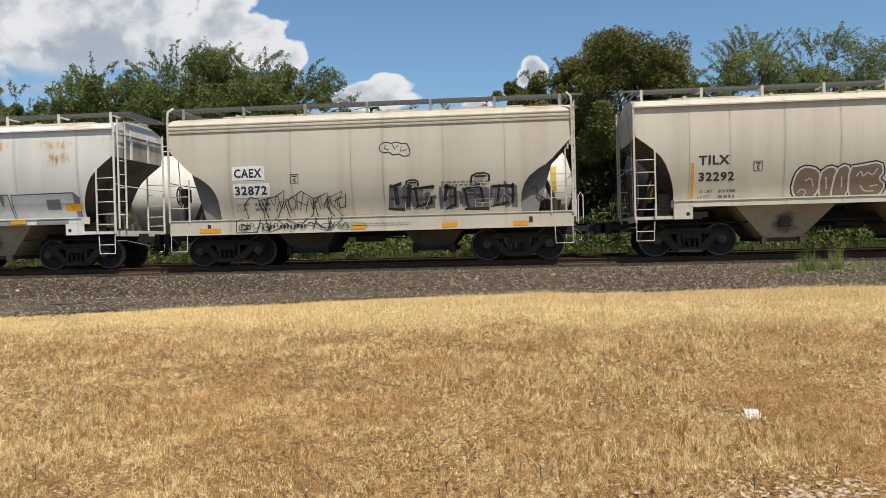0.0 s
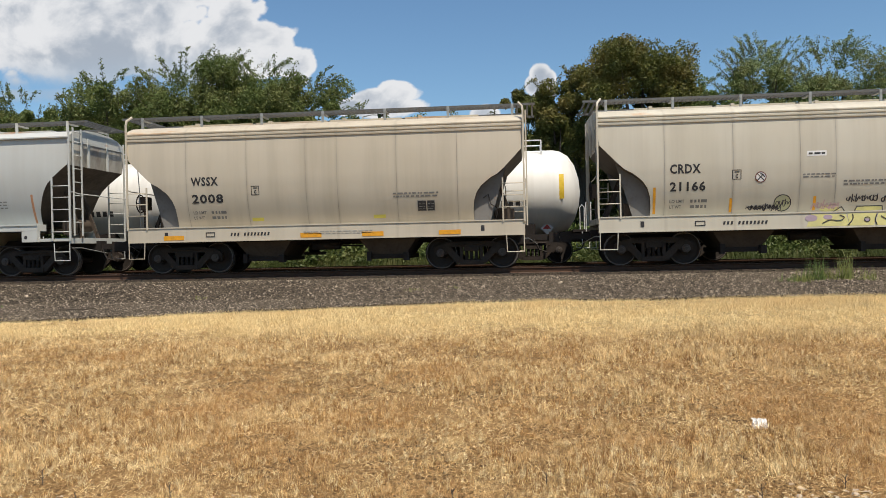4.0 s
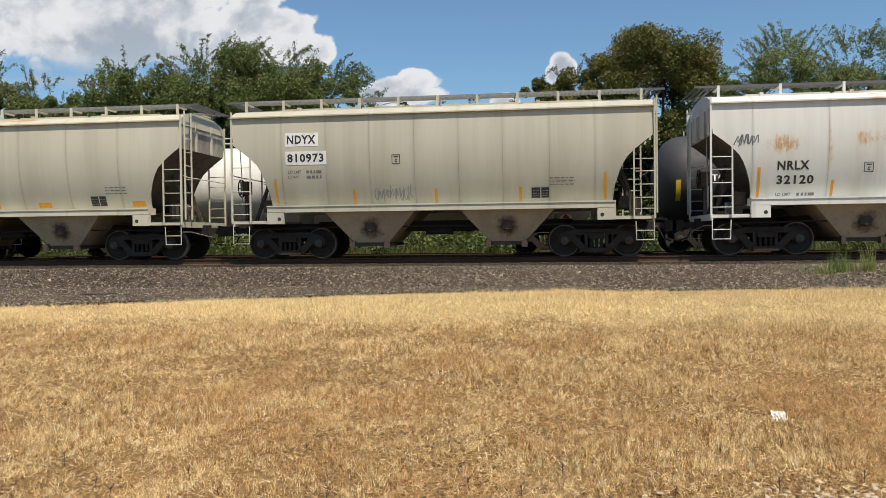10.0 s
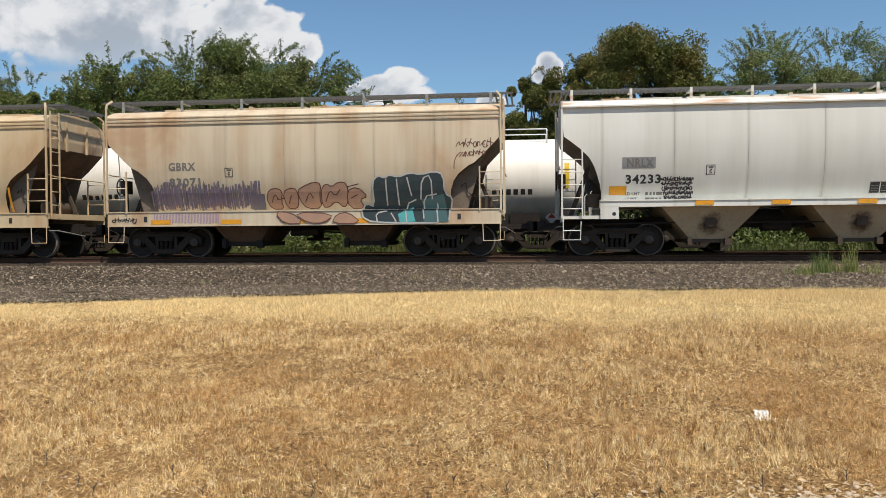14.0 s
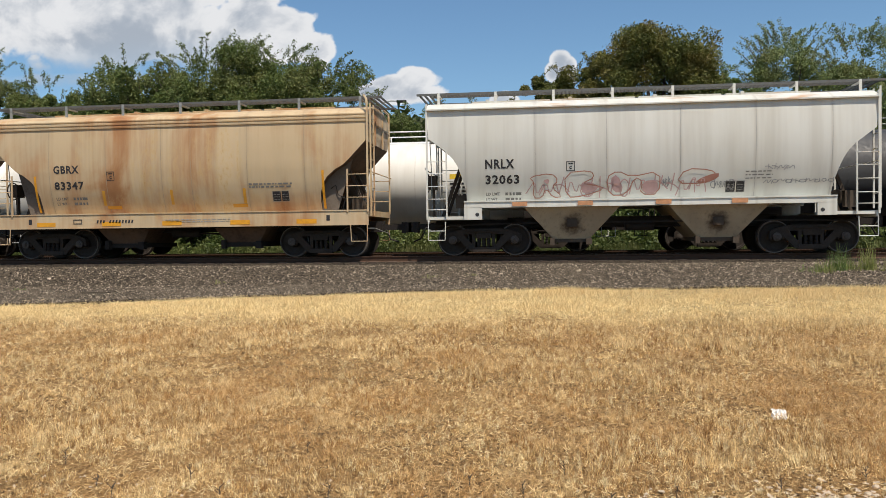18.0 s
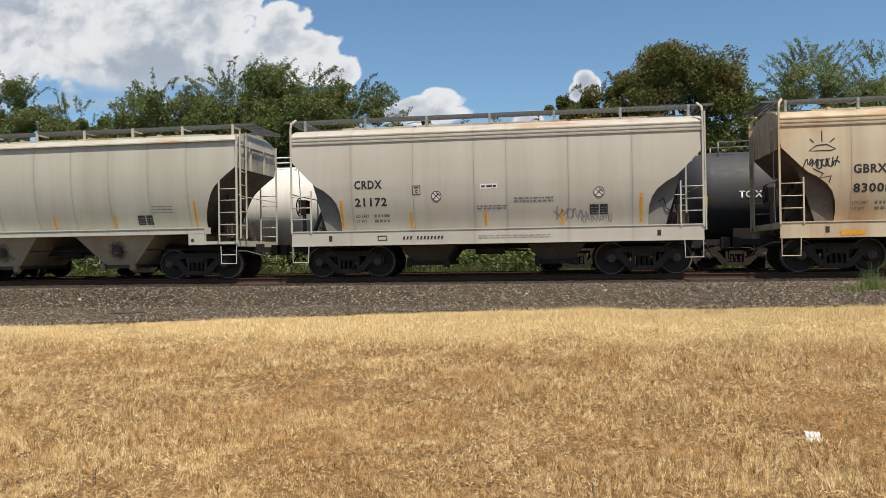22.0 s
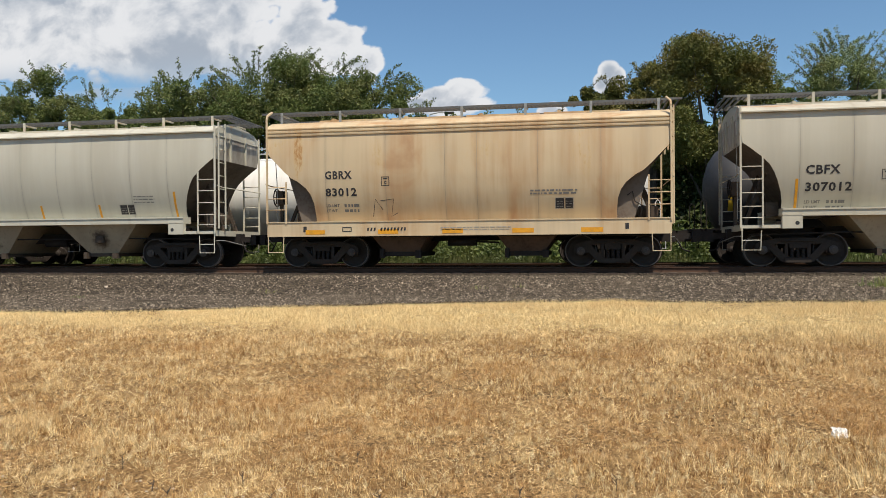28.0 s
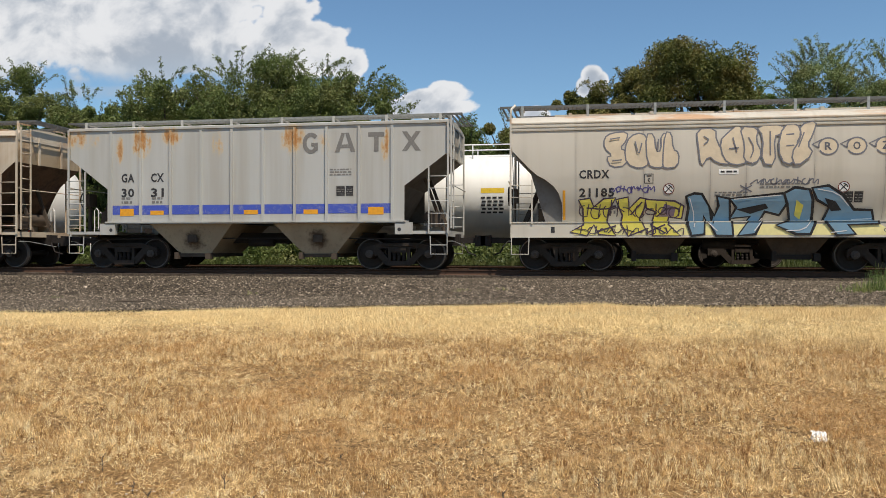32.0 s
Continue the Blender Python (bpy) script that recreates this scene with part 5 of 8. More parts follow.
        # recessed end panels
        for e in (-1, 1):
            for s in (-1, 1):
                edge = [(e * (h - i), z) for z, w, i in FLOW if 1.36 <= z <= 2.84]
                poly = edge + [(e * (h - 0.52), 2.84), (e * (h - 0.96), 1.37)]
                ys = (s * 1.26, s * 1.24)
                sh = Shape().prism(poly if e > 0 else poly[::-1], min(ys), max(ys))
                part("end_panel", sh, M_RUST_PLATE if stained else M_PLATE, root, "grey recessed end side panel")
    else:
        for x in (-1.98, 1.98):
            sh = Shape()
            a = [(x - 1.33, -1.44, 1.36), (x + 1.33, -1.44, 1.36), (x + 1.33, 1.44, 1.36), (x - 1.33, 1.44, 1.36)]
            b = [(x - 0.5, -1.12, 0.46), (x + 0.5, -1.12, 0.46), (x + 0.5, 1.12, 0.46), (x - 0.5, 1.12, 0.46)]
            for q in range(4):
                sh.face([a[q], a[(q + 1) % 4], b[(q + 1) % 4], b[q]])
            hp = part("hopper", sh, M_HOPPER, root, "dusty grey-brown steel hopper bay")
            part("outlet_gate", Shape().box(x - 0.54, x + 0.54, -1.16, 1.16, 0.36, 0.465).box(x - 0.6, x - 0.48, -1.3, -1.1, 0.3, 0.5).box(x + 0.4, x + 0.56, -1.3, -1.1, 0.3, 0.48), M_UNDER, hp)
            part("vibrator_bracket", Shape().box(x - 0.14, x + 0.14, -1.36, -1.25, 0.8, 1.02).lathe_y([(-1.38, 0.1), (-1.38, 0.001)], x, 0.9, 10), M_UNDER, hp)
        part("brake_cylinder", Shape().tube([(-0.45, -0.6, 0.8), (0.35, -0.6, 0.8)], 0.13, 10).tube([(0.35, -0.6, 0.8), (0.9, -0.5, 0.78)], 0.03, 6), M_DARK, root)
    return root



def hopper_paint():
    """Dusty tan paint with a round oily stain about each vibrator bracket."""
    m, nt, b = material("hopper_paint", 0.75)
    obj = N(nt, "ShaderNodeTexCoord").outputs["Object"]
    sx, sy, sz = N(nt, "ShaderNodeSeparateXYZ", [obj]).outputs
    n1, n2 = noise_tex(nt, obj, 1.3, 5.0), noise_tex(nt, obj, 9.0, 4.0, 0.65)
    c = mixc(nt, ramp(nt, n1, 0.35, 0.65, 0.0, 0.55), (0.37, 0.30, 0.20), (0.25, 0.19, 0.125))
    a = mth(nt, "SUBTRACT", mth(nt, "ABSOLUTE", sx), 1.98)
    d = mth(nt, "SQRT", mth(nt, "ADD", mth(nt, "MULTIPLY", a, a), mth(nt, "POWER", mth(nt, "ABSOLUTE", mth(nt, "SUBTRACT", sz, 0.88)), 2.0)))
    d = mth(nt, "ADD", d, mth(nt, "MULTIPLY", mth(nt, "ADD", mth(nt, "SUBTRACT", n2, 0.5), mth(nt, "SUBTRACT", noise_tex(nt, obj, 3.0, 4.0), 0.5)), 0.40))
    c = mixc(nt, ramp(nt, d, 0.40, 0.12, 0.0, 0.92), c, (0.05, 0.028, 0.016))
    c = mixc(nt, ramp(nt, n2, 0.5, 0.7, 0.0, 0.3), c, (0.12, 0.085, 0.055))
    nt.links.new(c, b.inputs["Base Color"])
    bump(nt, b, n2, 0.2, 0.005)
    return m


M_HOPPER = hopper_paint()


# ---- the train, car by car, in the order in which it passes ----
FLOW_SEAMS, BAY_SEAMS = (1.81, 3.63, 5.38, 6.3, 8.02, 9.75), (2.0, 3.63, 5.22, 6.85, 8.4, 10.05)
WIDE_SEAMS, CLOSE_SEAMS = (1.1, 3.05, 5.0, 6.98, 8.95, 10.9), (1.5, 2.58, 4.02, 5.47, 6.92, 8.37, 9.8)
MANY_SEAMS = (1.5, 2.82, 4.1, 5.4, 6.66, 7.9, 9.2, 10.45)
RIBS = [1.41 + 0.978 * k for k in range(10)]
LENGTH = {"flow": 11.62, "bay": 12.05, "rib": 11.85}
OCHRE = (0.50, 0.30, 0.14)
CARS = []


def add(centre, kind, label, paint, seams, mark_word, mark_number, text=(1.95, 2.5, 0.27, 2.08), ink=None, boxed=False, plate=(3.85, 2.28, "C"), panel=(9.05, 1.66), bars="", trim=None, brackets=8, wide=(0.82, 0.95)):
    """One car with its lettering. text: place along the side, height of the word, letter height, height of the number."""
    L = LENGTH[kind]
    name, col, seed, k = paint
    paint = car_paint(name, col, seed, seams=() if kind == "rib" else [s - L / 2 for s in seams], **k)
    ob = car("covered_hopper_car", label, kind, centre - L / 2, L, paint, trim, seams, 7 if kind == "flow" else brackets, plain("weld_line", tuple(0.66 * v for v in col), 0.7, 0.0, 0.3, 3.0, (0.2, 0.17, 0.13), 0.4))
    CARS.append((ob, centre))
    h = L / 2
    ink = ink or M_BLACK
    u, z1, lh, z2 = text
    if mark_word:
        stencil(ob, kind, mark_word, u - h, z1, wide[0], lh, ink, 0.014, boxed)
    if mark_number:
        stencil(ob, kind, mark_number, u - h, z2, wide[1], lh, ink, 0.014, boxed)
    if mark_number:
        mark("load_limit_print", ob, kind, M_FADE, fine_print(8, u - h + 0.55, u - h + 1.0, z2 - 0.31, 2, 0.15, 0.08))
    for k, w in enumerate(("LD LMT", "LT WT") if mark_number else ()):
        mark("load_limit_print", ob, kind, M_FADE, words=[(letters(w, 1.0, 0.02), u - h, z2 - 0.31 - 0.15 * k, 0.40 if k == 0 else 0.32, 0.085)])
    if plate:
        plate_box(ob, kind, plate[0] - h, plate[1], plate[2])
    if panel:
        sign_boxes(ob, kind, panel[0] - h, panel[1])
        mark("small_print", ob, kind, M_FADE, fine_print(11, panel[0] - h + 0.5, panel[0] - h + 1.2, panel[1] + 0.52, 3, 0.09, 0.03) if kind == "bay" else fine_print(11, panel[0] - h - (2.1 if mark_word == "CRDX" else 0.7), panel[0] - h + (-1.0 if mark_word == "CRDX" else 0.6), panel[1] + 0.48, 2, 0.085, 0.045))
    return ob, h


def upright_bars(ob, kind, h, us, z0, z1, mat=None, w=0.07):
    for u in us:
        tall = 1.9 if u in (us[0], us[-1]) else 1.0
        mark("reflector", ob, kind, mat or M_ORANGE, [rect(u - h, u - h + w, z0, z0 + (z1 - z0) * tall)])


def flat_bars(ob, kind, h, us, z, mat=None, w=0.42, t=0.15, flat=None, lift=0.006):
    for u in us:
        mark("reflector", ob, kind, mat or M_ORANGE, [rect(u - h, u - h + w, z, z + t)], flat=flat, lift=lift)


SILL_Y = 1.602


def sill_bars(ob, h, us, w=0.5, z=0.985, t=0.13):
    for u in us:
        mark("reflector", ob, "flow", M_ORANGE, [rect(u - h, u - h + w, z, z + t)], flat=SILL_Y)


def builder_name(ob, h, u=3.3, print_row=True):
    mark("sill_print", ob, "flow", M_BLACK, [[(x + 0.02, 1.08), (x + 0.075, 1.08), (x + 0.095, 1.17), (x + 0.04, 1.17)] for x in [u - h + 0.1 * q for q in range(12) if q != 3]] , flat=SILL_Y)
    mark("sill_plate", ob, "flow", M_BLACK, ring(u - h - 0.72, u - h - 0.44, 1.06, 1.2, 0.025), flat=SILL_Y)
    if print_row:
        mark("small_print", ob, "flow", M_PALE, fine_print(4, u - h + 2.2, u - h + 4.2, 1.14, 2, 0.06, 0.022), flat=SILL_Y)


def builder_sign(ob, h, u=5.55, z=2.47):
    """A small white panel with two dark bars of lettering."""
    mark("builder_sign", ob, "flow", M_SIGN, [rect(u - h, u - h + 0.5, z, z + 0.14)], lift=0.005, label="small white lettered panel")
    mark("small_print", ob, "flow", M_BLACK, fine_print(17, u - h + 0.04, u - h + 0.46, z + 0.045, 1, 0.05, 0.05), lift=0.009)
    mark("small_print", ob, "flow", M_FADE, fine_print(18, u - h - 0.1, u - h + 0.75, z - 0.5, 2, 0.07, 0.035))


def P(name, col, seed, **k):
    if k.get("wash", 0) > 0.25:
        STAINED.add(name)
    return name, col, seed, k


# 1 to 4
ob, h = add(9.21, "bay", "pale grey two-bay covered hopper car with outlined graffiti", P("paint_a", (0.60, 0.57, 0.505), 1.0, grime=0.2), CLOSE_SEAMS, "TILX", "32292", (1.75, 2.50, 0.25, 2.05), plate=(3.2, 2.3, "C"))
ob_a, h_a = ob, h
upright_bars(ob, "bay", h, (1.55, 10.4), 1.6, 2.1)
mark("graffiti", ob, "bay", S_RED, scrawl(68, 3.3 - h, 4.9 - h, 1.12, 1.3, 5, 0.03), flat=1.36, lift=0.02, label="red tag on the hopper")
ob, h = add(-4.295, "flow", "beige covered hopper car with black graffiti and orange sill reflectors", P("paint_b", (0.56, 0.53, 0.47), 2.0, grime=0.25), FLOW_SEAMS, "CAEX", "32872", (1.95, 2.55, 0.26, 2.05), boxed=True, plate=(3.6, 2.35, "C"), panel=(8.65, 1.75))
ob_b, h_b = ob, h
sill_bars(ob, h, (0.9,), 0.62)
sill_bars(ob, h, (5.35, 7.95, 9.95), 0.42)
builder_name(ob, h, 2.85)
cloud_tag = rounded([(6.2 - h, 3.22), (6.25 - h, 3.4), (6.45 - h, 3.44), (6.55 - h, 3.38), (6.72 - h, 3.44), (6.85 - h, 3.36), (7.0 - h, 3.4), (7.08 - h, 3.22), (7.1 - h, 3.05), (6.9 - h, 3.0), (6.78 - h, 3.1), (6.6 - h, 3.05), (6.5 - h, 3.16), (6.35 - h, 3.12)])
mark("graffiti", ob, "flow", S_BLACK, outline(cloud_tag, 0.025) + ribbon([(6.4 - h, 3.36), (6.36 - h, 3.25), (6.48 - h, 3.22)], 0.022) + ribbon([(6.6 - h, 3.36), (6.65 - h, 3.22), (6.76 - h, 3.34)], 0.022) + ribbon([(6.85 - h, 3.3), (6.82 - h, 3.16), (6.98 - h, 3.2)], 0.022), label="small black bubble tag")["kind"] = "stuff"
ob, h = add(-17.785, "bay", "white covered hopper car with orange rust patches and grey block graffiti", P("paint_c", (0.68, 0.685, 0.655), 3.0, patches=((0.65, 3.7, 0.35, 0.3, 0.6), (2.1, 3.3, 0.55, 0.62, 1.0), (2.95, 3.45, 0.28, 0.35, 0.8), (4.05, 3.55, 0.8, 0.38, 1.0), (4.6, 3.3, 0.2, 0.5, 0.9), (5.55, 3.75, 0.5, 0.2, 0.45), (8.1, 3.75, 0.65, 0.28, 0.8), (8.1, 3.2, 0.14, 0.5, 0.45), (10.2, 3.7, 0.6, 0.22, 0.55), (10.3, 3.3, 0.4, 0.25, 0.6), (11.8, 3.85, 0.2, 0.4, 0.4)), grime=0.2, roof=0.6), WIDE_SEAMS, "NRLX", "34296", (1.8, 2.35, 0.26, 1.92), plate=(4.1, 2.3, "C"), panel=None)
ob_c, h_c = ob, h
ob, h = add(-31.255, "flow", "pale grey covered hopper car with yellow and pink sill graffiti", P("paint_d", (0.55, 0.53, 0.47), 4.0, grime=0.2), FLOW_SEAMS, "CRDX", "21166", (1.95, 2.50, 0.26, 2.02), plate=(3.6, 2.3, "C"), panel=(8.6, 1.68))
builder_name(ob, h, 3.3, False)
upright_bars(ob, "flow", h, (1.5, 3.55, 5.75, 7.95, 10.2), 1.42, 1.8)
for u in (4.35, 8.75):
    no_entry(ob, "flow", u - h, 2.35)
builder_sign(ob, h, 5.55, 2.87)
S_STRAW, S_MAUVE = spray("spray_straw", (0.66, 0.62, 0.26)), spray("spray_mauve", (0.42, 0.33, 0.40))
for shape in ([(5.5, 0.975), (5.62, 1.3), (6.5, 1.3), (6.62, 0.975)], [(6.6, 0.975), (6.55, 1.3), (7.3, 1.3), (7.22, 0.975)], [(7.25, 0.975), (7.34, 1.3), (8.0, 1.3), (8.04, 0.975)], [(8.02, 0.98), (8.02, 1.3), (8.6, 1.28), (8.86, 1.15), (8.5, 0.98)]):
    mark("graffiti_fill", ob, "flow", S_STRAW, [[(u - h, z) for u, z in shape]], flat=SILL_Y, lift=0.003, label="pale yellow sprayed letter on the sill")
for shape in ([(5.9, 1.38), (6.0, 1.56), (6.4, 1.54), (6.5, 1.38)], [(6.85, 1.38), (6.95, 1.5), (7.55, 1.5), (7.6, 1.38)]):
    mark("graffiti_fill", ob, "flow", S_STRAW, [rounded([(u - h, z) for u, z in shape], 1)], lift=0.004, label="pale yellow spray above the sill")
for cx, cz, rx in ((5.62, 1.2, 0.16), (6.05, 1.22, 0.12), (7.05, 1.12, 0.08), (8.1, 1.2, 0.16), (8.3, 1.05, 0.1)):
    mark("graffiti_fill", ob, "flow", S_MAUVE, [arc(cx - h, cz, rx, rx * 0.55)[:-1]], flat=SILL_Y, lift=0.006, label="mauve spray in the lettering")
for lines in ([[(5.9, 1.05), (6.1, 1.16), (6.35, 1.1), (6.5, 1.2), (6.35, 1.27)], [(6.55, 0.99), (6.7, 1.15), (6.68, 1.29)], [(7.3, 1.28), (7.24, 1.12), (7.3, 0.99)], [(7.4, 1.22), (7.62, 1.08), (7.75, 1.12), (7.6, 1.24), (7.86, 1.28)], [(7.9, 1.05), (8.05, 1.2), (8.2, 1.1), (8.34, 1.22)], [(8.0, 1.02), (8.16, 1.14), (8.3, 1.03), (8.44, 1.14), (8.6, 1.04)], [(8.5, 1.27), (8.86, 1.2), (8.9, 1.12), (8.6, 1.1)]],):
    mark("graffiti_outline", ob, "flow", S_BLACK, sum([ribbon(curved([(u - h, z) for u, z in q]), 0.028) for q in lines] + [ribbon(arc(c - h, 1.14, 0.07, 0.06), 0.022) for c in (8.15, 8.42, 7.05)], []), flat=SILL_Y, lift=0.012, label="black letter outlines on the sill")["kind"] = "stuff"
mark("graffiti_outline", ob, "flow", S_BLACK, ribbon([(6.3 - h, 1.36), (6.5 - h, 1.5), (6.62 - h, 1.36)], 0.028) + ribbon([(6.85 - h, 1.36), (6.9 - h, 1.5), (7.55 - h, 1.5), (7.58 - h, 1.36)], 0.028), lift=0.010, label="black letter outlines above the sill")["kind"] = "stuff"
mark("graffiti", ob, "flow", S_PINK, scrawl(112, 5.75 - h, 6.4 - h, 1.42, 1.7, 6, 0.03) + scrawl(118, 8.0 - h, 8.9 - h, 1.38, 1.6, 6, 0.03), lift=0.008, label="pink graffiti lines")
for u in (4.95, 8.35):
    mark("graffiti_disc", ob, "flow", spray("spray_olive", (0.44, 0.45, 0.28)), [arc(u - h, 1.64, 0.22, 0.22)[:-1]], lift=0.007, label="olive sprayed disc with dark outline")
    mark("graffiti_outline", ob, "flow", S_BLACK, ribbon(arc(u - h, 1.64, 0.22, 0.22), 0.025) + scrawl(7, u - h - 0.18, u - h + 0.18, 1.55, 1.78, 4, 0.02), lift=0.011)["kind"] = "stuff"
mark("graffiti", ob, "flow", S_BLACK, scrawl(113, 4.05 - h, 4.9 - h, 1.42, 1.66, 9, 0.024) + scrawl(213, 4.0 - h, 4.8 - h, 1.48, 1.6, 8, 0.018) + scrawl(114, 6.6 - h, 7.4 - h, 1.62, 1.84, 8, 0.026) + scrawl(117, 7.5 - h, 7.95 - h, 1.55, 1.84, 5, 0.03) + scrawl(115, 9.1 - h, 10.3 - h, 1.66, 1.88, 11, 0.026) + scrawl(215, 9.0 - h, 10.3 - h, 1.46, 1.68, 15, 0.022), lift=0.012, label="small black tags")["kind"] = "stuff"
# 5 to 8
ob, h = add(-44.9, "flow", "beige covered hopper car with light dust and orange reflectors", P("paint_e", (0.53, 0.485, 0.41), 5.0, grime=0.25), FLOW_SEAMS, "WSSX", "2008", (1.95, 2.55, 0.26, 2.05), plate=(3.75, 2.25, "C"), panel=(8.6, 1.68))
sill_bars(ob, h, (1.1, 5.2, 7.0, 9.2), 0.62)
builder_name(ob, h, 3.1)
flat_bars(ob, "flow", h, (3.7, 7.3), 1.5, S_YELLOW, 0.35, 0.1)
ob, h = add(-58.52, "bay", "clean light grey covered hopper car with faded orange bars", P("paint_f", (0.50, 0.518, 0.51), 6.0, grime=0.12), BAY_SEAMS[:1] + (4.98, 8.2), "NAHX", "500603", (1.6, 2.35, 0.25, 1.92), M_FADE, plate=(3.15, 2.15, "C"), panel=(8.8, 1.72), wide=(0.85, 1.15))
upright_bars(ob, "bay", h, (1.45, 4.0, 6.0, 8.0, 10.75), 1.6, 2.05, M_REDBAR)
ob, h = add(-72.045, "flow", "beige covered hopper car with orange and teal block graffiti", P("paint_g", (0.55, 0.52, 0.46), 7.0, grime=0.22), FLOW_SEAMS, "CAEX", "32855", (1.95, 2.55, 0.26, 2.05), boxed=True, plate=(3.6, 2.35, "C"), panel=(8.6, 1.72))
ob_g, h_g = ob, h
sill_bars(ob, h, (1.1, 10.0), 0.55)
sill_bars(ob, h, (0.08, 10.65), 0.9, 0.965, 0.08)
ob, h = add(-85.62, "bay", "white covered hopper car with rust blotches and black line graffiti", P("paint_h", (0.68, 0.685, 0.66), 8.0, patches=((1.9, 3.0, 0.45, 0.28, 0.6), (3.1, 3.0, 0.1, 0.6, 0.45), (4.1, 3.1, 0.5, 0.25, 0.5), (5.6, 3.0, 0.2, 0.25, 0.6), (6.6, 3.3, 0.2, 0.6, 0.35), (7.85, 3.25, 0.55, 0.30, 0.95), (9.6, 3.1, 0.62, 0.5, 1.05), (11.2, 3.65, 0.5, 0.26, 0.75), (11.2, 3.2, 0.3, 0.2, 0.45)), grime=0.22), WIDE_SEAMS, "NRLX", "32120", (1.75, 2.30, 0.24, 1.92), plate=(3.95, 2.2, "C"), panel=(8.45, 1.7))
upright_bars(ob, "bay", h, (1.25, 3.15, 6.2, 9.2, 11.1), 1.58, 2.0)
ob_h, h_h = ob, h
# 9 to 12
ob, h = add(-99.14, "bay", "greenish beige covered hopper car with many weld seams", P("paint_i", (0.51, 0.505, 0.43), 9.0, grime=0.25), MANY_SEAMS, "NDYX", "810973", (1.68, 3.33, 0.25, 2.80), boxed=True, plate=(4.75, 2.7, "C"), panel=(8.7, 1.68), brackets=11, wide=(0.85, 1.08))
upright_bars(ob, "bay", h, (1.25, 3.57, 5.95, 8.35, 10.7), 1.58, 1.98)
mark("graffiti", ob, "bay", S_GREY, scrawl(23, 4.2 - h, 5.3 - h, 1.62, 2.15, 9, 0.022), label="faint grey sprayed tag")["kind"] = "stuff"
ob, h = add(-112.745, "bay", "beige covered hopper car with a faint teal scribble", P("paint_j", (0.58, 0.565, 0.475), 10.0, grime=0.22), BAY_SEAMS, "CBFX", "315331", (1.9, 2.52, 0.24, 2.08), plate=(4.1, 2.33, "C"), panel=(9.05, 1.66), brackets=11, wide=(0.75, 1.15))
flat_bars(ob, "bay", h, (1.12, 4.0, 5.6, 7.3, 10.35), 1.62)
mark("graffiti", ob, "bay", spray("spray_pale_teal", (0.34, 0.47, 0.43)), scrawl(21, 3.2 - h, 5.3 - h, 1.65, 2.1, 10, 0.05), label="faint teal sprayed scribble")
ob, h = add(-126.325, "bay", "clean white covered hopper car with a painted-out mark and black tag", P("paint_k", (0.68, 0.69, 0.67), 11.0, grime=0.14, roof=0.8), WIDE_SEAMS, "", "34233", (1.75, 2.45, 0.25, 2.0), M_BLACK, plate=(3.9, 2.22, "C"), panel=(8.2, 1.68))
flat_bars(ob, "bay", h, (1.3, 10.3), 1.7, w=0.48, t=0.24)
flat_bars(ob, "bay", h, (3.6, 5.6, 7.8), 1.39, w=0.48, t=0.12, flat=1.625)
stencil(ob, "bay", "NRLX", 1.78 - h, 2.45, 0.72, 0.24, M_FADE, 0.004, lift=0.011)
mark("painted_out_panel", ob, "bay", S_GREY, [rect(1.65 - h, 2.55 - h, 2.42, 2.72)], label="grey painted-out mark")
mark("graffiti", ob, "bay", S_BLACK, sum([scrawl(31 + k, 2.68 - h + 0.03 * k, 3.55 - h, 2.05 - 0.125 * k, 2.2 - 0.125 * k, 11, 0.03) for k in range(5)], []), label="tight black handwritten tag")["kind"] = "stuff"
ob, h = add(-139.84, "flow", "rust-stained tan covered hopper car with purple, red and white graffiti", P("paint_l", (0.61, 0.54, 0.43), 12.0, wash=0.35, wash_col=OCHRE, grime=0.3), FLOW_SEAMS, "GBRX", "83071", (1.9, 2.55, 0.24, 2.1), M_FADE, plate=(3.6, 2.35, "C"), panel=None)
sill_bars(ob, h, (1.35, 3.5, 5.4, 7.3, 9.1), 0.6)
ob_l, h_l = ob, h
# 13 to 16
ob, h = add(-153.355, "flow", "tan covered hopper car stained with rust, orange bars", P("paint_m", (0.58, 0.48, 0.335), 13.0, wash=0.42, patches=((1.0, 3.3, 0.6, 0.8, 0.42), (4.4, 2.6, 0.9, 1.2, 0.36), (7.2, 3.3, 1.2, 0.6, 0.38), (9.6, 2.4, 0.8, 1.0, 0.4), (6.0, 1.55, 4.0, 0.4, 0.38)), wash_col=OCHRE, grime=0.3, roof=0.5), FLOW_SEAMS, "CEFX", "82809", (1.95, 2.58, 0.26, 2.05), plate=(3.75, 2.35, "C"), panel=(8.75, 1.66))
upright_bars(ob, "flow", h, (1.45, 3.4, 5.2, 6.35, 8.2, 10.3), 1.42, 1.8)
flat_bars(ob, "flow", h, (3.7, 7.6), 1.5, S_ORANGE, 0.35, 0.11)
builder_name(ob, h)
ob, h = add(-166.845, "bay", "bluish white covered hopper car with red outline graffiti", P("paint_n", (0.635, 0.64, 0.61), 14.0, grime=0.25, roof=0.5), WIDE_SEAMS, "NRLX", "32063", (1.65, 2.45, 0.26, 2.02), plate=(3.9, 2.35, "C"), panel=(8.2, 1.7))
flat_bars(ob, "bay", h, (2.4, 4.2, 6.3, 8.3), 1.39, M_REDBAR, 0.42, 0.12, flat=1.625)
ob_n, h_n = ob, h
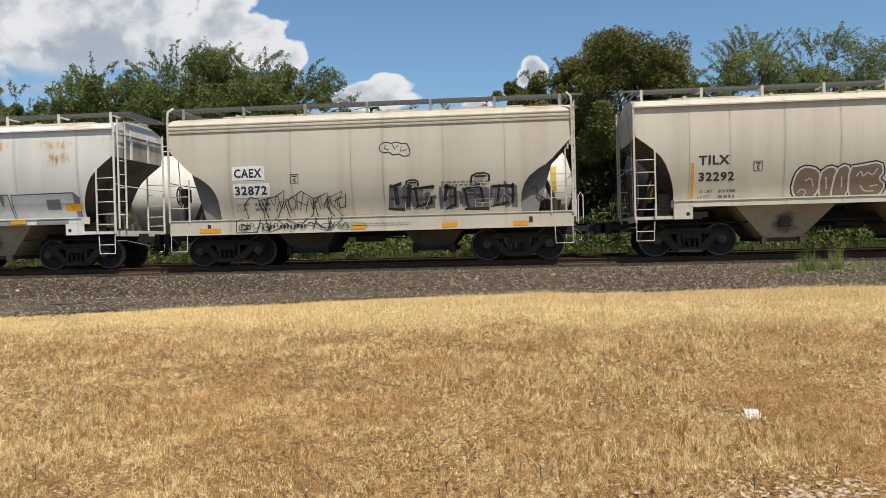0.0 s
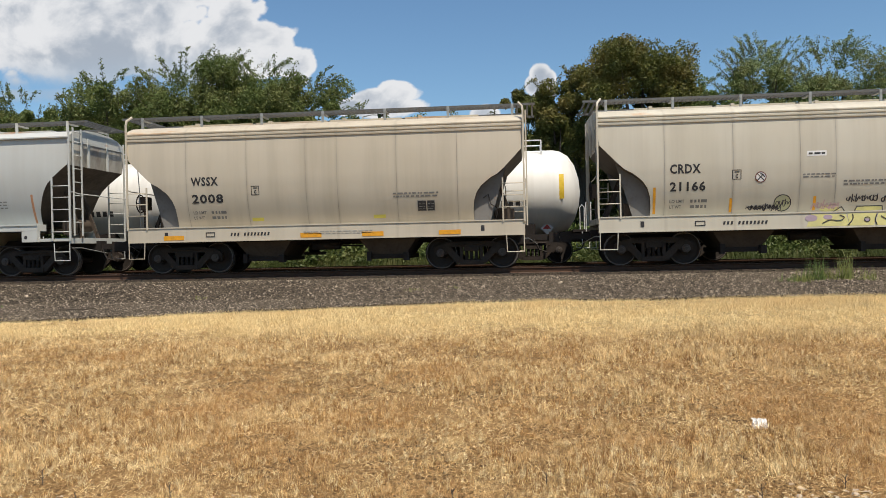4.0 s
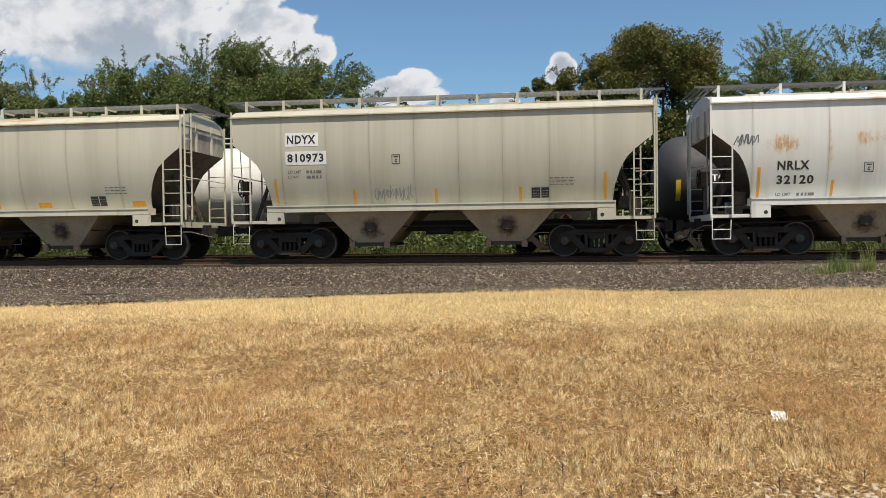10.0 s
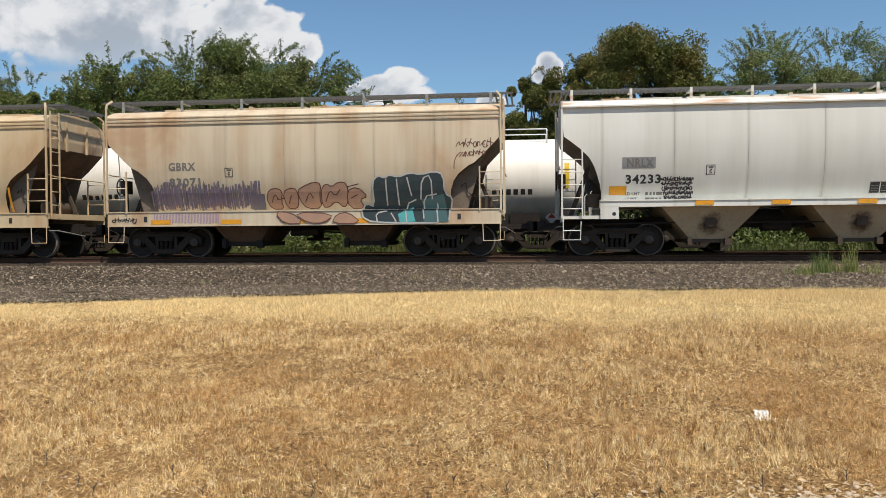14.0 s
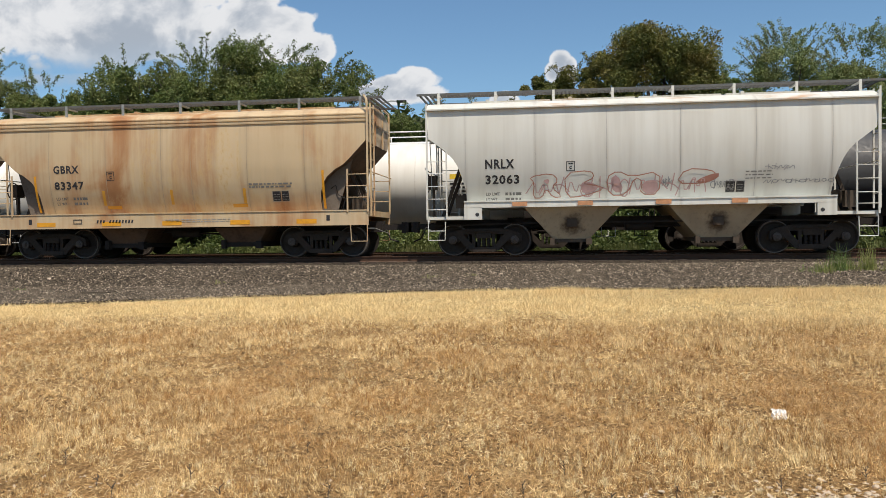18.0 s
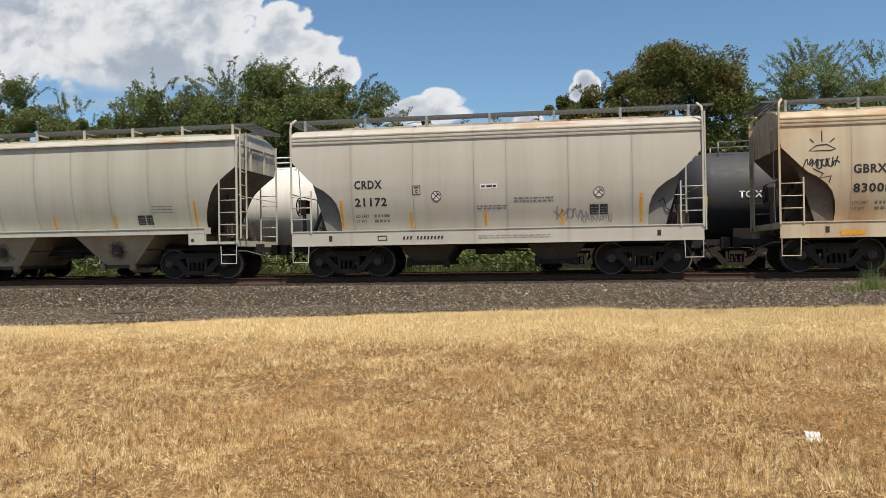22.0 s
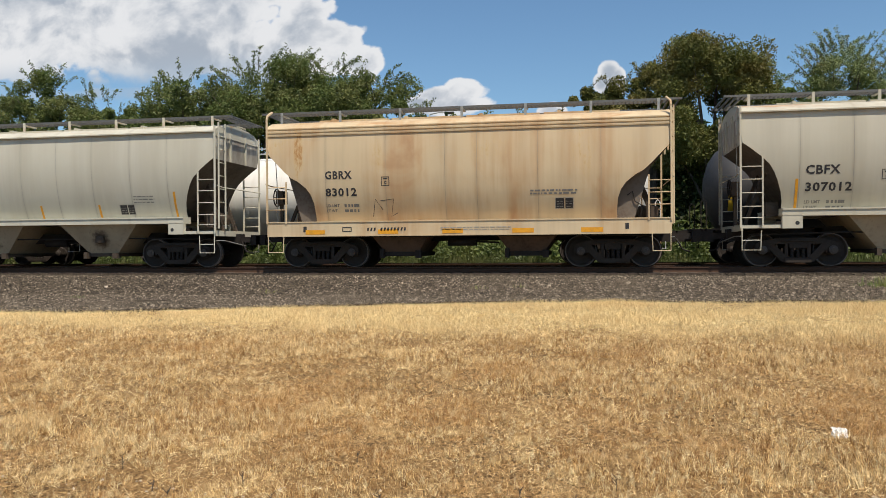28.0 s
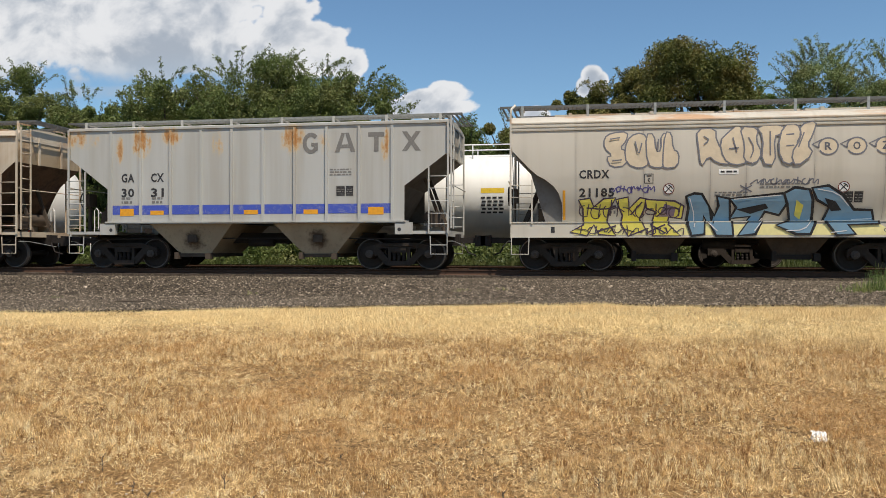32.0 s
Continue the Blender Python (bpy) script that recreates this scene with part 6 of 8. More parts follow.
ob, h = add(-180.385, "flow", "heavily rust-stained brown covered hopper car", P("paint_o", (0.57, 0.45, 0.30), 15.0, wash=0.75, patches=((5.4, 2.7, 1.0, 1.6, 0.40), (7.4, 2.7, 1.1, 1.6, 0.42), (3.2, 3.2, 0.4, 1.2, 0.36), (10.2, 2.9, 0.6, 1.4, 0.34), (6.5, 1.55, 3.2, 0.5, 0.42)), wash_col=(0.43, 0.225, 0.095), grime=0.35, roof=0.6), FLOW_SEAMS, "GBRX", "83347", (1.95, 2.58, 0.24, 2.1), plate=(3.65, 2.35, "C"), panel=(8.75, 1.66))
sill_bars(ob, h, (1.4, 3.5, 5.4, 7.5, 9.5), 0.6)
upright_bars(ob, "flow", h, (1.3, 10.25), 1.42, 2.0)
flat_bars(ob, "flow", h, (3.55, 7.5), 1.5, S_ORANGE, 0.45, 0.1)
for u in (3.45, 5.6, 7.85):
    mark("reflector", ob, "flow", S_ORANGE, [rect(u - h, u - h + 0.09, 1.61, 2.05)])
builder_name(ob, h)
ob, h = add(-193.9, "flow", "tan dusty covered hopper car with large orange and purple graffiti", P("paint_p", (0.57, 0.495, 0.37), 16.0, wash=0.3, wash_col=OCHRE, grime=0.3), FLOW_SEAMS, "GBRX", "83008", (1.85, 2.6, 0.24, 2.1), plate=(3.55, 2.35, "C"), panel=(9.1, 1.75))
sill_bars(ob, h, (1.5, 3.4), 0.6)
ob_p, h_p = ob, h
# 17 to 20
ob, h = add(-207.46, "flow", "grey covered hopper car with white sill and thin tags", P("paint_q", (0.515, 0.495, 0.45), 17.0, grime=0.2, roof=0.8), FLOW_SEAMS, "CRDX", "21172", (1.9, 2.55, 0.25, 2.05), plate=(3.6, 2.35, "C"), panel=(8.6, 1.68))
upright_bars(ob, "flow", h, (1.45, 3.5, 5.65, 7.8, 9.95), 1.42, 1.85)
for u in (4.3, 8.85):
    no_entry(ob, "flow", u - h, 2.3)
builder_sign(ob, h)
builder_name(ob, h)
mark("graffiti", ob, "flow", S_GREY, scrawl(41, 7.6 - h, 8.5 - h, 1.5, 2.0, 5, 0.03) + scrawl(42, 8.4 - h, 9.2 - h, 1.45, 1.8, 7, 0.024), label="thin grey tag")["kind"] = "stuff"
ob, h = add(-220.98, "bay", "greenish beige covered hopper car with orange bars", P("paint_r", (0.505, 0.50, 0.445), 18.0, grime=0.22), MANY_SEAMS, "MBKX", "101632", (1.45, 2.25, 0.24, 1.82), plate=(3.0, 2.05, "C"), panel=(8.75, 1.68), brackets=8, wide=(0.9, 0.95))
upright_bars(ob, "bay", h, (1.3, 3.85, 5.9, 7.95, 10.6), 1.58, 1.98)
ob, h = add(-234.44, "rib", "grey rib-sided covered hopper car with a blue stripe", P("paint_s", (0.42, 0.40, 0.36), 19.0, wash=0.4, wash_col=OCHRE, grime=0.3), RIBS, "", "", panel=None, plate=(3.9, 2.75, "C"), brackets=8)
ob_s, h_s = ob, h
ob, h = add(-248.0, "bay", "greenish beige covered hopper car with orange bars", P("paint_t", (0.50, 0.485, 0.42), 20.0, grime=0.22), MANY_SEAMS, "CBFX", "307012", (1.65, 2.45, 0.24, 2.0), plate=(3.5, 2.28, "C"), panel=(8.9, 1.68), wide=(0.85, 1.15))
upright_bars(ob, "bay", h, (1.4, 4.1, 6.15, 8.1, 10.7), 1.58, 1.98)
# 21 to 25
ob, h = add(-261.6, "flow", "tan covered hopper car with rust wash below the roof", P("paint_u", (0.60, 0.49, 0.335), 21.0, wash=0.5, patches=((1.2, 3.5, 0.14, 0.9, 0.7), (0.6, 3.6, 0.4, 0.4, 0.4), (3.6, 3.2, 0.3, 0.8, 0.35), (6.9, 3.4, 0.8, 0.5, 0.35), (9.5, 3.2, 0.4, 0.9, 0.4)), wash_col=OCHRE, grime=0.3), FLOW_SEAMS, "GBRX", "83012", (1.8, 2.6, 0.24, 2.1), plate=(3.5, 2.38, "C"), panel=(8.5, 1.66))
sill_bars(ob, h, (1.2, 3.4, 5.3, 7.3, 9.2), 0.6)
builder_name(ob, h, 3.05)
mark("graffiti", ob, "flow", S_BLACK, ribbon([(3.2 - h, 1.5), (3.3 - h, 2.0), (3.5 - h, 1.7)], 0.02) + ribbon([(3.45 - h, 1.95), (3.85 - h, 2.0), (3.75 - h, 1.5), (3.95 - h, 1.6)], 0.02), label="thin black line drawing")
ob, h = add(-275.1, "bay", "greenish beige covered hopper car with orange bars", P("paint_v", (0.55, 0.545, 0.485), 22.0, grime=0.2), MANY_SEAMS, "MBKX", "101898", (1.45, 2.4, 0.25, 1.95), plate=(3.1, 2.15, "C"), panel=(8.75, 1.68), wide=(0.9, 1.05))
upright_bars(ob, "bay", h, (1.35, 4.0, 5.95, 8.0, 10.6), 1.58, 1.98)
mark("marking_panel", ob, "bay", spray("patch_white", (0.60, 0.60, 0.58)), [rect(1.38 - h, 2.6 - h, 1.85, 2.72)], lift=0.003, label="paler repainted patch behind the lettering")
ob, h = add(-288.63, "flow", "grey covered hopper car covered in yellow and blue graffiti", P("paint_w", (0.51, 0.488, 0.445), 23.0, grime=0.22, roof=0.8), FLOW_SEAMS, "CRDX", "21185", (1.9, 2.55, 0.24, 2.05), plate=(3.65, 2.4, "C"), panel=(8.75, 1.85))
upright_bars(ob, "flow", h, (1.45, 3.5, 5.65, 7.8, 10.0), 1.42, 1.85)
for u in (4.3, 8.75):
    no_entry(ob, "flow", u - h, 2.25)
builder_sign(ob, h, 5.6, 2.62)
ob_w, h_w = ob, h
ob, h = add(-302.13, "rib", "grey rib-sided covered hopper car with rust and a blue stripe", P("paint_x", (0.425, 0.43, 0.42), 24.0, patches=((0.5, 3.95, 0.6, 0.3, 0.7), (1.8, 3.6, 0.14, 0.4, 0.7), (2.5, 3.8, 0.3, 0.45, 1.0), (3.5, 4.0, 0.35, 0.25, 0.8), (5.0, 3.75, 0.25, 0.35, 0.5), (7.3, 3.85, 0.4, 0.4, 0.75), (8.2, 3.7, 0.3, 0.3, 0.5), (10.1, 3.7, 0.13, 0.6, 0.8)), grime=0.35), RIBS, "", "", panel=None, plate=None, brackets=8)
ob_x, h_x = ob, h
ob, h = add(-315.86, "bay", "dusty beige covered hopper car", P("paint_y", (0.55, 0.49, 0.41), 25.0, wash=0.4, wash_col=(0.30, 0.17, 0.09), grime=0.4), BAY_SEAMS, "", "", plate=None)

# blue stripe and split lettering of the rib-sided cars
for ob, h, lines, z in ((ob_s, h_s, (("GA", "CX"), ("34", "94")), 2.75), (ob_x, h_x, (("GA", "CX"), ("30", "31")), 2.62)):
    for k in range(9):
        a, b = RIBS[k] - h + 0.045, RIBS[k + 1] - h - 0.045
        mark("blue_stripe", ob, "rib", M_BLUE, [rect(a, b, 1.64, 1.92)], lift=0.005)
    for j, (lo, hi) in enumerate(lines):
        zz = z - 0.45 * j
        stencil(ob, "rib", lo, 1.75 - h, zz, 0.42, 0.27, M_BLACK, 0.012)
        stencil(ob, "rib", hi, 2.72 - h, zz, 0.42, 0.27, M_BLACK, 0.012)
    flat_bars(ob, "rib", h, (1.7, 9.5), 1.60, w=0.46, t=0.22)
    flat_bars(ob, "rib", h, (2.7, 5.7, 7.55), 1.63, w=0.44, t=0.13)
    mark("load_limit_print", ob, "rib", M_FADE, fine_print(5, 1.75 - h, 2.1 - h, 2.1, 2, 0.12, 0.07) + fine_print(6, 2.75 - h, 3.1 - h, 2.1, 2, 0.12, 0.07) + fine_print(9, 8.35 - h, 9.0 - h, 2.9, 3))
    sign_boxes(ob, "rib", 8.55 - h, 2.15, 0.5, 0.28)
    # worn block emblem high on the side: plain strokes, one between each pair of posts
    tone = M_BLACK if ob == ob_s else M_FADE
    z0, z1 = 3.42, 3.98
    zc, xc = (z0 + z1) / 2, 10.775
    emblem = [(0.006, ribbon(arc(7.78 - h, zc, 0.2, 0.25, 40, 318, 12), 0.12)),
              (0.010, [rect(7.87 - h, 7.99 - h, z0 + 0.06, zc + 0.01), rect(7.79 - h, 7.87 - h, zc - 0.09, zc + 0.01)]),
              (0.006, [[(8.5 - h, z0), (8.64 - h, z0), (8.81 - h, z1), (8.7 - h, z1)], [(8.98 - h, z0), (9.12 - h, z0), (8.92 - h, z1), (8.81 - h, z1)], [(8.68 - h, z0 + 0.12), (8.94 - h, z0 + 0.12), (8.91 - h, z0 + 0.22), (8.71 - h, z0 + 0.22)]]),
              (0.006, [rect(9.5 - h, 9.98 - h, z1 - 0.13, z1), rect(9.67 - h, 9.81 - h, z0, z1 - 0.13)]),
              (0.006, [[(10.5 - h, z0), (10.65 - h, z0), (xc - h, zc - 0.1), (10.9 - h, z0), (11.05 - h, z0), (xc + 0.075 - h, zc), (11.05 - h, z1), (10.9 - h, z1), (xc - h, zc + 0.1), (10.65 - h, z1), (10.5 - h, z1), (xc - 0.075 - h, zc)]])]
    for up, shapes in emblem:
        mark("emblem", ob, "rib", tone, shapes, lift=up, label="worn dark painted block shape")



# ---- larger graffiti: letter shapes as (metres along the car, height above the rail) ----
PIECE_P = [
    [(3.96, 2.17), (4.16, 2.23), (4.73, 1.77), (5.41, 1.8), (5.28, 1.45), (5.02, 1.41), (5.05, 1.21), (4.79, 1.17), (5.2, 0.99), (4.47, 1.03), (4.11, 1.43), (4.24, 1.67), (4.02, 1.85)],
    [(5.38, 2.21), (5.7, 2.23), (5.67, 1.9), (5.93, 2.17), (6.24, 2.25), (6.14, 1.85), (6.5, 1.8), (6.5, 1.45), (6.09, 1.35), (5.81, 1.23), (5.57, 1.03), (5.41, 1.35)],
    [(6.22, 2.21), (6.5, 2.17), (6.65, 2.04), (7.3, 1.91), (7.15, 1.62), (6.83, 1.45), (6.95, 1.22), (6.66, 1.0), (6.09, 1.03), (6.5, 1.35), (6.44, 1.71)],
]
PIECE_P_MORE = [
    [(6.95, 2.14), (7.31, 1.88), (7.8, 2.25), (7.96, 2.17), (7.64, 1.71), (7.96, 1.76), (7.88, 1.43), (7.39, 1.45), (7.72, 1.22), (7.15, 1.07), (6.74, 1.02), (7.19, 1.43), (7.07, 1.71)],
    [(7.88, 2.17), (8.53, 2.21), (8.94, 2.01), (8.61, 1.76), (9.18, 1.62), (8.78, 1.45), (9.35, 1.35), (9.92, 1.06), (9.18, 1.04), (8.61, 1.25), (8.29, 1.07), (8.05, 1.45), (8.11, 1.8)],
]
PIECE_P_SHADE = [
    [(4.47, 1.19), (4.96, 1.08), (5.2, 0.99), (4.55, 1.02)],
    [(6.5, 1.25), (6.95, 1.28), (7.19, 1.07), (6.66, 1.0)],
    [(7.31, 1.28), (8.05, 1.32), (8.33, 1.06), (7.72, 1.19), (7.15, 1.07)],
    [(8.61, 1.22), (9.18, 1.04), (8.53, 1.02)],
]
PIECE_P_GLOW = [
    [(4.11, 1.28), (4.39, 1.25), (4.47, 1.02), (4.19, 1.12)],
    [(6.09, 1.14), (6.5, 1.18), (6.57, 0.99), (6.13, 0.99)],
    [(7.23, 1.07), (7.72, 1.21), (8.05, 1.02), (7.19, 0.99)],
    [(9.18, 1.41), (9.75, 1.28), (10.16, 1.25), (9.83, 1.15)],
]
BLUE_W = [
    [(4.76, 2.04), (4.97, 2.12), (5.17, 2.1), (5.52, 1.52), (5.61, 1.78), (5.56, 2.04), (5.89, 1.97), (5.96, 0.97), (5.52, 0.97), (5.24, 1.52), (5.22, 1.01), (4.89, 0.97), (4.78, 1.28), (4.83, 1.73)],
    [(5.89, 1.97), (7.27, 2.1), (7.41, 1.92), (7.18, 1.52), (6.81, 1.62), (6.53, 1.01), (6.07, 0.97), (6.44, 1.49), (5.93, 1.44), (6.07, 1.73)],
    [(7.27, 2.1), (7.54, 2.25), (7.91, 2.19), (8.0, 1.92), (8.02, 1.28), (7.91, 1.01), (7.54, 1.01), (7.04, 1.25), (7.45, 1.4), (7.36, 1.83)],
]
BLUE_W_MORE = [
    [(7.96, 2.23), (8.37, 2.29), (8.74, 2.04), (9.04, 1.66), (9.48, 1.64), (9.59, 1.28), (8.83, 1.25), (9.02, 1.01), (8.56, 0.97), (8.28, 1.35), (8.42, 1.73), (8.1, 1.92)],
]
BLUE_W_GAPS = [
    [(6.07, 1.68), (6.81, 1.83), (6.9, 1.71), (6.44, 1.56)],
    [(7.59, 1.92), (7.77, 1.78), (7.71, 1.4), (7.56, 1.52)],
    [(8.28, 1.97), (8.56, 1.88), (8.74, 1.64), (8.47, 1.62)],
    [(5.33, 1.83), (5.5, 1.52), (5.45, 1.28)],
]
YELLOW_W = [
    [(1.88, 1.97), (2.2, 2.02), (2.3, 1.78), (2.57, 2.0), (2.89, 2.02), (2.71, 1.68), (2.66, 1.35), (2.89, 0.97), (2.43, 1.01), (2.3, 1.28), (2.11, 0.97), (1.65, 1.08), (2.02, 1.28), (2.0, 1.73)],
    [(2.89, 1.97), (3.22, 2.04), (3.26, 1.73), (3.54, 2.02), (3.77, 1.97), (3.54, 1.44), (3.68, 1.15), (3.22, 0.96), (3.03, 1.28), (3.08, 1.54)],
    [(3.68, 1.97), (4.46, 1.92), (4.71, 1.78), (4.67, 1.44), (4.32, 1.49), (4.28, 1.28), (4.6, 0.97), (3.86, 0.97), (3.86, 1.28), (3.95, 1.64), (3.72, 1.73)],
]
SOUL_W = [
    [(2.57, 3.66), (2.76, 3.8), (3.22, 3.83), (3.17, 3.56), (2.99, 3.37), (3.22, 3.27), (3.17, 2.89), (2.76, 2.84), (2.62, 3.13), (2.8, 3.17), (2.57, 3.37)],
    [(3.26, 3.7), (3.59, 3.8), (3.77, 3.56), (3.79, 2.93), (3.54, 2.79), (3.17, 2.93), (3.12, 3.37)],
    [(3.68, 3.75), (3.91, 3.75), (3.95, 3.27), (4.09, 3.27), (4.09, 3.75), (4.34, 3.75), (4.34, 2.93), (4.0, 2.79), (3.72, 2.91)],
    [(4.19, 3.8), (4.37, 3.77), (4.4, 3.32), (4.56, 3.22), (4.54, 2.84), (4.18, 2.79), (4.12, 2.93)],
]
SOUL_W_MORE = [
    [(5.01, 3.85), (5.52, 3.87), (5.52, 3.51), (5.84, 3.03), (5.89, 2.87), (5.52, 2.93), (5.33, 3.13), (5.13, 2.79), (5.06, 3.37)],
    [(5.84, 3.75), (6.12, 3.99), (6.26, 3.56), (6.35, 2.93), (5.98, 2.84), (5.7, 3.03), (5.61, 3.51)],
    [(6.12, 3.9), (6.62, 3.85), (6.53, 3.51), (6.7, 3.17), (6.53, 2.87), (6.21, 2.98), (6.26, 3.37)],
    [(6.53, 3.9), (7.27, 3.92), (7.18, 3.66), (6.99, 3.61), (7.04, 2.84), (6.67, 2.89), (6.73, 3.61)],
    [(7.22, 3.9), (7.59, 3.94), (7.68, 3.66), (7.54, 3.37), (7.68, 3.03), (7.27, 2.81), (7.08, 3.27)],
]
SOUL_W_MORE_MORE = [
    [(7.64, 3.9), (8.08, 4.02), (7.96, 3.61), (7.82, 3.37), (7.99, 3.13), (7.54, 2.77), (7.41, 3.13), (7.68, 3.56)],
]
LINES_B = [
    [(2.18, 1.77), (2.37, 1.99), (2.6, 1.95), (2.75, 1.47), (2.6, 0.97), (1.99, 0.97), (1.99, 1.3), (2.26, 1.39)],
    [(2.71, 1.9), (3.13, 1.99), (3.4, 2.16), (3.36, 1.82), (3.13, 1.39), (3.44, 1.14), (2.98, 0.97), (2.83, 1.47)],
    [(3.4, 1.82), (3.9, 2.12), (4.24, 1.9), (4.2, 1.47), (3.9, 1.14), (3.51, 1.3)],
    [(4.24, 1.9), (4.51, 1.99), (4.66, 2.06), (4.62, 1.64), (4.81, 1.39), (4.66, 0.97), (4.35, 1.22)],
    [(4.66, 1.9), (5.08, 2.08), (5.04, 1.9), (4.74, 1.77), (5.12, 1.3), (4.74, 0.97)],
]
BLOCK_C = [
    [(1.34, 2.22), (2.86, 2.25), (3.0, 2.12), (3.02, 1.53), (1.38, 1.53)],
    [(3.18, 2.27), (5.24, 2.3), (5.38, 2.16), (5.36, 1.53), (3.2, 1.53)],
    [(5.62, 2.28), (7.34, 2.28), (7.42, 2.16), (7.44, 1.53), (5.64, 1.53)],
    [(7.46, 2.27), (8.64, 2.28), (8.72, 1.53), (7.48, 1.53)],
    [(8.74, 2.27), (10.68, 2.29), (10.86, 2.14), (10.84, 1.53), (8.78, 1.53)],
]
NOTCH_C = [
    [(2.86, 2.24), (3.0, 2.11), (3.02, 1.54), (2.88, 1.54)],
    [(4.46, 2.27), (4.68, 2.27), (4.46, 2.06)],
    [(4.76, 1.88), (4.92, 2.02), (5.24, 2.02), (5.24, 1.98), (4.96, 1.97), (4.84, 1.87), (4.96, 1.78), (5.24, 1.77), (5.24, 1.73), (4.92, 1.73)],
    [(4.46, 1.72), (4.46, 1.55), (4.64, 1.55)],
    [(5.24, 2.29), (5.38, 2.15), (5.36, 1.54), (5.25, 1.54)],
    [(6.37, 2.26), (6.71, 2.26), (6.70, 1.87), (6.39, 1.87)],
    [(7.34, 2.27), (7.42, 2.15), (7.44, 1.54), (7.35, 1.54)],
    [(7.98, 1.55), (8.22, 1.55), (7.99, 1.98)],
    [(8.28, 2.26), (8.50, 2.26), (8.49, 1.90)],
    [(9.83, 2.10), (10.26, 2.11), (10.26, 1.80), (9.83, 1.80)],
    [(10.68, 2.28), (10.86, 2.13), (10.84, 1.54), (10.70, 1.54)],
]
NOTCH_C_MORE = [
    [(5.1, 1.94), (5.58, 1.95), (5.58, 1.85), (5.24, 1.84), (5.24, 1.74), (5.58, 1.73), (5.58, 1.64), (5.1, 1.74)],
]
BLOCK_G = [
    [(2.29, 1.88), (3.23, 1.96), (3.33, 1.73), (3.27, 1.35), (3.2, 0.97), (2.29, 0.96)],
    [(3.37, 1.73), (3.37, 1.98), (3.98, 1.98), (4.01, 1.73), (3.81, 1.64), (3.78, 0.97), (3.56, 0.97), (3.54, 1.64)],
    [(4.01, 1.96), (4.75, 2.0), (4.78, 1.45), (4.75, 0.96), (4.43, 0.97), (4.36, 1.45), (4.31, 0.97), (4.04, 0.97)],
    [(4.8, 1.96), (5.62, 2.04), (5.62, 1.73), (5.42, 1.64), (5.67, 1.35), (5.62, 0.97), (4.85, 0.96)],
    [(5.65, 2.0), (6.39, 2.05), (6.42, 1.54), (6.4, 0.97), (5.67, 0.96)],
    [(6.44, 2.02), (7.36, 2.05), (7.64, 2.02), (7.65, 0.97), (6.46, 0.97)],
]
CYAN_G = [
    [(2.7, 1.64), (2.92, 1.65), (2.92, 1.3), (2.71, 1.3)],
    [(3.59, 1.73), (3.74, 1.73), (3.74, 1.4), (3.6, 1.4)],
    [(4.36, 1.73), (4.51, 1.74), (4.51, 1.49), (4.37, 1.49)],
    [(5.14, 1.7), (5.28, 1.7), (5.28, 1.49), (5.14, 1.49)],
    [(5.86, 1.76), (6.0, 1.76), (6.0, 1.59), (5.86, 1.59)],
    [(6.29, 2.02), (6.4, 2.04), (6.4, 1.64), (6.3, 1.62)],
    [(6.73, 1.76), (6.97, 1.77), (6.97, 1.64), (6.74, 1.64)],
    [(7.36, 1.97), (7.6, 2.0), (7.58, 1.64), (7.37, 1.62)],
    [(7.4, 1.33), (7.64, 1.33), (7.64, 0.99), (7.41, 0.99)],
    [(4.6, 1.3), (4.85, 1.33), (4.7, 0.99), (4.6, 0.99)],
]
RED_L = [
    [(4.79, 1.74), (4.89, 1.96), (5.11, 2.02), (5.29, 1.92), (5.23, 1.64), (5.29, 1.41), (4.91, 1.41)],
    [(5.29, 1.89), (5.53, 2.02), (5.73, 1.96), (5.76, 1.64), (5.68, 1.41), (5.39, 1.43)],
    [(5.73, 1.94), (5.98, 2.08), (6.23, 2.17), (6.45, 2.13), (6.38, 1.74), (6.43, 1.43), (5.98, 1.41), (5.8, 1.64)],
    [(6.43, 1.94), (6.59, 2.13), (6.77, 2.02), (6.95, 2.17), (7.22, 2.13), (7.23, 1.64), (7.09, 1.41), (6.85, 1.64), (6.65, 1.45), (6.45, 1.45)],
    [(7.19, 1.92), (7.51, 2.02), (7.81, 1.74), (7.54, 1.66), (7.71, 1.41), (7.22, 1.41)],
    [(5.09, 1.32), (5.58, 1.32), (5.98, 0.99), (5.39, 0.97)],
]
RED_L_MORE = [
    [(5.63, 1.31), (6.87, 1.26), (6.57, 0.99), (6.08, 0.99)],
    [(6.92, 1.24), (7.27, 1.3), (7.66, 0.97), (6.77, 0.97)],
]
DARK_L = [
    [(7.98, 1.43), (7.94, 2.15), (8.11, 2.33), (8.31, 2.25), (8.45, 2.35), (8.7, 2.27), (9.05, 2.4), (9.35, 2.33), (9.74, 2.43), (9.99, 2.33), (10.02, 1.79), (10.24, 1.69), (10.19, 1.38), (10.14, 0.97), (8.45, 0.97), (7.71, 1.05), (7.64, 1.43), (7.76, 1.55)],
]
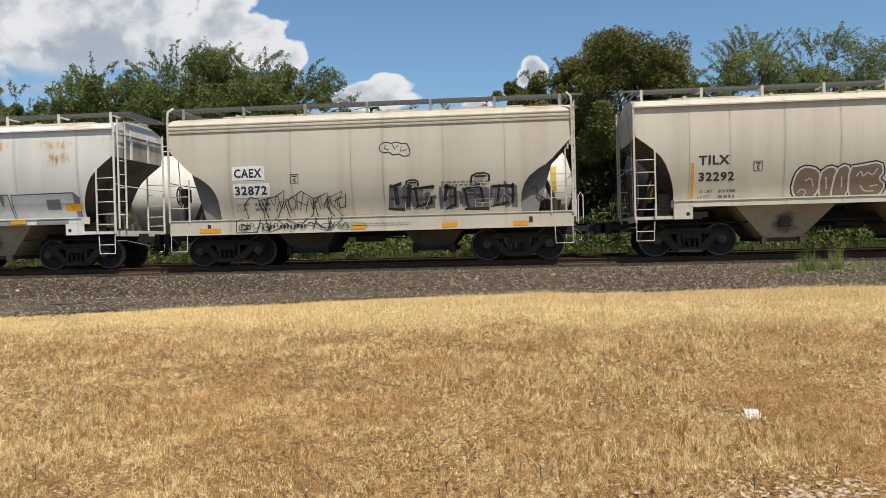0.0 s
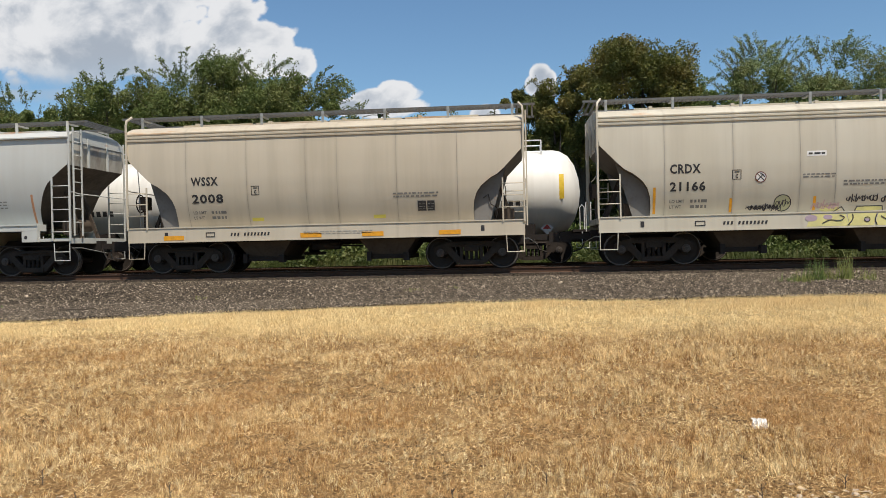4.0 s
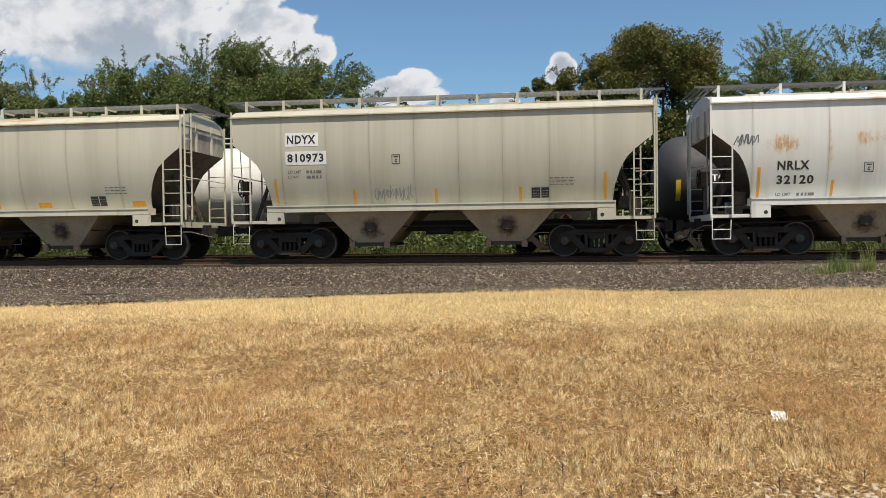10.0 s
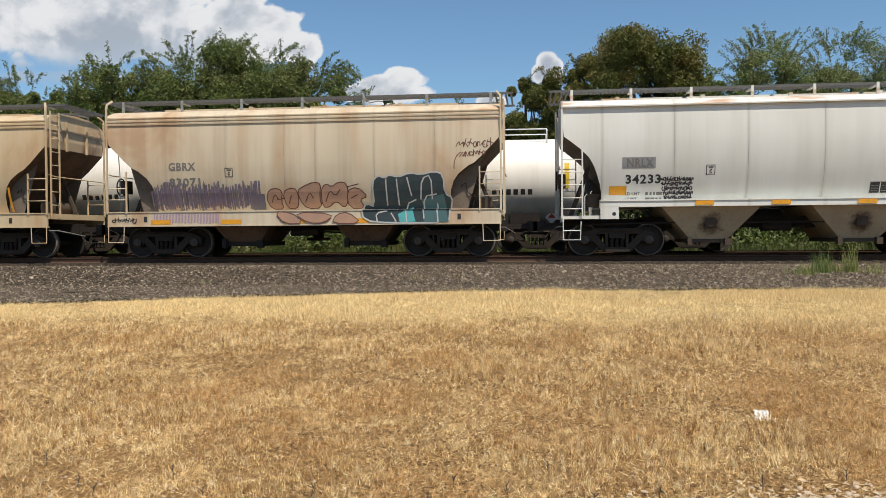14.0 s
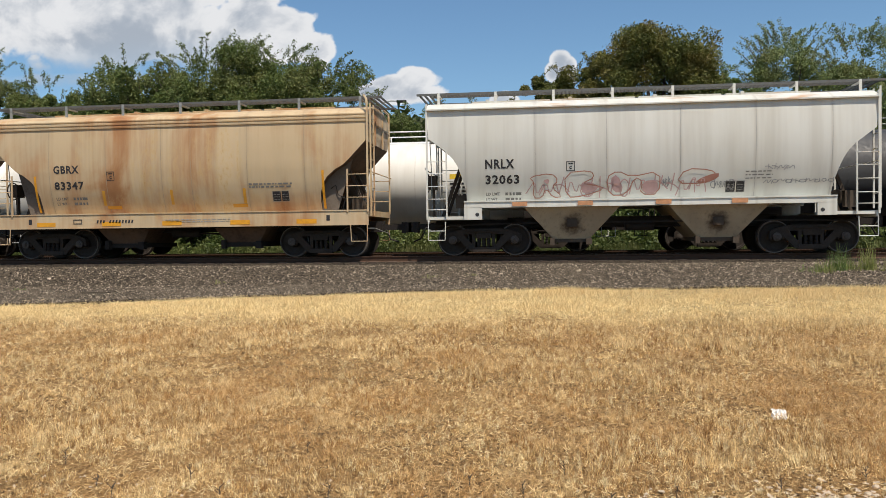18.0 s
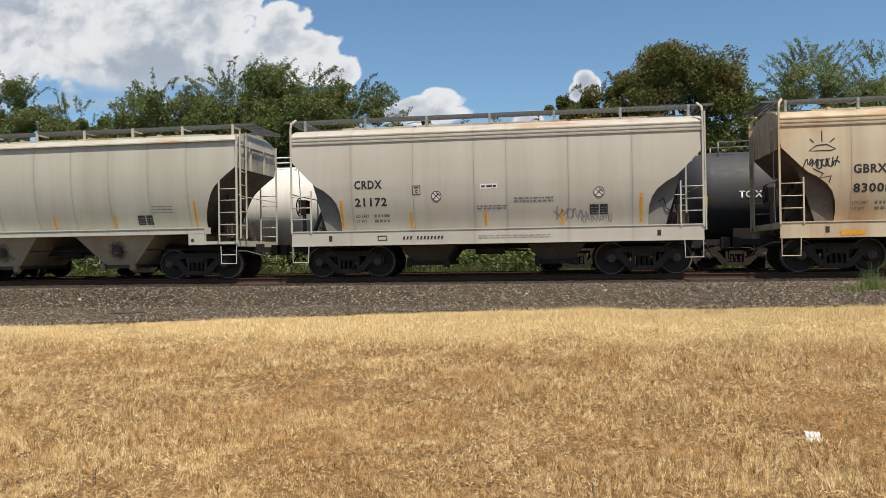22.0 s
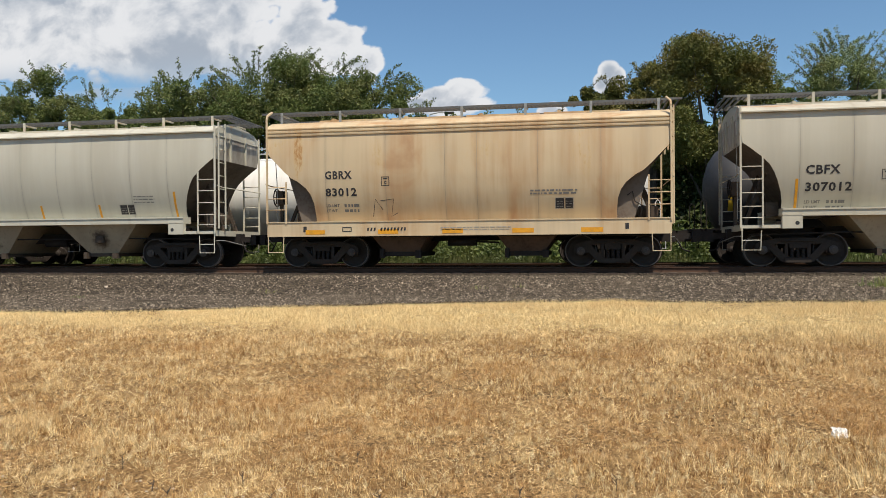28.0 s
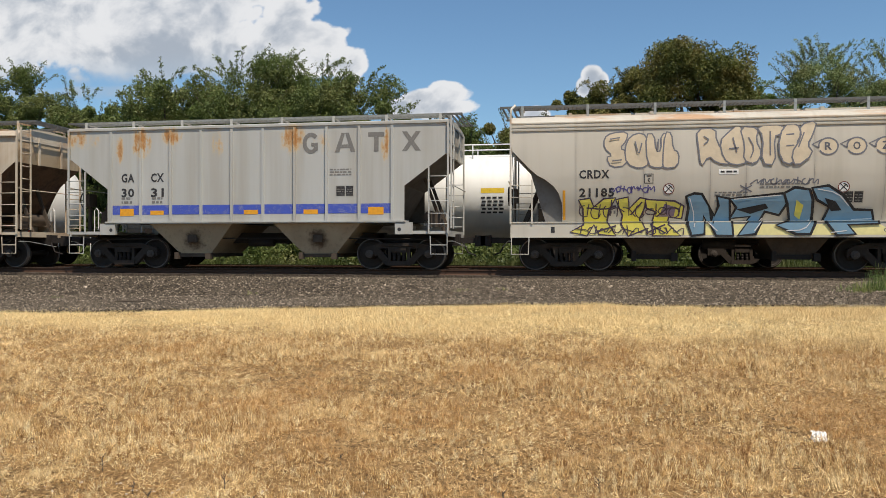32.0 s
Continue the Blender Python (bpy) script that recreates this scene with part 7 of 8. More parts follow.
DARK_L_STROKES = [
    [(8.36, 1.48), (8.34, 2.23)],
    [(8.7, 1.48), (8.65, 2.23)],
    [(9.07, 1.74), (8.95, 2.27)],
    [(9.33, 1.64), (9.37, 2.23), (9.64, 2.33), (9.66, 1.64)],
    [(8.95, 0.99), (8.9, 1.51), (9.2, 1.64)],
    [(9.44, 1.09), (9.4, 1.72), (9.79, 1.79)],
    [(8.11, 0.99), (8.06, 1.26), (8.4, 1.32)],
    [(8.65, 1.01), (8.5, 1.26)],
    [(9.84, 0.99), (9.8, 1.53)],
]
TEAL_L = [
    [(9.35, 1.64), (9.99, 1.79), (10.14, 0.99), (9.44, 0.99)],
    [(8.7, 1.22), (9.1, 1.43), (9.2, 1.01), (8.75, 0.99)],
]
LINES_N = [
    [(2.86, 2.2), (3.49, 2.3), (3.69, 2.1), (3.49, 1.9), (3.8, 1.65), (3.54, 1.62), (3.33, 1.9), (3.23, 1.62), (2.97, 1.62), (3.02, 2.05)],
    [(3.85, 2.3), (4.58, 2.35), (4.68, 2.15), (4.32, 2.0), (4.68, 1.95), (4.99, 1.85), (4.37, 1.65), (3.9, 1.62)],
    [(4.99, 2.15), (5.3, 2.33), (5.66, 2.15), (6.44, 2.3), (6.44, 1.67), (5.92, 1.67), (5.98, 2.03), (5.77, 2.15), (5.56, 1.67), (5.09, 1.65)],
    [(6.86, 1.95), (7.12, 2.35), (7.79, 2.3), (7.95, 2.15), (7.58, 1.93)],
]
PATCH_N = [
    [(4.26, 2.03), (4.63, 2.03), (4.83, 1.85), (4.37, 1.67)],
    [(5.09, 2.1), (5.3, 2.25), (5.49, 1.75), (5.2, 1.73)],
    [(5.98, 2.03), (6.39, 2.07), (6.39, 1.69), (5.98, 1.69)],
    [(3.23, 2.1), (3.45, 2.15), (3.39, 1.97)],
]
PATCH_N_RED = [
    [(7.38, 2.03), (8.0, 2.25), (8.0, 2.07), (7.53, 1.9)],
]
BUBBLE_A = [
    [(4.24, 1.75), (4.3, 2.14), (4.48, 2.36), (4.77, 2.34), (4.98, 2.18), (4.96, 1.67), (4.73, 1.47), (4.4, 1.51)],
    [(4.94, 2.18), (5.19, 2.36), (5.4, 2.29), (5.41, 1.75), (5.23, 1.47), (4.98, 1.5)],
    [(5.35, 2.26), (5.64, 2.41), (5.77, 2.14), (5.73, 1.59), (5.48, 1.47), (5.27, 1.51)],
    [(5.69, 2.32), (5.98, 2.35), (6.51, 2.44), (6.6, 2.14), (6.47, 1.99), (6.68, 1.83), (6.56, 1.53), (6.06, 1.47), (5.73, 1.53)],
]
BUBBLE_A_STROKES = [
    [(4.4, 1.67), (4.48, 1.78), (4.65, 1.71), (4.57, 1.59)],
    [(4.57, 1.99), (4.73, 2.07), (4.8, 1.83)],
    [(5.11, 2.07), (5.15, 1.75)],
    [(5.52, 2.07), (5.54, 1.79)],
    [(5.89, 2.07), (6.02, 2.22), (6.06, 2.03), (6.18, 2.18), (6.31, 2.07), (6.43, 2.26)],
    [(6.02, 1.83), (6.14, 1.66), (6.39, 1.67)],
    [(6.27, 1.79), (6.47, 1.83)],
]
RED_L += RED_L_MORE
NOTCH_C += NOTCH_C_MORE
SOUL_W_MORE += SOUL_W_MORE_MORE
SOUL_W += SOUL_W_MORE
BLUE_W += BLUE_W_MORE
PIECE_P += PIECE_P_MORE


def piece(ob, kind, h, shapes, fill, line=None, w=0.05, halo=None, halo_w=0.13, over=False, lift=0.006, soft=1, words=("sprayed graffiti letter", "sprayed letter outline")):
    """Letters sprayed one after the other, each with its filling and its outline."""
    for k, s in enumerate(shapes):
        p = [(u - h, z) for u, z in s]
        p = rounded(p, soft) if soft else p
        if halo:
            mark("graffiti_halo", ob, kind, halo, outline(p, halo_w), lift=lift - 0.002, over_sill=over, label="sprayed halo round a letter")
        if fill:
            mark("graffiti_letter", ob, kind, fill, [p], lift=lift + 0.003 * k, over_sill=over, label=words[0])
        if line:
            mark("letter_outline", ob, kind, line, outline(p, w), lift=lift + 0.003 * k + 0.0015, over_sill=over, label=words[1])


def strokes(ob, kind, h, lines, col, w, over=False, lift=0.02, label="sprayed line"):
    mark("graffiti_linework", ob, kind, col, sum([ribbon(curved([(u - h, z) for u, z in s], 1) if len(s) > 2 and s[0] != s[-1] else [(u - h, z) for u, z in s], w) for s in lines], []), lift=lift, over_sill=over, label=label)["kind"] = "stuff"


S_SMOKE, S_MAROON, S_ROSE = spray("spray_smoke", (0.15, 0.15, 0.17)), spray("spray_maroon", (0.14, 0.055, 0.045)), spray("spray_rose", (0.50, 0.33, 0.32))
S_SALMON, S_DEEP, S_LEMON, S_LILAC = spray("spray_salmon", (0.42, 0.26, 0.18)), spray("spray_deep_teal", (0.035, 0.055, 0.062)), spray("spray_lemon", (0.72, 0.66, 0.30)), spray("spray_lilac", (0.34, 0.24, 0.34))
S_SOOT = spray("spray_soot", (0.095, 0.095, 0.11))
S_PLUM = spray("spray_plum", (0.055, 0.035, 0.06))
S_INK = spray("spray_ink", (0.012, 0.012, 0.014))

piece(ob_a, "bay", h_a, BUBBLE_A, S_BROWN, S_WHITE, 0.05, S_INK, 0.13, over=False, words=("dark brown sprayed bubble letter", "white letter outline"))
strokes(ob_a, "bay", h_a, BUBBLE_A_STROKES, S_WHITE, 0.03)
piece(ob_b, "flow", h_b, LINES_B, None, S_BLACK, 0.03, over=True, soft=0, words=("", "thin black letter outline"))
mark("graffiti", ob_b, "flow", S_BLACK, scrawl(1, 2.6 - h_b, 5.2 - h_b, 1.45, 2.15, 9, 0.022) + scrawl(6, 2.0 - h_b, 5.2 - h_b, 0.98, 1.3, 9, 0.025), lift=0.03, over_sill=True, label="thin black sprayed scrawl")["kind"] = "stuff"
# black lettering built of brushed uprights and bars over a thin grey ground
brush = random.Random(19)
for k, x0 in enumerate((6.42, 7.1, 7.85, 8.5, 9.35)):
    wide, top = (0.62, 0.66, 0.56, 0.78, 0.72)[k], (2.24, 2.16, 2.2, 2.2, 2.22)[k]
    ground, dark, ink = [], [], []
    for q in range(4):
        x, w = x0 + wide * q / 4 + brush.uniform(0, 0.03), wide / 4 - 0.02
        z0, z1 = 1.49 + brush.uniform(0, 0.08), top - brush.uniform(0.05, 0.4)
        ground.append([(x - h_b, z0), (x + w - h_b, z0 + brush.uniform(-0.03, 0.05)), (x + w - h_b, z1), (x - h_b, z1 + brush.uniform(-0.05, 0.05))])
    for q in range(4):
        x, w, tilt = x0 + wide * q / 3.8 + brush.uniform(-0.06, 0.06), brush.uniform(0.05, 0.15), brush.uniform(-0.12, 0.12)
        z0, z1 = 1.47 + brush.uniform(0, 0.25), top - brush.uniform(0, 0.3)
        (ink if q % 2 else dark).append([(x - h_b, z0), (x + w - h_b, z0 + 0.03), (x + w + tilt - h_b, z1), (x + tilt - h_b, z1 + 0.04)])
    for q in range(3):
        z = 1.5 + (top - 1.62) * q / 2 + brush.uniform(-0.06, 0.06)
        a, b, lean = x0 + brush.uniform(-0.05, 0.2), x0 + wide - brush.uniform(-0.05, 0.25), brush.uniform(-0.05, 0.1)
        (dark if q % 2 else ink).append([(a - h_b, z), (b - h_b, z + lean), (b - h_b, z + lean + 0.1), (a - h_b, z + 0.06)])
    mark("graffiti_ground", ob_b, "flow", S_SMOKE, ground, lift=0.006, label="thin grey spray behind a letter")["kind"] = "stuff"
    mark("graffiti_letter", ob_b, "flow", S_SOOT, dark, lift=0.010, label="soot-black brushed letter strokes")["kind"] = "stuff"
    mark("graffiti_letter", ob_b, "flow", S_INK, ink, lift=0.014, label="black brushed letter strokes")["kind"] = "stuff"
strokes(ob_b, "flow", h_b, [[(6.95, 2.2), (6.96, 2.33), (7.28, 2.34), (7.29, 2.16)], [(8.8, 2.2), (8.81, 2.46), (9.3, 2.48), (9.3, 2.24)], [(7.02, 2.26), (7.24, 2.27)], [(8.9, 2.38), (9.22, 2.39)]], S_INK, 0.05, lift=0.018)
strokes(ob_b, "flow", h_b, [[(8.9, 1.75), (9.4, 1.76), (9.39, 1.56), (8.91, 1.55), (8.9, 1.75)], [(8.95, 1.65), (9.35, 1.65)], [(8.3, 2.13), (8.8, 2.11), (9.4, 2.13)], [(7.5, 1.6), (7.65, 1.95)], [(9.6, 1.6), (9.7, 1.95), (9.9, 1.7)]], S_SILVER, 0.02, lift=0.03)
mark("graffiti_letter", ob_b, "flow", S_GREEN, [rounded([(4.9 - h_b, 0.98), (5.9 - h_b, 0.98), (5.8 - h_b, 1.22), (5.0 - h_b, 1.2)])], flat=SILL_Y, lift=0.003, label="faded green smear on the sill")
piece(ob_c, "bay", h_c, BLOCK_C, S_SILVER, S_SOOT, 0.034, soft=0, words=("grey rolled block letter", "thin dark letter outline"))
for k, s in enumerate(NOTCH_C):
    mark("graffiti_notch", ob_c, "bay", S_SMOKE, [[(u - h_c, z) for u, z in s]], lift=0.026, label="dark grey notch in a block letter")
flat_bars(ob_c, "bay", h_c, (1.45, 10.4), 1.75, w=0.48, t=0.22, lift=0.03)
flat_bars(ob_c, "bay", h_c, (4.0, 6.4, 8.8), 1.39, w=0.48, t=0.12, flat=1.625)
for a, b in ((1.35, 2.95), (3.3, 4.0), (4.75, 5.35), (5.8, 7.35), (7.6, 9.3), (9.6, 10.6)):
    mark("side_smear", ob_c, "bay", S_GREY, [rect(a - h_c, b - h_c, 1.375, 1.505)], flat=1.601, lift=0.004, label="grey rolled paint on the sill")
piece(ob_g, "flow", h_g, BLOCK_G, S_ORANGE, None, soft=0, words=("orange block graffiti letter", ""))
piece(ob_g, "flow", h_g, [[(u, min(z, 1.6 + 0.03 * (i % 2))) for i, (u, z) in enumerate(s)] for s in BLOCK_G], S_GREEN, None, lift=0.0235, over=True, soft=0, words=("sage green lower half of a letter", ""))
piece(ob_g, "flow", h_g, BLOCK_G, None, S_INK, 0.045, lift=0.04, over=True, soft=0)
for s in CYAN_G:
    mark("graffiti_shade", ob_g, "flow", S_TEAL, [[(u - h_g, z) for u, z in s]], lift=0.06, over_sill=True, label="cyan block shade")
    mark("letter_outline", ob_g, "flow", S_INK, outline([(u - h_g, z) for u, z in s], 0.025), lift=0.062, over_sill=True)
mark("graffiti_letter", ob_g, "flow", S_PINK, [rounded([(1.9 - h_g, 0.97), (2.3 - h_g, 0.97), (2.3 - h_g, 1.45), (2.1 - h_g, 1.4)])], lift=0.003, over_sill=True, label="pink smear at the sill")
mark("graffiti_letter", ob_g, "flow", S_PINK, [rounded([(7.6 - h_g, 1.0), (8.4 - h_g, 1.02), (8.45 - h_g, 1.35), (8.0 - h_g, 1.7), (7.65 - h_g, 1.7)])], lift=0.003, over_sill=True, label="pink smear beside the letters")
strokes(ob_g, "flow", h_g, [[(2.3, 1.25), (3.0, 1.22), (3.7, 1.26), (4.4, 1.23)], [(5.2, 1.2), (6.0, 1.22)], [(2.6, 1.1), (3.3, 1.1)]], S_WHITE, 0.02, True, 0.065)
mark("graffiti", ob_g, "flow", S_BLACK, scrawl(52, 7.9 - h_g, 8.5 - h_g, 1.95, 2.1, 7, 0.02) + scrawl(53, 7.95 - h_g, 8.5 - h_g, 1.8, 1.95, 6, 0.02), lift=0.012, label="small black tag")["kind"] = "stuff"
mark("graffiti", ob_g, "flow", S_BLACK, scrawl(54, 0.6 - h_g, 1.5 - h_g, 2.55, 2.95, 6, 0.032) + scrawl(55, 0.75 - h_g, 1.4 - h_g, 2.25, 2.6, 5, 0.028), lift=0.012, label="black handwritten tag")["kind"] = "stuff"
mark("graffiti", ob_g, "flow", S_PURPLE, scrawl(57, 7.85 - h_g, 8.3 - h_g, 1.0, 1.2, 4, 0.03), flat=SILL_Y, lift=0.012, label="purple tag on the sill")["kind"] = "stuff"
g_h = h_h - 0.17
mark("graffiti", ob_h, "bay", S_BLACK, ribbon(arc(7.2 - g_h, 1.9, 0.52, 0.5, -10, 190), 0.045) + ribbon(arc(6.98 - g_h, 2.0, 0.16, 0.16), 0.035) + ribbon(arc(7.35 - g_h, 2.03, 0.18, 0.18), 0.035) + ribbon(arc(7.0 - g_h, 1.98, 0.06, 0.06), 0.03) + ribbon(arc(7.32 - g_h, 2.0, 0.06, 0.06), 0.03) + ribbon([(6.7 - g_h, 1.85), (6.9 - g_h, 1.76), (7.4 - g_h, 1.78), (7.7 - g_h, 1.85)], 0.035) + ribbon([(6.55 - g_h, 1.6), (6.8 - g_h, 1.66), (7.2 - g_h, 1.6), (7.6 - g_h, 1.67), (8.0 - g_h, 1.6)], 0.04) + ribbon([(6.7 - g_h, 1.85), (6.6 - g_h, 1.62)], 0.035) + ribbon([(7.72 - g_h, 1.85), (7.9 - g_h, 1.62)], 0.035), label="black line graffiti of a rounded dome shape")["kind"] = "stuff"
mark("graffiti", ob_h, "bay", S_BLACK, scrawl(61, 6.15 - h_h, 6.7 - h_h, 1.75, 2.2, 4, 0.028) + scrawl(62, 7.85 - h_h, 8.3 - h_h, 1.75, 2.05, 4, 0.028), label="small black tags")["kind"] = "stuff"
mark("graffiti", ob_h, "bay", S_SMOKE, scrawl(63, 0.65 - h_h, 1.2 - h_h, 2.95, 3.4, 4, 0.03), label="dark grey tag near the roof end")["kind"] = "stuff"
S_DUSK = spray("spray_dusk", (0.22, 0.19, 0.21))
roll = random.Random(70)
for col, k0 in ((S_SMOKE, 0.0), (S_DUSK, 0.05), (S_PURPLE, 0.09)):
    strips = []
    for k in range(46):
        x, w = 1.3 - h_l + 0.071 * k + k0 * roll.uniform(0, 1), roll.uniform(0.02, 0.065)
        strips.append(rect(x, x + w, 1.38 + roll.uniform(0, 0.2), 1.95 + 0.35 * roll.uniform(0.0, 1) * (0.4 + 0.6 * abs(math.sin(k * 0.19)))))
    mark("graffiti_dragged_paint", ob_l, "flow", col, strips, lift=0.004 + k0 * 0.06, label="dragged purple and grey roller streaks")["kind"] = "stuff"
mark("graffiti_dragged_paint", ob_l, "flow", S_LILAC, [rect(1.45 - h_l + 0.045 * k, 1.475 - h_l + 0.045 * k, 0.99 + 0.05 * roll.random(), 1.3) for k in range(44)], flat=SILL_Y, lift=0.003, label="dragged grey streaks on the sill")["kind"] = "stuff"
mark("graffiti_letter", ob_l, "flow", S_SMOKE, [rect(4.35 - h_l, 4.75 - h_l, 1.4, 1.85)], lift=0.008, label="dark painted-out block")
piece(ob_l, "flow", h_l, RED_L, S_SALMON, S_MAROON, 0.028, over=True, soft=1, words=("salmon sprayed bubble letter", "maroon letter outline"))
strokes(ob_l, "flow", h_l, [[(4.95, 1.6), (5.05, 1.85), (5.15, 1.7)], [(5.45, 1.55), (5.55, 1.8)], [(5.95, 1.6), (6.1, 1.9), (6.2, 1.7)], [(6.55, 1.6), (6.7, 1.95), (6.85, 1.75), (7.0, 1.95)], [(7.3, 1.7), (7.5, 1.8)], [(7.2, 2.02), (7.55, 2.1)], [(5.1, 1.68), (5.35, 1.72)]], S_MAROON, 0.028)
piece(ob_l, "flow", h_l, DARK_L, S_DEEP, S_SILVER, 0.045, over=True, soft=1, lift=0.02, words=("dark teal sprayed lettering", "pale outline of the lettering"))
for s in TEAL_L:
    mark("graffiti_shade", ob_l, "flow", S_TEAL if s is TEAL_L[1] else spray("spray_sea", (0.07, 0.15, 0.16)), [[(u - h_l, z) for u, z in s]], lift=0.0225, over_sill=True, label="sea-green shading")
strokes(ob_l, "flow", h_l, DARK_L_STROKES, S_SILVER, 0.04, True, 0.026)
mark("graffiti", ob_l, "flow", S_MAROON, scrawl(73, 10.4 - h_l, 11.4 - h_l, 3.05, 3.35, 7, 0.022) + scrawl(78, 10.5 - h_l, 11.2 - h_l, 2.8, 3.05, 6, 0.022) + ribbon(arc(10.55 - h_l, 2.55, 0.25, 0.4, 100, 190, 8), 0.022), label="thin dark tags")["kind"] = "stuff"
mark("graffiti", ob_l, "flow", S_BLACK, scrawl(79, 0.15 - h_l, 0.9 - h_l, 1.02, 1.22, 6, 0.025), flat=SILL_Y, label="small black tag on the sill")["kind"] = "stuff"
piece(ob_n, "bay", h_n, PATCH_N, S_ROSE, None, words=("faded red filling", ""))
piece(ob_n, "bay", h_n, PATCH_N_RED, S_RED, None, words=("red smear", ""))
piece(ob_n, "bay", h_n, LINES_N, None, S_RED, 0.028, lift=0.012, soft=1, words=("", "faded red letter outline"))
mark("graffiti", ob_n, "bay", S_ROSE, scrawl(81, 2.9 - h_n, 5.0 - h_n, 1.62, 2.2, 6, 0.03) + scrawl(82, 5.0 - h_n, 7.6 - h_n, 1.62, 2.25, 8, 0.03), lift=0.009, label="faded red graffiti lines")["kind"] = "stuff"
mark("graffiti", ob_n, "bay", S_GREY, scrawl(83, 6.45 - h_n, 6.75 - h_n, 1.85, 2.15, 4, 0.018) + scrawl(84, 7.8 - h_n, 8.4 - h_n, 1.75, 2.1, 5, 0.02) + scrawl(85, 9.2 - h_n, 9.9 - h_n, 2.25, 2.45, 4, 0.02) + scrawl(86, 9.2 - h_n, 11.0 - h_n, 1.9, 2.05, 10, 0.018), lift=0.006, label="small grey tags")["kind"] = "stuff"
piece(ob_p, "flow", h_p, PIECE_P, S_ORANGE, S_PLUM, 0.085, S_LILAC, 0.15, over=True, soft=1, words=("orange sprayed letter", "dark purple letter outline"))
piece(ob_p, "flow", h_p, PIECE_P_SHADE, S_YELLOW, None, over=True, lift=0.022, words=("yellow shading of a letter", ""))
piece(ob_p, "flow", h_p, PIECE_P_GLOW, S_LILAC, None, over=True, lift=0.005, words=("lilac sprayed patch", ""))
strokes(ob_p, "flow", h_p, [[(4.9, 1.42), (5.15, 1.72), (5.35, 1.6)], [(5.8, 1.45), (5.95, 1.9), (6.1, 1.7)], [(6.5, 1.5), (6.75, 1.85)], [(7.5, 1.55), (7.75, 1.8), (7.95, 1.7)], [(8.4, 1.5), (8.6, 1.9), (8.8, 1.85)], [(8.3, 1.2), (8.7, 1.05)], [(5.2, 1.2), (5.6, 1.1)], [(9.0, 1.2), (9.6, 1.08)]], S_PLUM, 0.06, True, 0.024)
mark("graffiti", ob_p, "flow", S_BLACK, scrawl(92, 0.65 - h_p, 1.5 - h_p, 2.75, 3.1, 6, 0.035) + ribbon([(0.85 - h_p, 2.75), (1.1 - h_p, 2.62), (1.0 - h_p, 2.5), (1.3 - h_p, 2.55), (1.25 - h_p, 2.38)], 0.035) + ribbon([(0.75 - h_p, 3.22), (0.95 - h_p, 3.36), (1.2 - h_p, 3.38), (1.42 - h_p, 3.26), (1.3 - h_p, 3.22), (0.75 - h_p, 3.22)], 0.035) + ribbon([(1.08 - h_p, 3.45), (1.08 - h_p, 3.75)], 0.03) + ribbon([(1.28 - h_p, 3.44), (1.4 - h_p, 3.54)], 0.03) + ribbon([(0.88 - h_p, 3.44), (0.78 - h_p, 3.54)], 0.03), label="black rising-sun tag")["kind"] = "stuff"
piece(ob_w, "flow", h_w, SOUL_W, S_TAN, S_SMOKE, 0.04, soft=1, words=("tan sprayed bubble letter", "dark letter outline"))
strokes(ob_w, "flow", h_w, [[(2.72, 3.62), (3.0, 3.66)], [(2.78, 3.02), (3.05, 3.05)], [(3.4, 3.55), (3.5, 3.15), (3.58, 3.5)], [(4.0, 3.3), (4.02, 3.6)], [(5.2, 3.65), (5.35, 3.55), (5.2, 3.42)], [(5.85, 3.3), (6.1, 3.32)], [(5.95, 3.6), (6.05, 3.2)], [(6.35, 3.6), (6.5, 3.3), (6.4, 3.05)], [(6.9, 3.75), (6.9, 3.1)], [(7.3, 3.65), (7.5, 3.66)], [(7.3, 3.35), (7.5, 3.36)], [(7.75, 3.7), (7.6, 3.3)]], S_SMOKE, 0.035, lift=0.034)
for k in range(4):
    c = 8.35 + 0.7 * k
    mark("graffiti_letter", ob_w, "flow", S_TAN, [arc(c - h_w, 3.32, 0.24, 0.22)[:-1]], lift=0.004, label="tan outlined round letter")
    mark("letter_outline", ob_w, "flow", S_SMOKE, ribbon(arc(c - h_w, 3.32, 0.24, 0.22, -150, 190), 0.04) + ribbon([(c - 0.24 - h_w, 3.28), (c - 0.4 - h_w, 3.38), (c - 0.15 - h_w, 3.5)], 0.04), lift=0.008)
    mark("graffiti_letter", ob_w, "flow", S_SOOT, words=[(letters("ROZR"[k], 1.0, 0.03), c - 0.09 - h_w, 3.22, 0.18, 0.21)], lift=0.008, label="dark letter inside the round outline")
mark("graffiti", ob_w, "flow", S_SMOKE, scrawl(95, 6.5 - h_w, 8.1 - h_w, 2.3, 2.55, 8, 0.035) + ribbon([(6.15 - h_w, 2.15), (6.45 - h_w, 2.32)], 0.03) + ribbon([(6.15 - h_w, 2.32), (6.45 - h_w, 2.15)], 0.03) + ribbon([(6.3 - h_w, 2.1), (6.3 - h_w, 2.38)], 0.03), label="black handwritten tag")["kind"] = "stuff"
mark("graffiti_letter", ob_w, "flow", S_LEMON, [[(1.75 - h_w, 0.99), (10.1 - h_w, 0.99), (9.6 - h_w, 1.27), (2.0 - h_w, 1.29)]], flat=SILL_Y, lift=0.003, label="pale yellow wash on the sill")
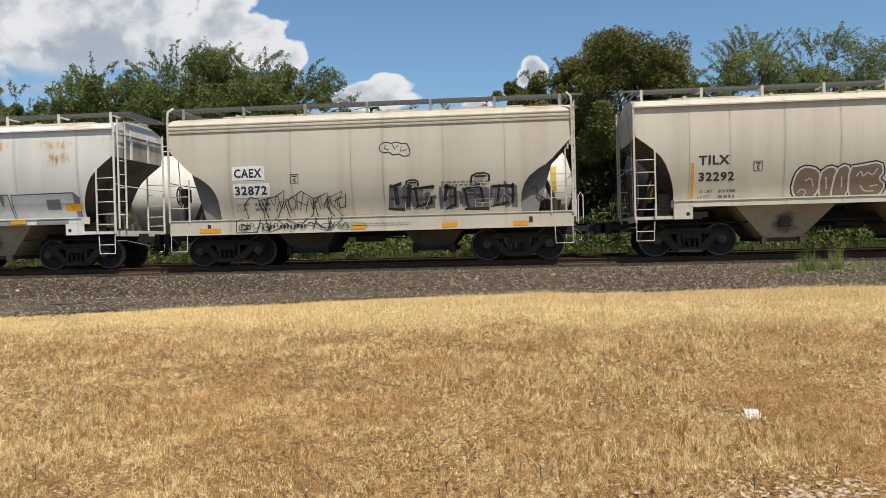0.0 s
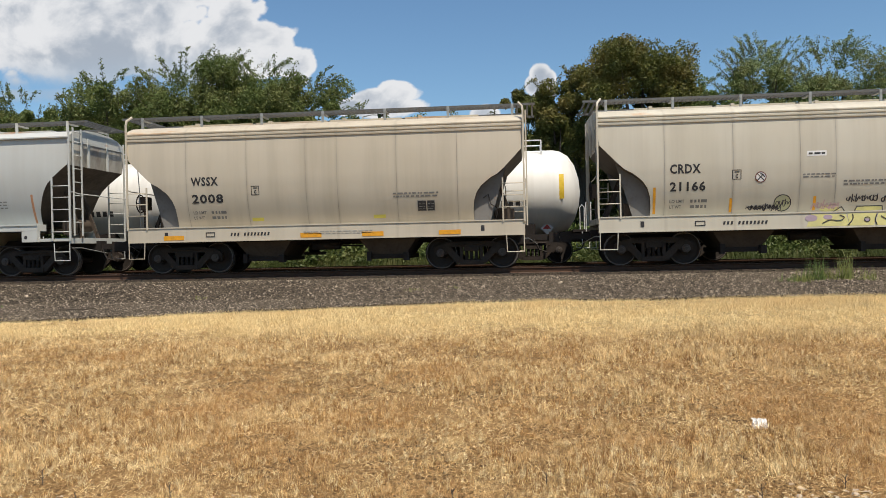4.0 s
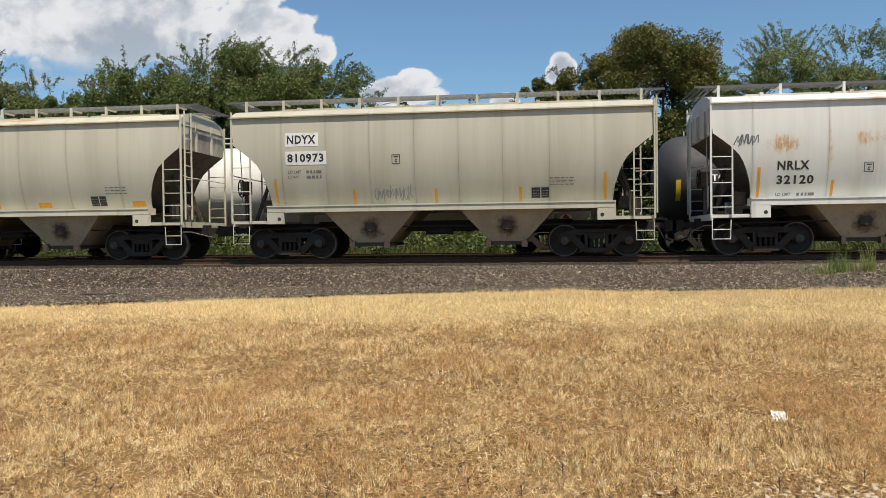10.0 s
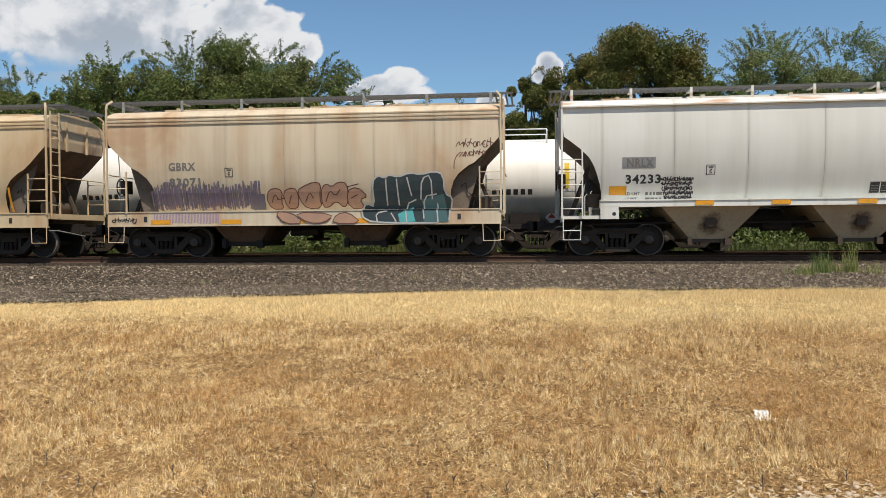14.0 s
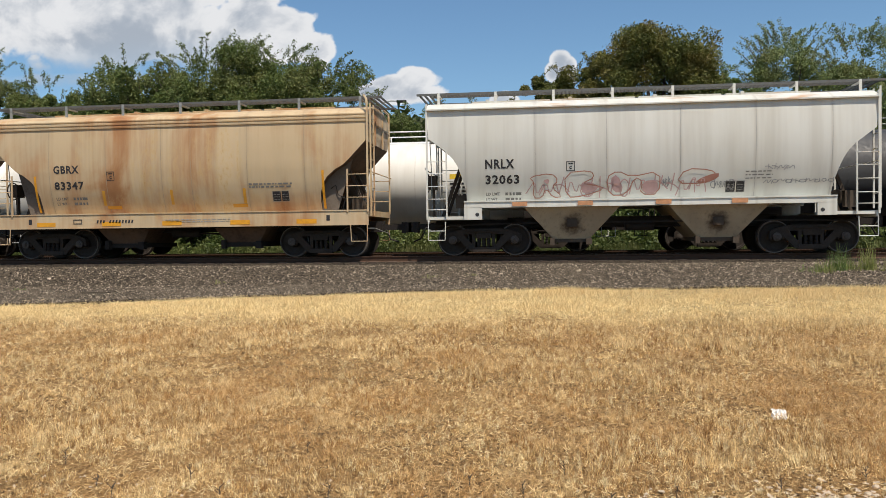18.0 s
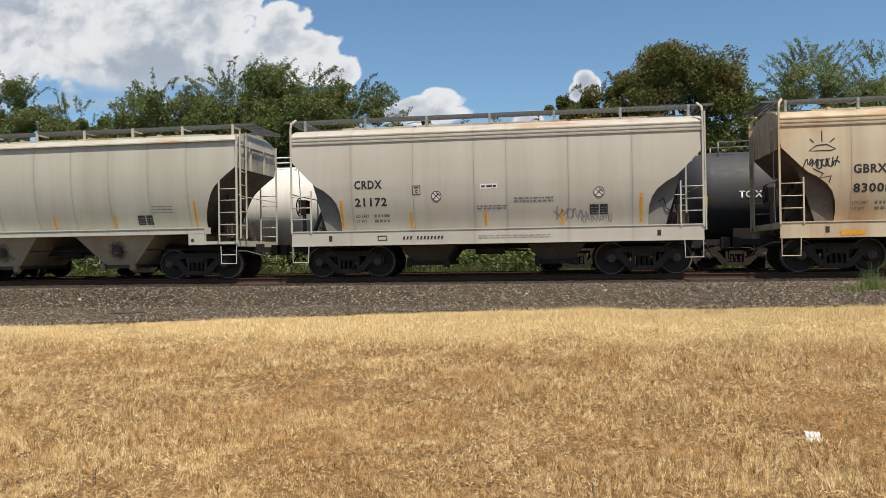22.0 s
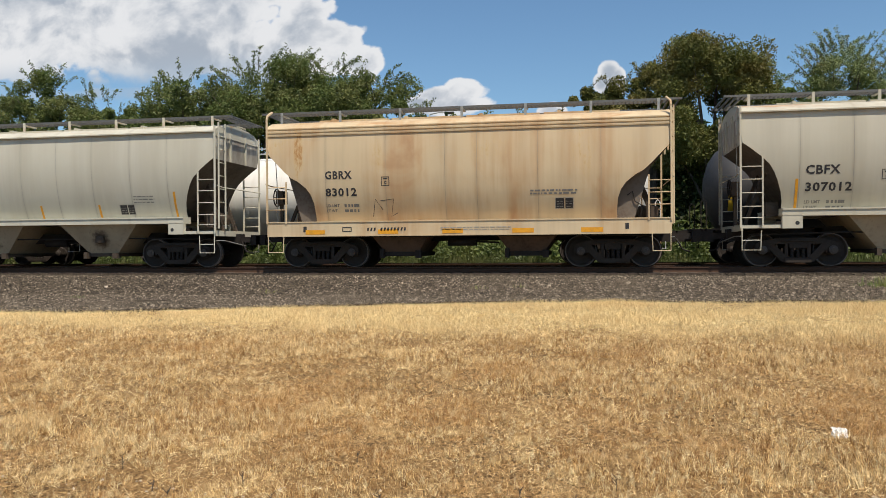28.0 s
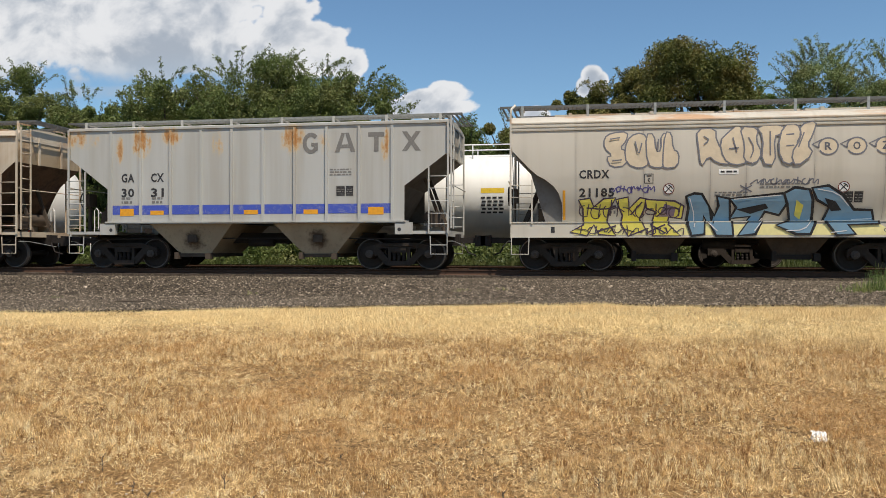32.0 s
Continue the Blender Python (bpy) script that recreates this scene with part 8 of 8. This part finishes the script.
piece(ob_w, "flow", h_w, YELLOW_W, S_YELLOW, S_PLUM, 0.05, over=True, lift=0.008, soft=0, words=("yellow sprayed letter", "purple letter outline"))
strokes(ob_w, "flow", h_w, [[(2.1, 1.75), (2.6, 1.7), (2.9, 1.8)], [(3.3, 1.55), (3.6, 1.9)], [(4.0, 1.5), (4.3, 1.75), (4.6, 1.7)], [(2.4, 1.1), (2.9, 1.25)], [(3.7, 1.05), (4.2, 1.28)], [(4.2, 1.05), (3.8, 1.28)]], S_PLUM, 0.04, True, 0.019)
piece(ob_w, "flow", h_w, BLUE_W, S_BLUE, S_INK, 0.075, over=True, lift=0.02, soft=0, words=("blue sprayed letter", "black letter outline"))
for s in BLUE_W_GAPS:
    mark("graffiti_shade", ob_w, "flow", S_INK if s is not BLUE_W_GAPS[1] else S_YELLOW, [[(u - h_w, z) for u, z in s]], lift=0.034, over_sill=True, label="gap inside a letter")
strokes(ob_w, "flow", h_w, [[(4.85, 2.0), (5.0, 1.5), (4.95, 1.2)], [(5.3, 1.35), (5.55, 1.1)], [(6.0, 1.95), (7.2, 2.05)], [(6.5, 1.1), (6.75, 1.45)], [(7.3, 1.1), (7.75, 1.12), (7.95, 1.4)], [(8.1, 2.2), (8.6, 2.1), (8.9, 1.75)], [(8.4, 1.05), (8.8, 1.1)], [(9.0, 1.4), (9.5, 1.42)]], S_WHITE, 0.025, True, 0.036)
mark("graffiti_letter", ob_w, "flow", S_PURPLE, [[(4.05 - h_w, 1.5), (4.45 - h_w, 1.5), (4.5 - h_w, 1.75), (4.2 - h_w, 1.85)]], lift=0.019, label="purple letter gap")
mark("graffiti", ob_w, "flow", spray("spray_violet", (0.09, 0.08, 0.24)), scrawl(94, 2.75 - h_w, 3.9 - h_w, 2.15, 2.38, 8, 0.032), lift=0.006, label="small violet-blue tag")["kind"] = "stuff"
mark("graffiti", ob_w, "flow", S_PLUM, scrawl(96, 1.9 - h_w, 4.6 - h_w, 1.42, 1.95, 9, 0.028) + scrawl(97, 1.8 - h_w, 4.6 - h_w, 1.0, 1.28, 9, 0.026), lift=0.0205, over_sill=True, label="dark linework across the yellow letters")["kind"] = "stuff"
mark("graffiti", ob_w, "flow", S_SMOKE, scrawl(98, 9.7 - h_w, 10.8 - h_w, 1.05, 1.2, 7, 0.02), flat=SILL_Y, lift=0.006, label="small tag on the sill")["kind"] = "stuff"


# ---- tank cars standing on the siding ----
def tank_car(x0, x1, shell, label, stripe):
    """Closed shell with domed ends, walkway rail on top, stub sills, trucks, end rails and a yellow band."""
    L = x1 - x0
    root = new("tank_car", None)
    root.matrix_basis = pose((x0 + x1) / 2, FAR_TRACK, RAIL)
    tagged(root, label, "tank car", "tank cars on the siding")
    h, R, zc = L / 2, 1.5, 2.46
    prof = [(-h, 0.02), (-h + 0.06, 0.5), (-h + 0.2, 0.95), (-h + 0.42, 1.28), (-h + 0.7, 1.45), (-h + 0.95, R), (0, R), (h - 0.95, R), (h - 0.7, 1.45), (h - 0.42, 1.28), (h - 0.2, 0.95), (h - 0.06, 0.5), (h, 0.02)]
    sh = Shape()
    sh.grid([[(x, r * math.cos(a), zc + r * math.sin(a)) for a in np.linspace(0, 2 * math.pi, 40, endpoint=False)] for x, r in prof], 0, True, True)
    part("tank_shell", sh, shell, root)
    for u in np.linspace(-h + 3.0, h - 3.0, 5):
        sh = Shape().lathe_y([(-0.02, R + 0.003), (0.02, R + 0.003)], 0, 0, 40)
        ob = part("weld_band", sh, shell, root, m=Matrix.Translation((u, 0, zc)) @ pose(0, 0, 0, 0, 0, 90))
    for e in (-1, 1):
        sh = Shape().box(*sorted((e * (h + 0.9), e * (h - 2.4))), -0.3, 0.3, 0.72, 1.1).box(*sorted((e * (h - 2.6), e * (h - 1.6))), -1.2, 1.2, 1.0, 1.35)
        part("stub_sill", sh, M_DARK, root)
        part("end_platform", Shape().box(*sorted((e * (h + 0.5), e * (h - 0.35))), -1.5, 1.5, 1.05, 1.13), M_DARK, root)
        for y in (-1.5, 1.5):
            part("end_rail", rod((e * (h + 0.24), y, 1.05), (e * (h + 0.24), y, 2.0), (e * (h + 0.16), y, 2.1), (e * (h + 0.08), y, 2.0), (e * (h + 0.08), y, 1.05), r=0.018), M_SIGN if shell == M_TANKW else M_DARK, root, "white painted end handrail" if shell == M_TANKW else "black end handrail")
            part("step", rod((e * (h + 0.4), y, 1.05), (e * (h + 0.4), y, 0.5), (e * (h - 0.05), y, 0.5), (e * (h - 0.05), y, 1.05), r=0.018), M_SIGN if shell == M_TANKW else M_DARK, root)
        truck(root, e * (h - 1.7))
        mark2 = Shape()
        rows = [[(x, -(R - 0.035) * math.cos(a), zc + (R - 0.035) * math.sin(a)) for x in (e * (h - 0.78), e * (h - 0.62))] for a in (np.linspace(-0.2, 0.38, 8) if shell == M_TANKW else np.linspace(-0.55, -0.05, 8))]
        mark2.grid(rows)
        part("reflective_band", mark2, M_STRIPE, root, "yellow reflective band")
    # the rail along the top, and the bottom fittings
    for y in (-0.75, 0.75):
        sh = rod((-h * 0.86, y, zc + 1.78), (h * 0.86, y, zc + 1.78), r=0.022)
        for u in np.linspace(-h * 0.86, h * 0.86, 9):
            sh.tube([(u, y, zc + 1.28), (u, y, zc + 1.78)], 0.02, 5)
        part("top_rail", sh, M_SIGN if shell == M_TANKW else M_GALV, root)
    part("manway", Shape().tube([(0, 0, zc + 1.4), (0, 0, zc + 1.75)], 0.45, 16), shell, root)
    part("outlet_valve", Shape().tube([(0, 0, zc - 1.5), (0, 0, 0.55)], 0.2, 10).box(-0.35, 0.35, -0.35, 0.35, 0.45, 0.56), M_DARK, root)
    part("brake_pipe", rod((-h + 1, -0.9, 0.95), (h - 1, -0.9, 0.95), r=0.03), M_DARK, root)
    for u in ((-h + 1.35, h - 3.2) if shell == M_TANKW else (-h + 2.75, h - 3.2)):
        sh = Shape()
        for a0, a1 in (((-0.34, -0.21),) if shell == M_TANKW else ((-0.09, 0.06),)):
            for q in range(6):
                x = u + q * 0.24
                sh.grid([[(x + dxx, -(R + 0.005) * math.cos(a), zc + (R + 0.005) * math.sin(a)) for dxx in (0, 0.15)] for a in (a0, a1)])
        part("lettering_block", sh, M_BLACK if shell == M_TANKW else M_SIGN, root, "reporting marks as plain bars")
    part("placard", Shape().prism([(h - 1.2, 0.98), (h - 0.98, 1.2), (h - 1.2, 1.42), (h - 1.42, 1.2)], -0.98, -0.96), M_SIGN, root, "white diamond placard with red")
    part("placard_mark", Shape().prism([(h - 1.2, 1.34), (h - 1.06, 1.18), (h - 1.34, 1.18)], -0.988, -0.982), M_RED, root)
    part("placard_bracket", Shape().box(h - 1.24, h - 1.16, -0.96, -0.7, 1.3, 1.38), M_DARK, root)
    sh = Shape()
    for k in range(5):
        for q in range(4):
            x, a = h - 5.1 + q * 0.2 + 0.03 * (k % 2), -0.1 - 0.085 * k
            sh.grid([[(x + dxx, -(R + 0.005) * math.cos(b), zc + (R + 0.005) * math.sin(b)) for dxx in (0, 0.14)] for b in (a, a + 0.045)])
    part("small_print", sh, M_BLACK if shell == M_TANKW else M_SIGN, root, "rows of small print as plain bars")
    sh = Shape()
    sh.grid([[(x, -(R + 0.005) * math.cos(b), zc + (R + 0.005) * math.sin(b)) for x in (h - 5.1, h - 4.3)] for b in (0.03, 0.14)])
    part("hazard_strip", sh, M_STRIPE, root, "dull yellow strip")
    return root


M_STRIPE = plain("band_yellow", (0.72, 0.50, 0.04), 0.4)
tank_car(-17.3, 1.9, M_TANKW, "long white tank car standing on the siding", True)
black_tank = tank_car(3.65, 21.5, M_TANKB, "black tank car standing on the siding", True)
me, lo, hi = letters("TCIX", 1.0, 0.03, 1.1)
word = me.copy()
word.transform(pose(0, 0, 0, 90, 0, 0) @ Matrix.Diagonal((0.72 / (hi[0] - lo[0]), 0.23 / (hi[1] - lo[1]), 1, 1)))
word.materials.clear()
word.materials.append(M_SIGN)
part("lettering", word, None, black_tank, "white stencilled reporting mark", pose(5.4 - 12.575, -1.508, 2.33))["kind"] = "stuff"
tank_car(-38.2, -19.4, M_TANKW, "long white tank car standing further along the siding", True)


# ---- trees and scrub ----
def leaf_cloud(n, centres, radii, size, g, droop=0.0):
    """Leaf quads gathered round many clump centres."""
    w = np.where(centres[:, 2] > 6.0, 1.0, 0.45)
    k = g.choice(len(centres), n, p=w / w.sum())
    d = g.normal(0, 1, (n, 3))
    d /= np.linalg.norm(d, axis=1)[:, None]
    p = centres[k] + d * (radii[k] * g.uniform(0.15, 1.0, n) ** 0.5)[:, None]
    p[:, 2] -= droop * g.uniform(0, 1, n) ** 2
    a = g.normal(0, 1, (n, 3))
    a /= np.linalg.norm(a, axis=1)[:, None]
    b = np.cross(a, g.normal(0, 1, (n, 3)))
    b /= np.linalg.norm(b, axis=1)[:, None]
    s = (size * g.uniform(0.6, 1.4, n))[:, None]
    return np.stack([p - a * s * 0.8 - b * s * 0.42, p + a * s * 1.1, p - a * s * 0.8 + b * s * 0.42], 1).reshape(-1, 3)


def tree(seed, x, y, top, low, rx, leaves, mat, label, clump=0.75, twiggy=0, size=0.08, ry=None, thin=1.0, name="tree", box=0.75):
    """Tapered trunk, limbs to the clumps, and a crown with an uneven edge."""
    g = np.random.default_rng(seed)
    z0 = 0.28
    root = new(name, None)
    root.matrix_basis = pose(x, y, z0)
    H = top - z0
    ry = ry or rx * 0.7
    zc, rz = (top + low) / 2 - z0, (top - low) / 2
    n = max(30, int(46 * rx * rz / 6 * thin))
    d = g.normal(0, 1, (n, 3))
    d /= np.linalg.norm(d, axis=1)[:, None]
    rad = g.uniform(0.35, 1.0, n) ** 0.5 * (0.86 + 0.2 * np.sin(d[:, 0] * 5 + seed) * np.sin(d[:, 2] * 6 + seed * 2))
    d = np.sign(d) * np.abs(d) ** box
    cen = d * rad[:, None] * np.array([rx, ry, rz]) + np.array([0, 0, zc])
    rr = clump * g.uniform(0.55, 1.25, n)
    cen[:, 2] = np.minimum(cen[:, 2], H - rr * 0.8)
    v = [leaf_cloud(int(leaves * 2.1), cen, rr, size * 0.95, g)]
    # shoots that stand out of the crown
    sh = Shape()
    for k in range(twiggy):
        a = g.uniform(0, 2 * math.pi)
        e = g.uniform(0.1, 1.4)
        base = np.array([rx * math.cos(a) * math.cos(e), ry * math.sin(a) * math.cos(e), zc + rz * math.sin(e)]) * 0.97
        out = np.array([math.cos(a) * 0.6 + g.uniform(-.3, .3), math.sin(a) * 0.5, g.uniform(0.5, 1.1)])
        ln = g.uniform(0.5, 1.3)
        pts = [base + out * ln * t + np.array([0.1 * t * t, 0, -0.25 * t * t]) * ln for t in np.linspace(-0.3, 1, 9)]
        sh.tube(pts, [0.02 - 0.0017 * q for q in range(9)], 3, 0, False)
        v.append(leaf_cloud(70, np.array(pts), np.full(9, 0.13), size * 0.85, g))
    if twiggy:
        part("shoot_growth", sh, M_BARK, root)["kind"] = "stuff"
    sh = Shape()
    part("crown", fast_mesh("crown", np.concatenate(v), 3, mat), None, root)
    sh.tube([(0, 0, -0.1), (0.1, 0, H * 0.15), (-0.1, 0.05, H * 0.35), (0.15, 0, H * 0.52), (0.35, 0, H * 0.62)], [0.24, 0.2, 0.15, 0.08, 0.03], 8)
    tr = part("trunk", sh, M_BARK, root)
    for k in range(min(n, 14)):
        c = cen[k]
        s0 = Vector((0, 0, H * g.uniform(0.15, 0.5)))
        e0 = Vector(c)
        mid = s0.lerp(e0, 0.5) + Vector((0, 0, 0.3))
        part("limb", Shape().tube([s0, mid, e0], [0.1, 0.06, 0.02], 5), M_BARK, tr)
    tagged(root, label, "tree", "trees behind the tracks")
    return root


G1 = "leafy green tree with feathery shoots behind the tracks"
tree(14, -35.3, 42, 11.0, 1.0, 3.2, 22000, L_GREEN, G1, 0.6, 26)
tree(1, -31.4, 41, 12.0, 1.5, 2.9, 28000, L_GREEN, "thin green tree with bare branches showing", 0.55, 30, thin=1.2)
tree(15, -27.6, 41, 11.0, 1.0, 2.8, 34000, L_GREEN, G1, 0.6, 26)
tree(11, -24.0, 41.5, 11.0, 1.0, 2.0, 15000, L_GREEN, "thin green tree with sky showing through", 0.5, 34)
tree(2, -21.8, 40, 11.5, 1.0, 3.4, 30000, L_GREEN, G1, 0.7, 40)
tree(3, -17.6, 40, 11.9, 1.0, 3.9, 36000, L_GREEN, G1, 0.75, 60)
tree(4, -13.6, 40.5, 11.7, 1.0, 3.8, 34000, L_GREEN, G1, 0.75, 60)
tree(5, -10.9, 40, 10.8, 1.0, 2.7, 26000, L_GREEN, G1, 0.65, 44)
tree(18, -19.6, 41.5, 10.8, 1.0, 2.8, 16000, L_GREEN, G1, 0.7, 20)
tree(19, -16.0, 41.5, 12.1, 1.0, 2.0, 16000, L_GREEN, G1, 0.6, 46)
tree(16, -6.6, 43, 9.0, 1.0, 2.6, 20000, L_GREEN, "low green tree in the gap of the tree line", 0.6, 10)
tree(17, -3.2, 44, 9.0, 1.0, 2.5, 20000, L_DARK, "low dark green tree in the gap of the tree line", 0.6, 8)
R1 = "dense dark oak-like tree with a browning rounded crown"
tree(6, 5.7, 40, 11.8, 4.4, 3.1, 52000, L_DARK, R1, 0.7, 0, 0.085, box=0.62, thin=2.4)
tree(21, -1.4, 42, 8.8, 1.0, 2.0, 26000, L_DARK, "low dark green bushy tree beside the gap", 0.7, 6, 0.085)
tree(22, 1.2, 42, 8.7, 1.0, 2.0, 24000, L_DARK, "low dark green bushy tree below the oak", 0.7, 6, 0.085)
tree(20, 2.9, 40.5, 10.8, 5.5, 1.1, 9000, L_DARK, "dark green skirt tree beside the oak", 0.5, 5, 0.085)
tree(7, 1.6, 40.5, 10.3, 5.5, 1.2, 11000, L_DARK, "dark green small-leaved tree beside the oak", 0.5, 3, 0.085)
tree(12, -0.2, 41, 10.0, 5.5, 0.9, 8000, L_DARK, "dark green small tree beside the oak", 0.45, 3, 0.085)
F1 = "airy light green feathery tree with open branches"
tree(8, 11.5, 40, 11.4, 1.0, 2.8, 17000, L_FEATHER, F1, 0.5, 90, 0.066, thin=1.8)
tree(9, 15.1, 40.5, 11.4, 1.0, 2.7, 16000, L_FEATHER, F1, 0.5, 80, 0.066, thin=1.8)
tree(10, 18.9, 41, 11.2, 1.0, 3.0, 14000, L_FEATHER, F1, 0.5, 60, 0.07, thin=1.8)
tree(13, 9.2, 42, 10.1, 5.5, 0.7, 5000, L_LIGHT, "green small tree between larger trees", 0.45, 12, 0.085)

g = np.random.default_rng(77)
n = 170
cen = np.stack([g.uniform(-42, 28, n), g.uniform(39.5, 44, n), g.uniform(0.2, 1, n) * 6.2], 1)
# the shade beneath the crowns is in this leaf colour
tagged(new("undergrowth", fast_mesh("undergrowth", leaf_cloud(95000, cen, g.uniform(0.9, 1.7, n), 0.15, g), 3, L_SHADE)), "thick green undergrowth beneath the trees, leaf colour darkened for shade", "bushes", kind="stuff")
n = 260
cen = np.stack([g.uniform(-60, 45, n), g.uniform(46, 52, n), g.uniform(0.0, 1, n) * 7.5], 1)
# added backdrop that darkens the gaps; its shade is painted into the leaves
tagged(new("woods_behind", fast_mesh("woods_behind", leaf_cloud(60000, cen, g.uniform(1.5, 2.6, n), 0.34, g), 3, L_SHADE)), "dense green woods added behind the tree line, leaf colour darkened for shade", "woods", kind="stuff")
n = 150
cen = np.stack([g.uniform(-42, 28, n), g.uniform(37, 39, n), g.uniform(0.3, 1.8, n)], 1)
tagged(new("low_scrub", fast_mesh("low_scrub", leaf_cloud(70000, cen, g.uniform(0.7, 1.2, n), 0.12, g), 3, L_GREEN)), "low green scrub at the foot of the trees", "bushes", kind="stuff")
n = 120
cen = np.stack([g.uniform(-36, 24, n), g.uniform(32.0, 38, n), g.uniform(0.3, 1.1, n)], 1)
tagged(new("trackside_weeds", fast_mesh("trackside_weeds", leaf_cloud(24000, cen, g.uniform(0.25, 0.6, n), 0.09, g), 3, L_WEED)), "tall green and yellow weeds beyond the siding", "weeds", kind="stuff")


def tall_grass(n):
    """Long upright blades beyond the siding."""
    x, y = g.uniform(-36, 24, n), 31.4 + 4.5 * g.uniform(0, 1, n)
    keep = np.sin(x * 0.9) + np.sin(x * 2.3 + 1) + g.normal(0, 0.8, n) > -0.6
    x, y = x[keep], y[keep]
    n = len(x)
    hh, a = g.uniform(0.35, 1.15, n), g.uniform(0, 6.28, n)
    o = np.stack([x, y, np.full(n, 0.25)], 1)
    tip = o + np.stack([np.cos(a) * hh * 0.35, np.sin(a) * hh * 0.35, hh], 1)
    mid = (o + tip) / 2 + np.stack([0 * x, 0 * x, hh * 0.08], 1)
    s = np.stack([np.cos(a + 1.2), 0 * a, 0 * a], 1) * 0.011
    return fast_mesh("tall_grass", np.stack([o - s, o + s, mid + s, tip, mid - s], 1).reshape(-1, 3), 5, L_WEED)


tagged(new("tall_grass", tall_grass(26000)), "tall yellow-green grass beyond the siding", "grass", kind="stuff")


def weed(seed, x, y, hgt, n, mat, label):
    """A tuft of upright stalks among long narrow blades."""
    g = np.random.default_rng(seed)
    z = float(ballast_z(np.array([x]), np.array([y]))[0])
    root = new("weed", None)
    root.matrix_basis = pose(x, y, z)
    sh = Shape()
    v = []
    for k in range(n):
        a, l = g.uniform(0, 6.28), g.uniform(0.05, 0.3) * hgt
        hh = hgt * g.uniform(0.5, 1.0)
        b = np.array([g.normal(0, 0.12), g.normal(0, 0.06), -0.02])
        pts = [b + np.array([math.cos(a) * l * t * t, math.sin(a) * l * t * t, hh * t]) for t in np.linspace(0, 1, 5)]
        sh.tube(pts, [0.006, 0.005, 0.004, 0.003, 0.002], 3, 0, False)
        for q in range(7):
            o = b + np.array([g.normal(0, 0.09), g.normal(0, 0.05), 0])
            c, ln = g.uniform(0, 6.28), hh * g.uniform(0.35, 1.0)
            sd = np.array([math.cos(c + 1.5), math.sin(c + 1.5), 0]) * 0.0055
            lean = np.array([math.cos(c), math.sin(c), 0]) * ln * g.uniform(0.05, 0.5)
            v.append(np.array([o - sd, o + sd, o + lean + np.array([0, 0, ln])]))
    part("stalk_cluster", sh, mat, root)["kind"] = "stuff"
    part("leaves", fast_mesh("leaves", np.concatenate(v), 3, mat), None, root)
    tagged(root, label, "weed", "weeds on the ballast")


for k, (x, y, hh, n) in enumerate(((7.3, 21.2, 0.75, 26), (7.65, 21.3, 0.45, 20), (8.2, 21.25, 0.8, 20), (6.7, 21.1, 0.32, 12), (7.0, 21.0, 0.4, 16), (8.6, 21.1, 0.4, 14), (9.4, 21.2, 0.5, 12), (-3.0, 20.75, 0.12, 7), (-8.6, 20.3, 0.14, 7), (-13.6, 19.0, 0.12, 7), (-2.0, 20.9, 0.12, 6), (11.2, 21.1, 0.3, 8))):
    weed(200 + k, x, y, hh, n, L_TUFT if k % 3 else L_LIGHT, "green and straw weed tuft growing in the ballast")


# a lamp pole far behind the trees
def street_lamp(x, y, z):
    root = new("street_lamp", None)
    root.matrix_basis = pose(x, y, 0.2)
    part("pole", Shape().tube([(0, 0, -0.1), (0, 0, z)], [0.12, 0.07], 8), M_GALV, root)
    part("arm", rod((0, 0, z), (0.8, 0, z + 0.15), (1.5, 0, z + 0.1), r=0.05), M_GALV, root)
    part("lamp_head", Shape().box(1.3, 2.1, -0.18, 0.18, z - 0.02, z + 0.16), M_DARK, root)
    tagged(root, "grey street lamp pole rising behind the trees", "street lamp")


street_lamp(-13.6, 66, 12.6)


def motions():
    """Every car rolls on at the train's speed, and the wheels turn with it."""
    for ob, c in CARS:
        walk(ob, [(t, pose(c + travelled(t), TRACK, RAIL)) for t in range(33)])
    moving = {ob for ob, c in CARS}
    for s in (-1, 1):
        sets = [w for w in WHEELSETS[s] if w.parent.parent in moving]
        first = sets[0]
        walk(first, [(k / 15, pose(s * BASE, 0, WHEEL_R, 0, math.degrees(travelled(k / 15) / WHEEL_R) % 360, 0)) for k in range(481)])
        for w in sets[1:]:
            w.rotation_mode = "QUATERNION"
            w.animation_data_create().action = first.animation_data.action
            w.animation_data.action_slot = first.animation_data.action_slot


motions()
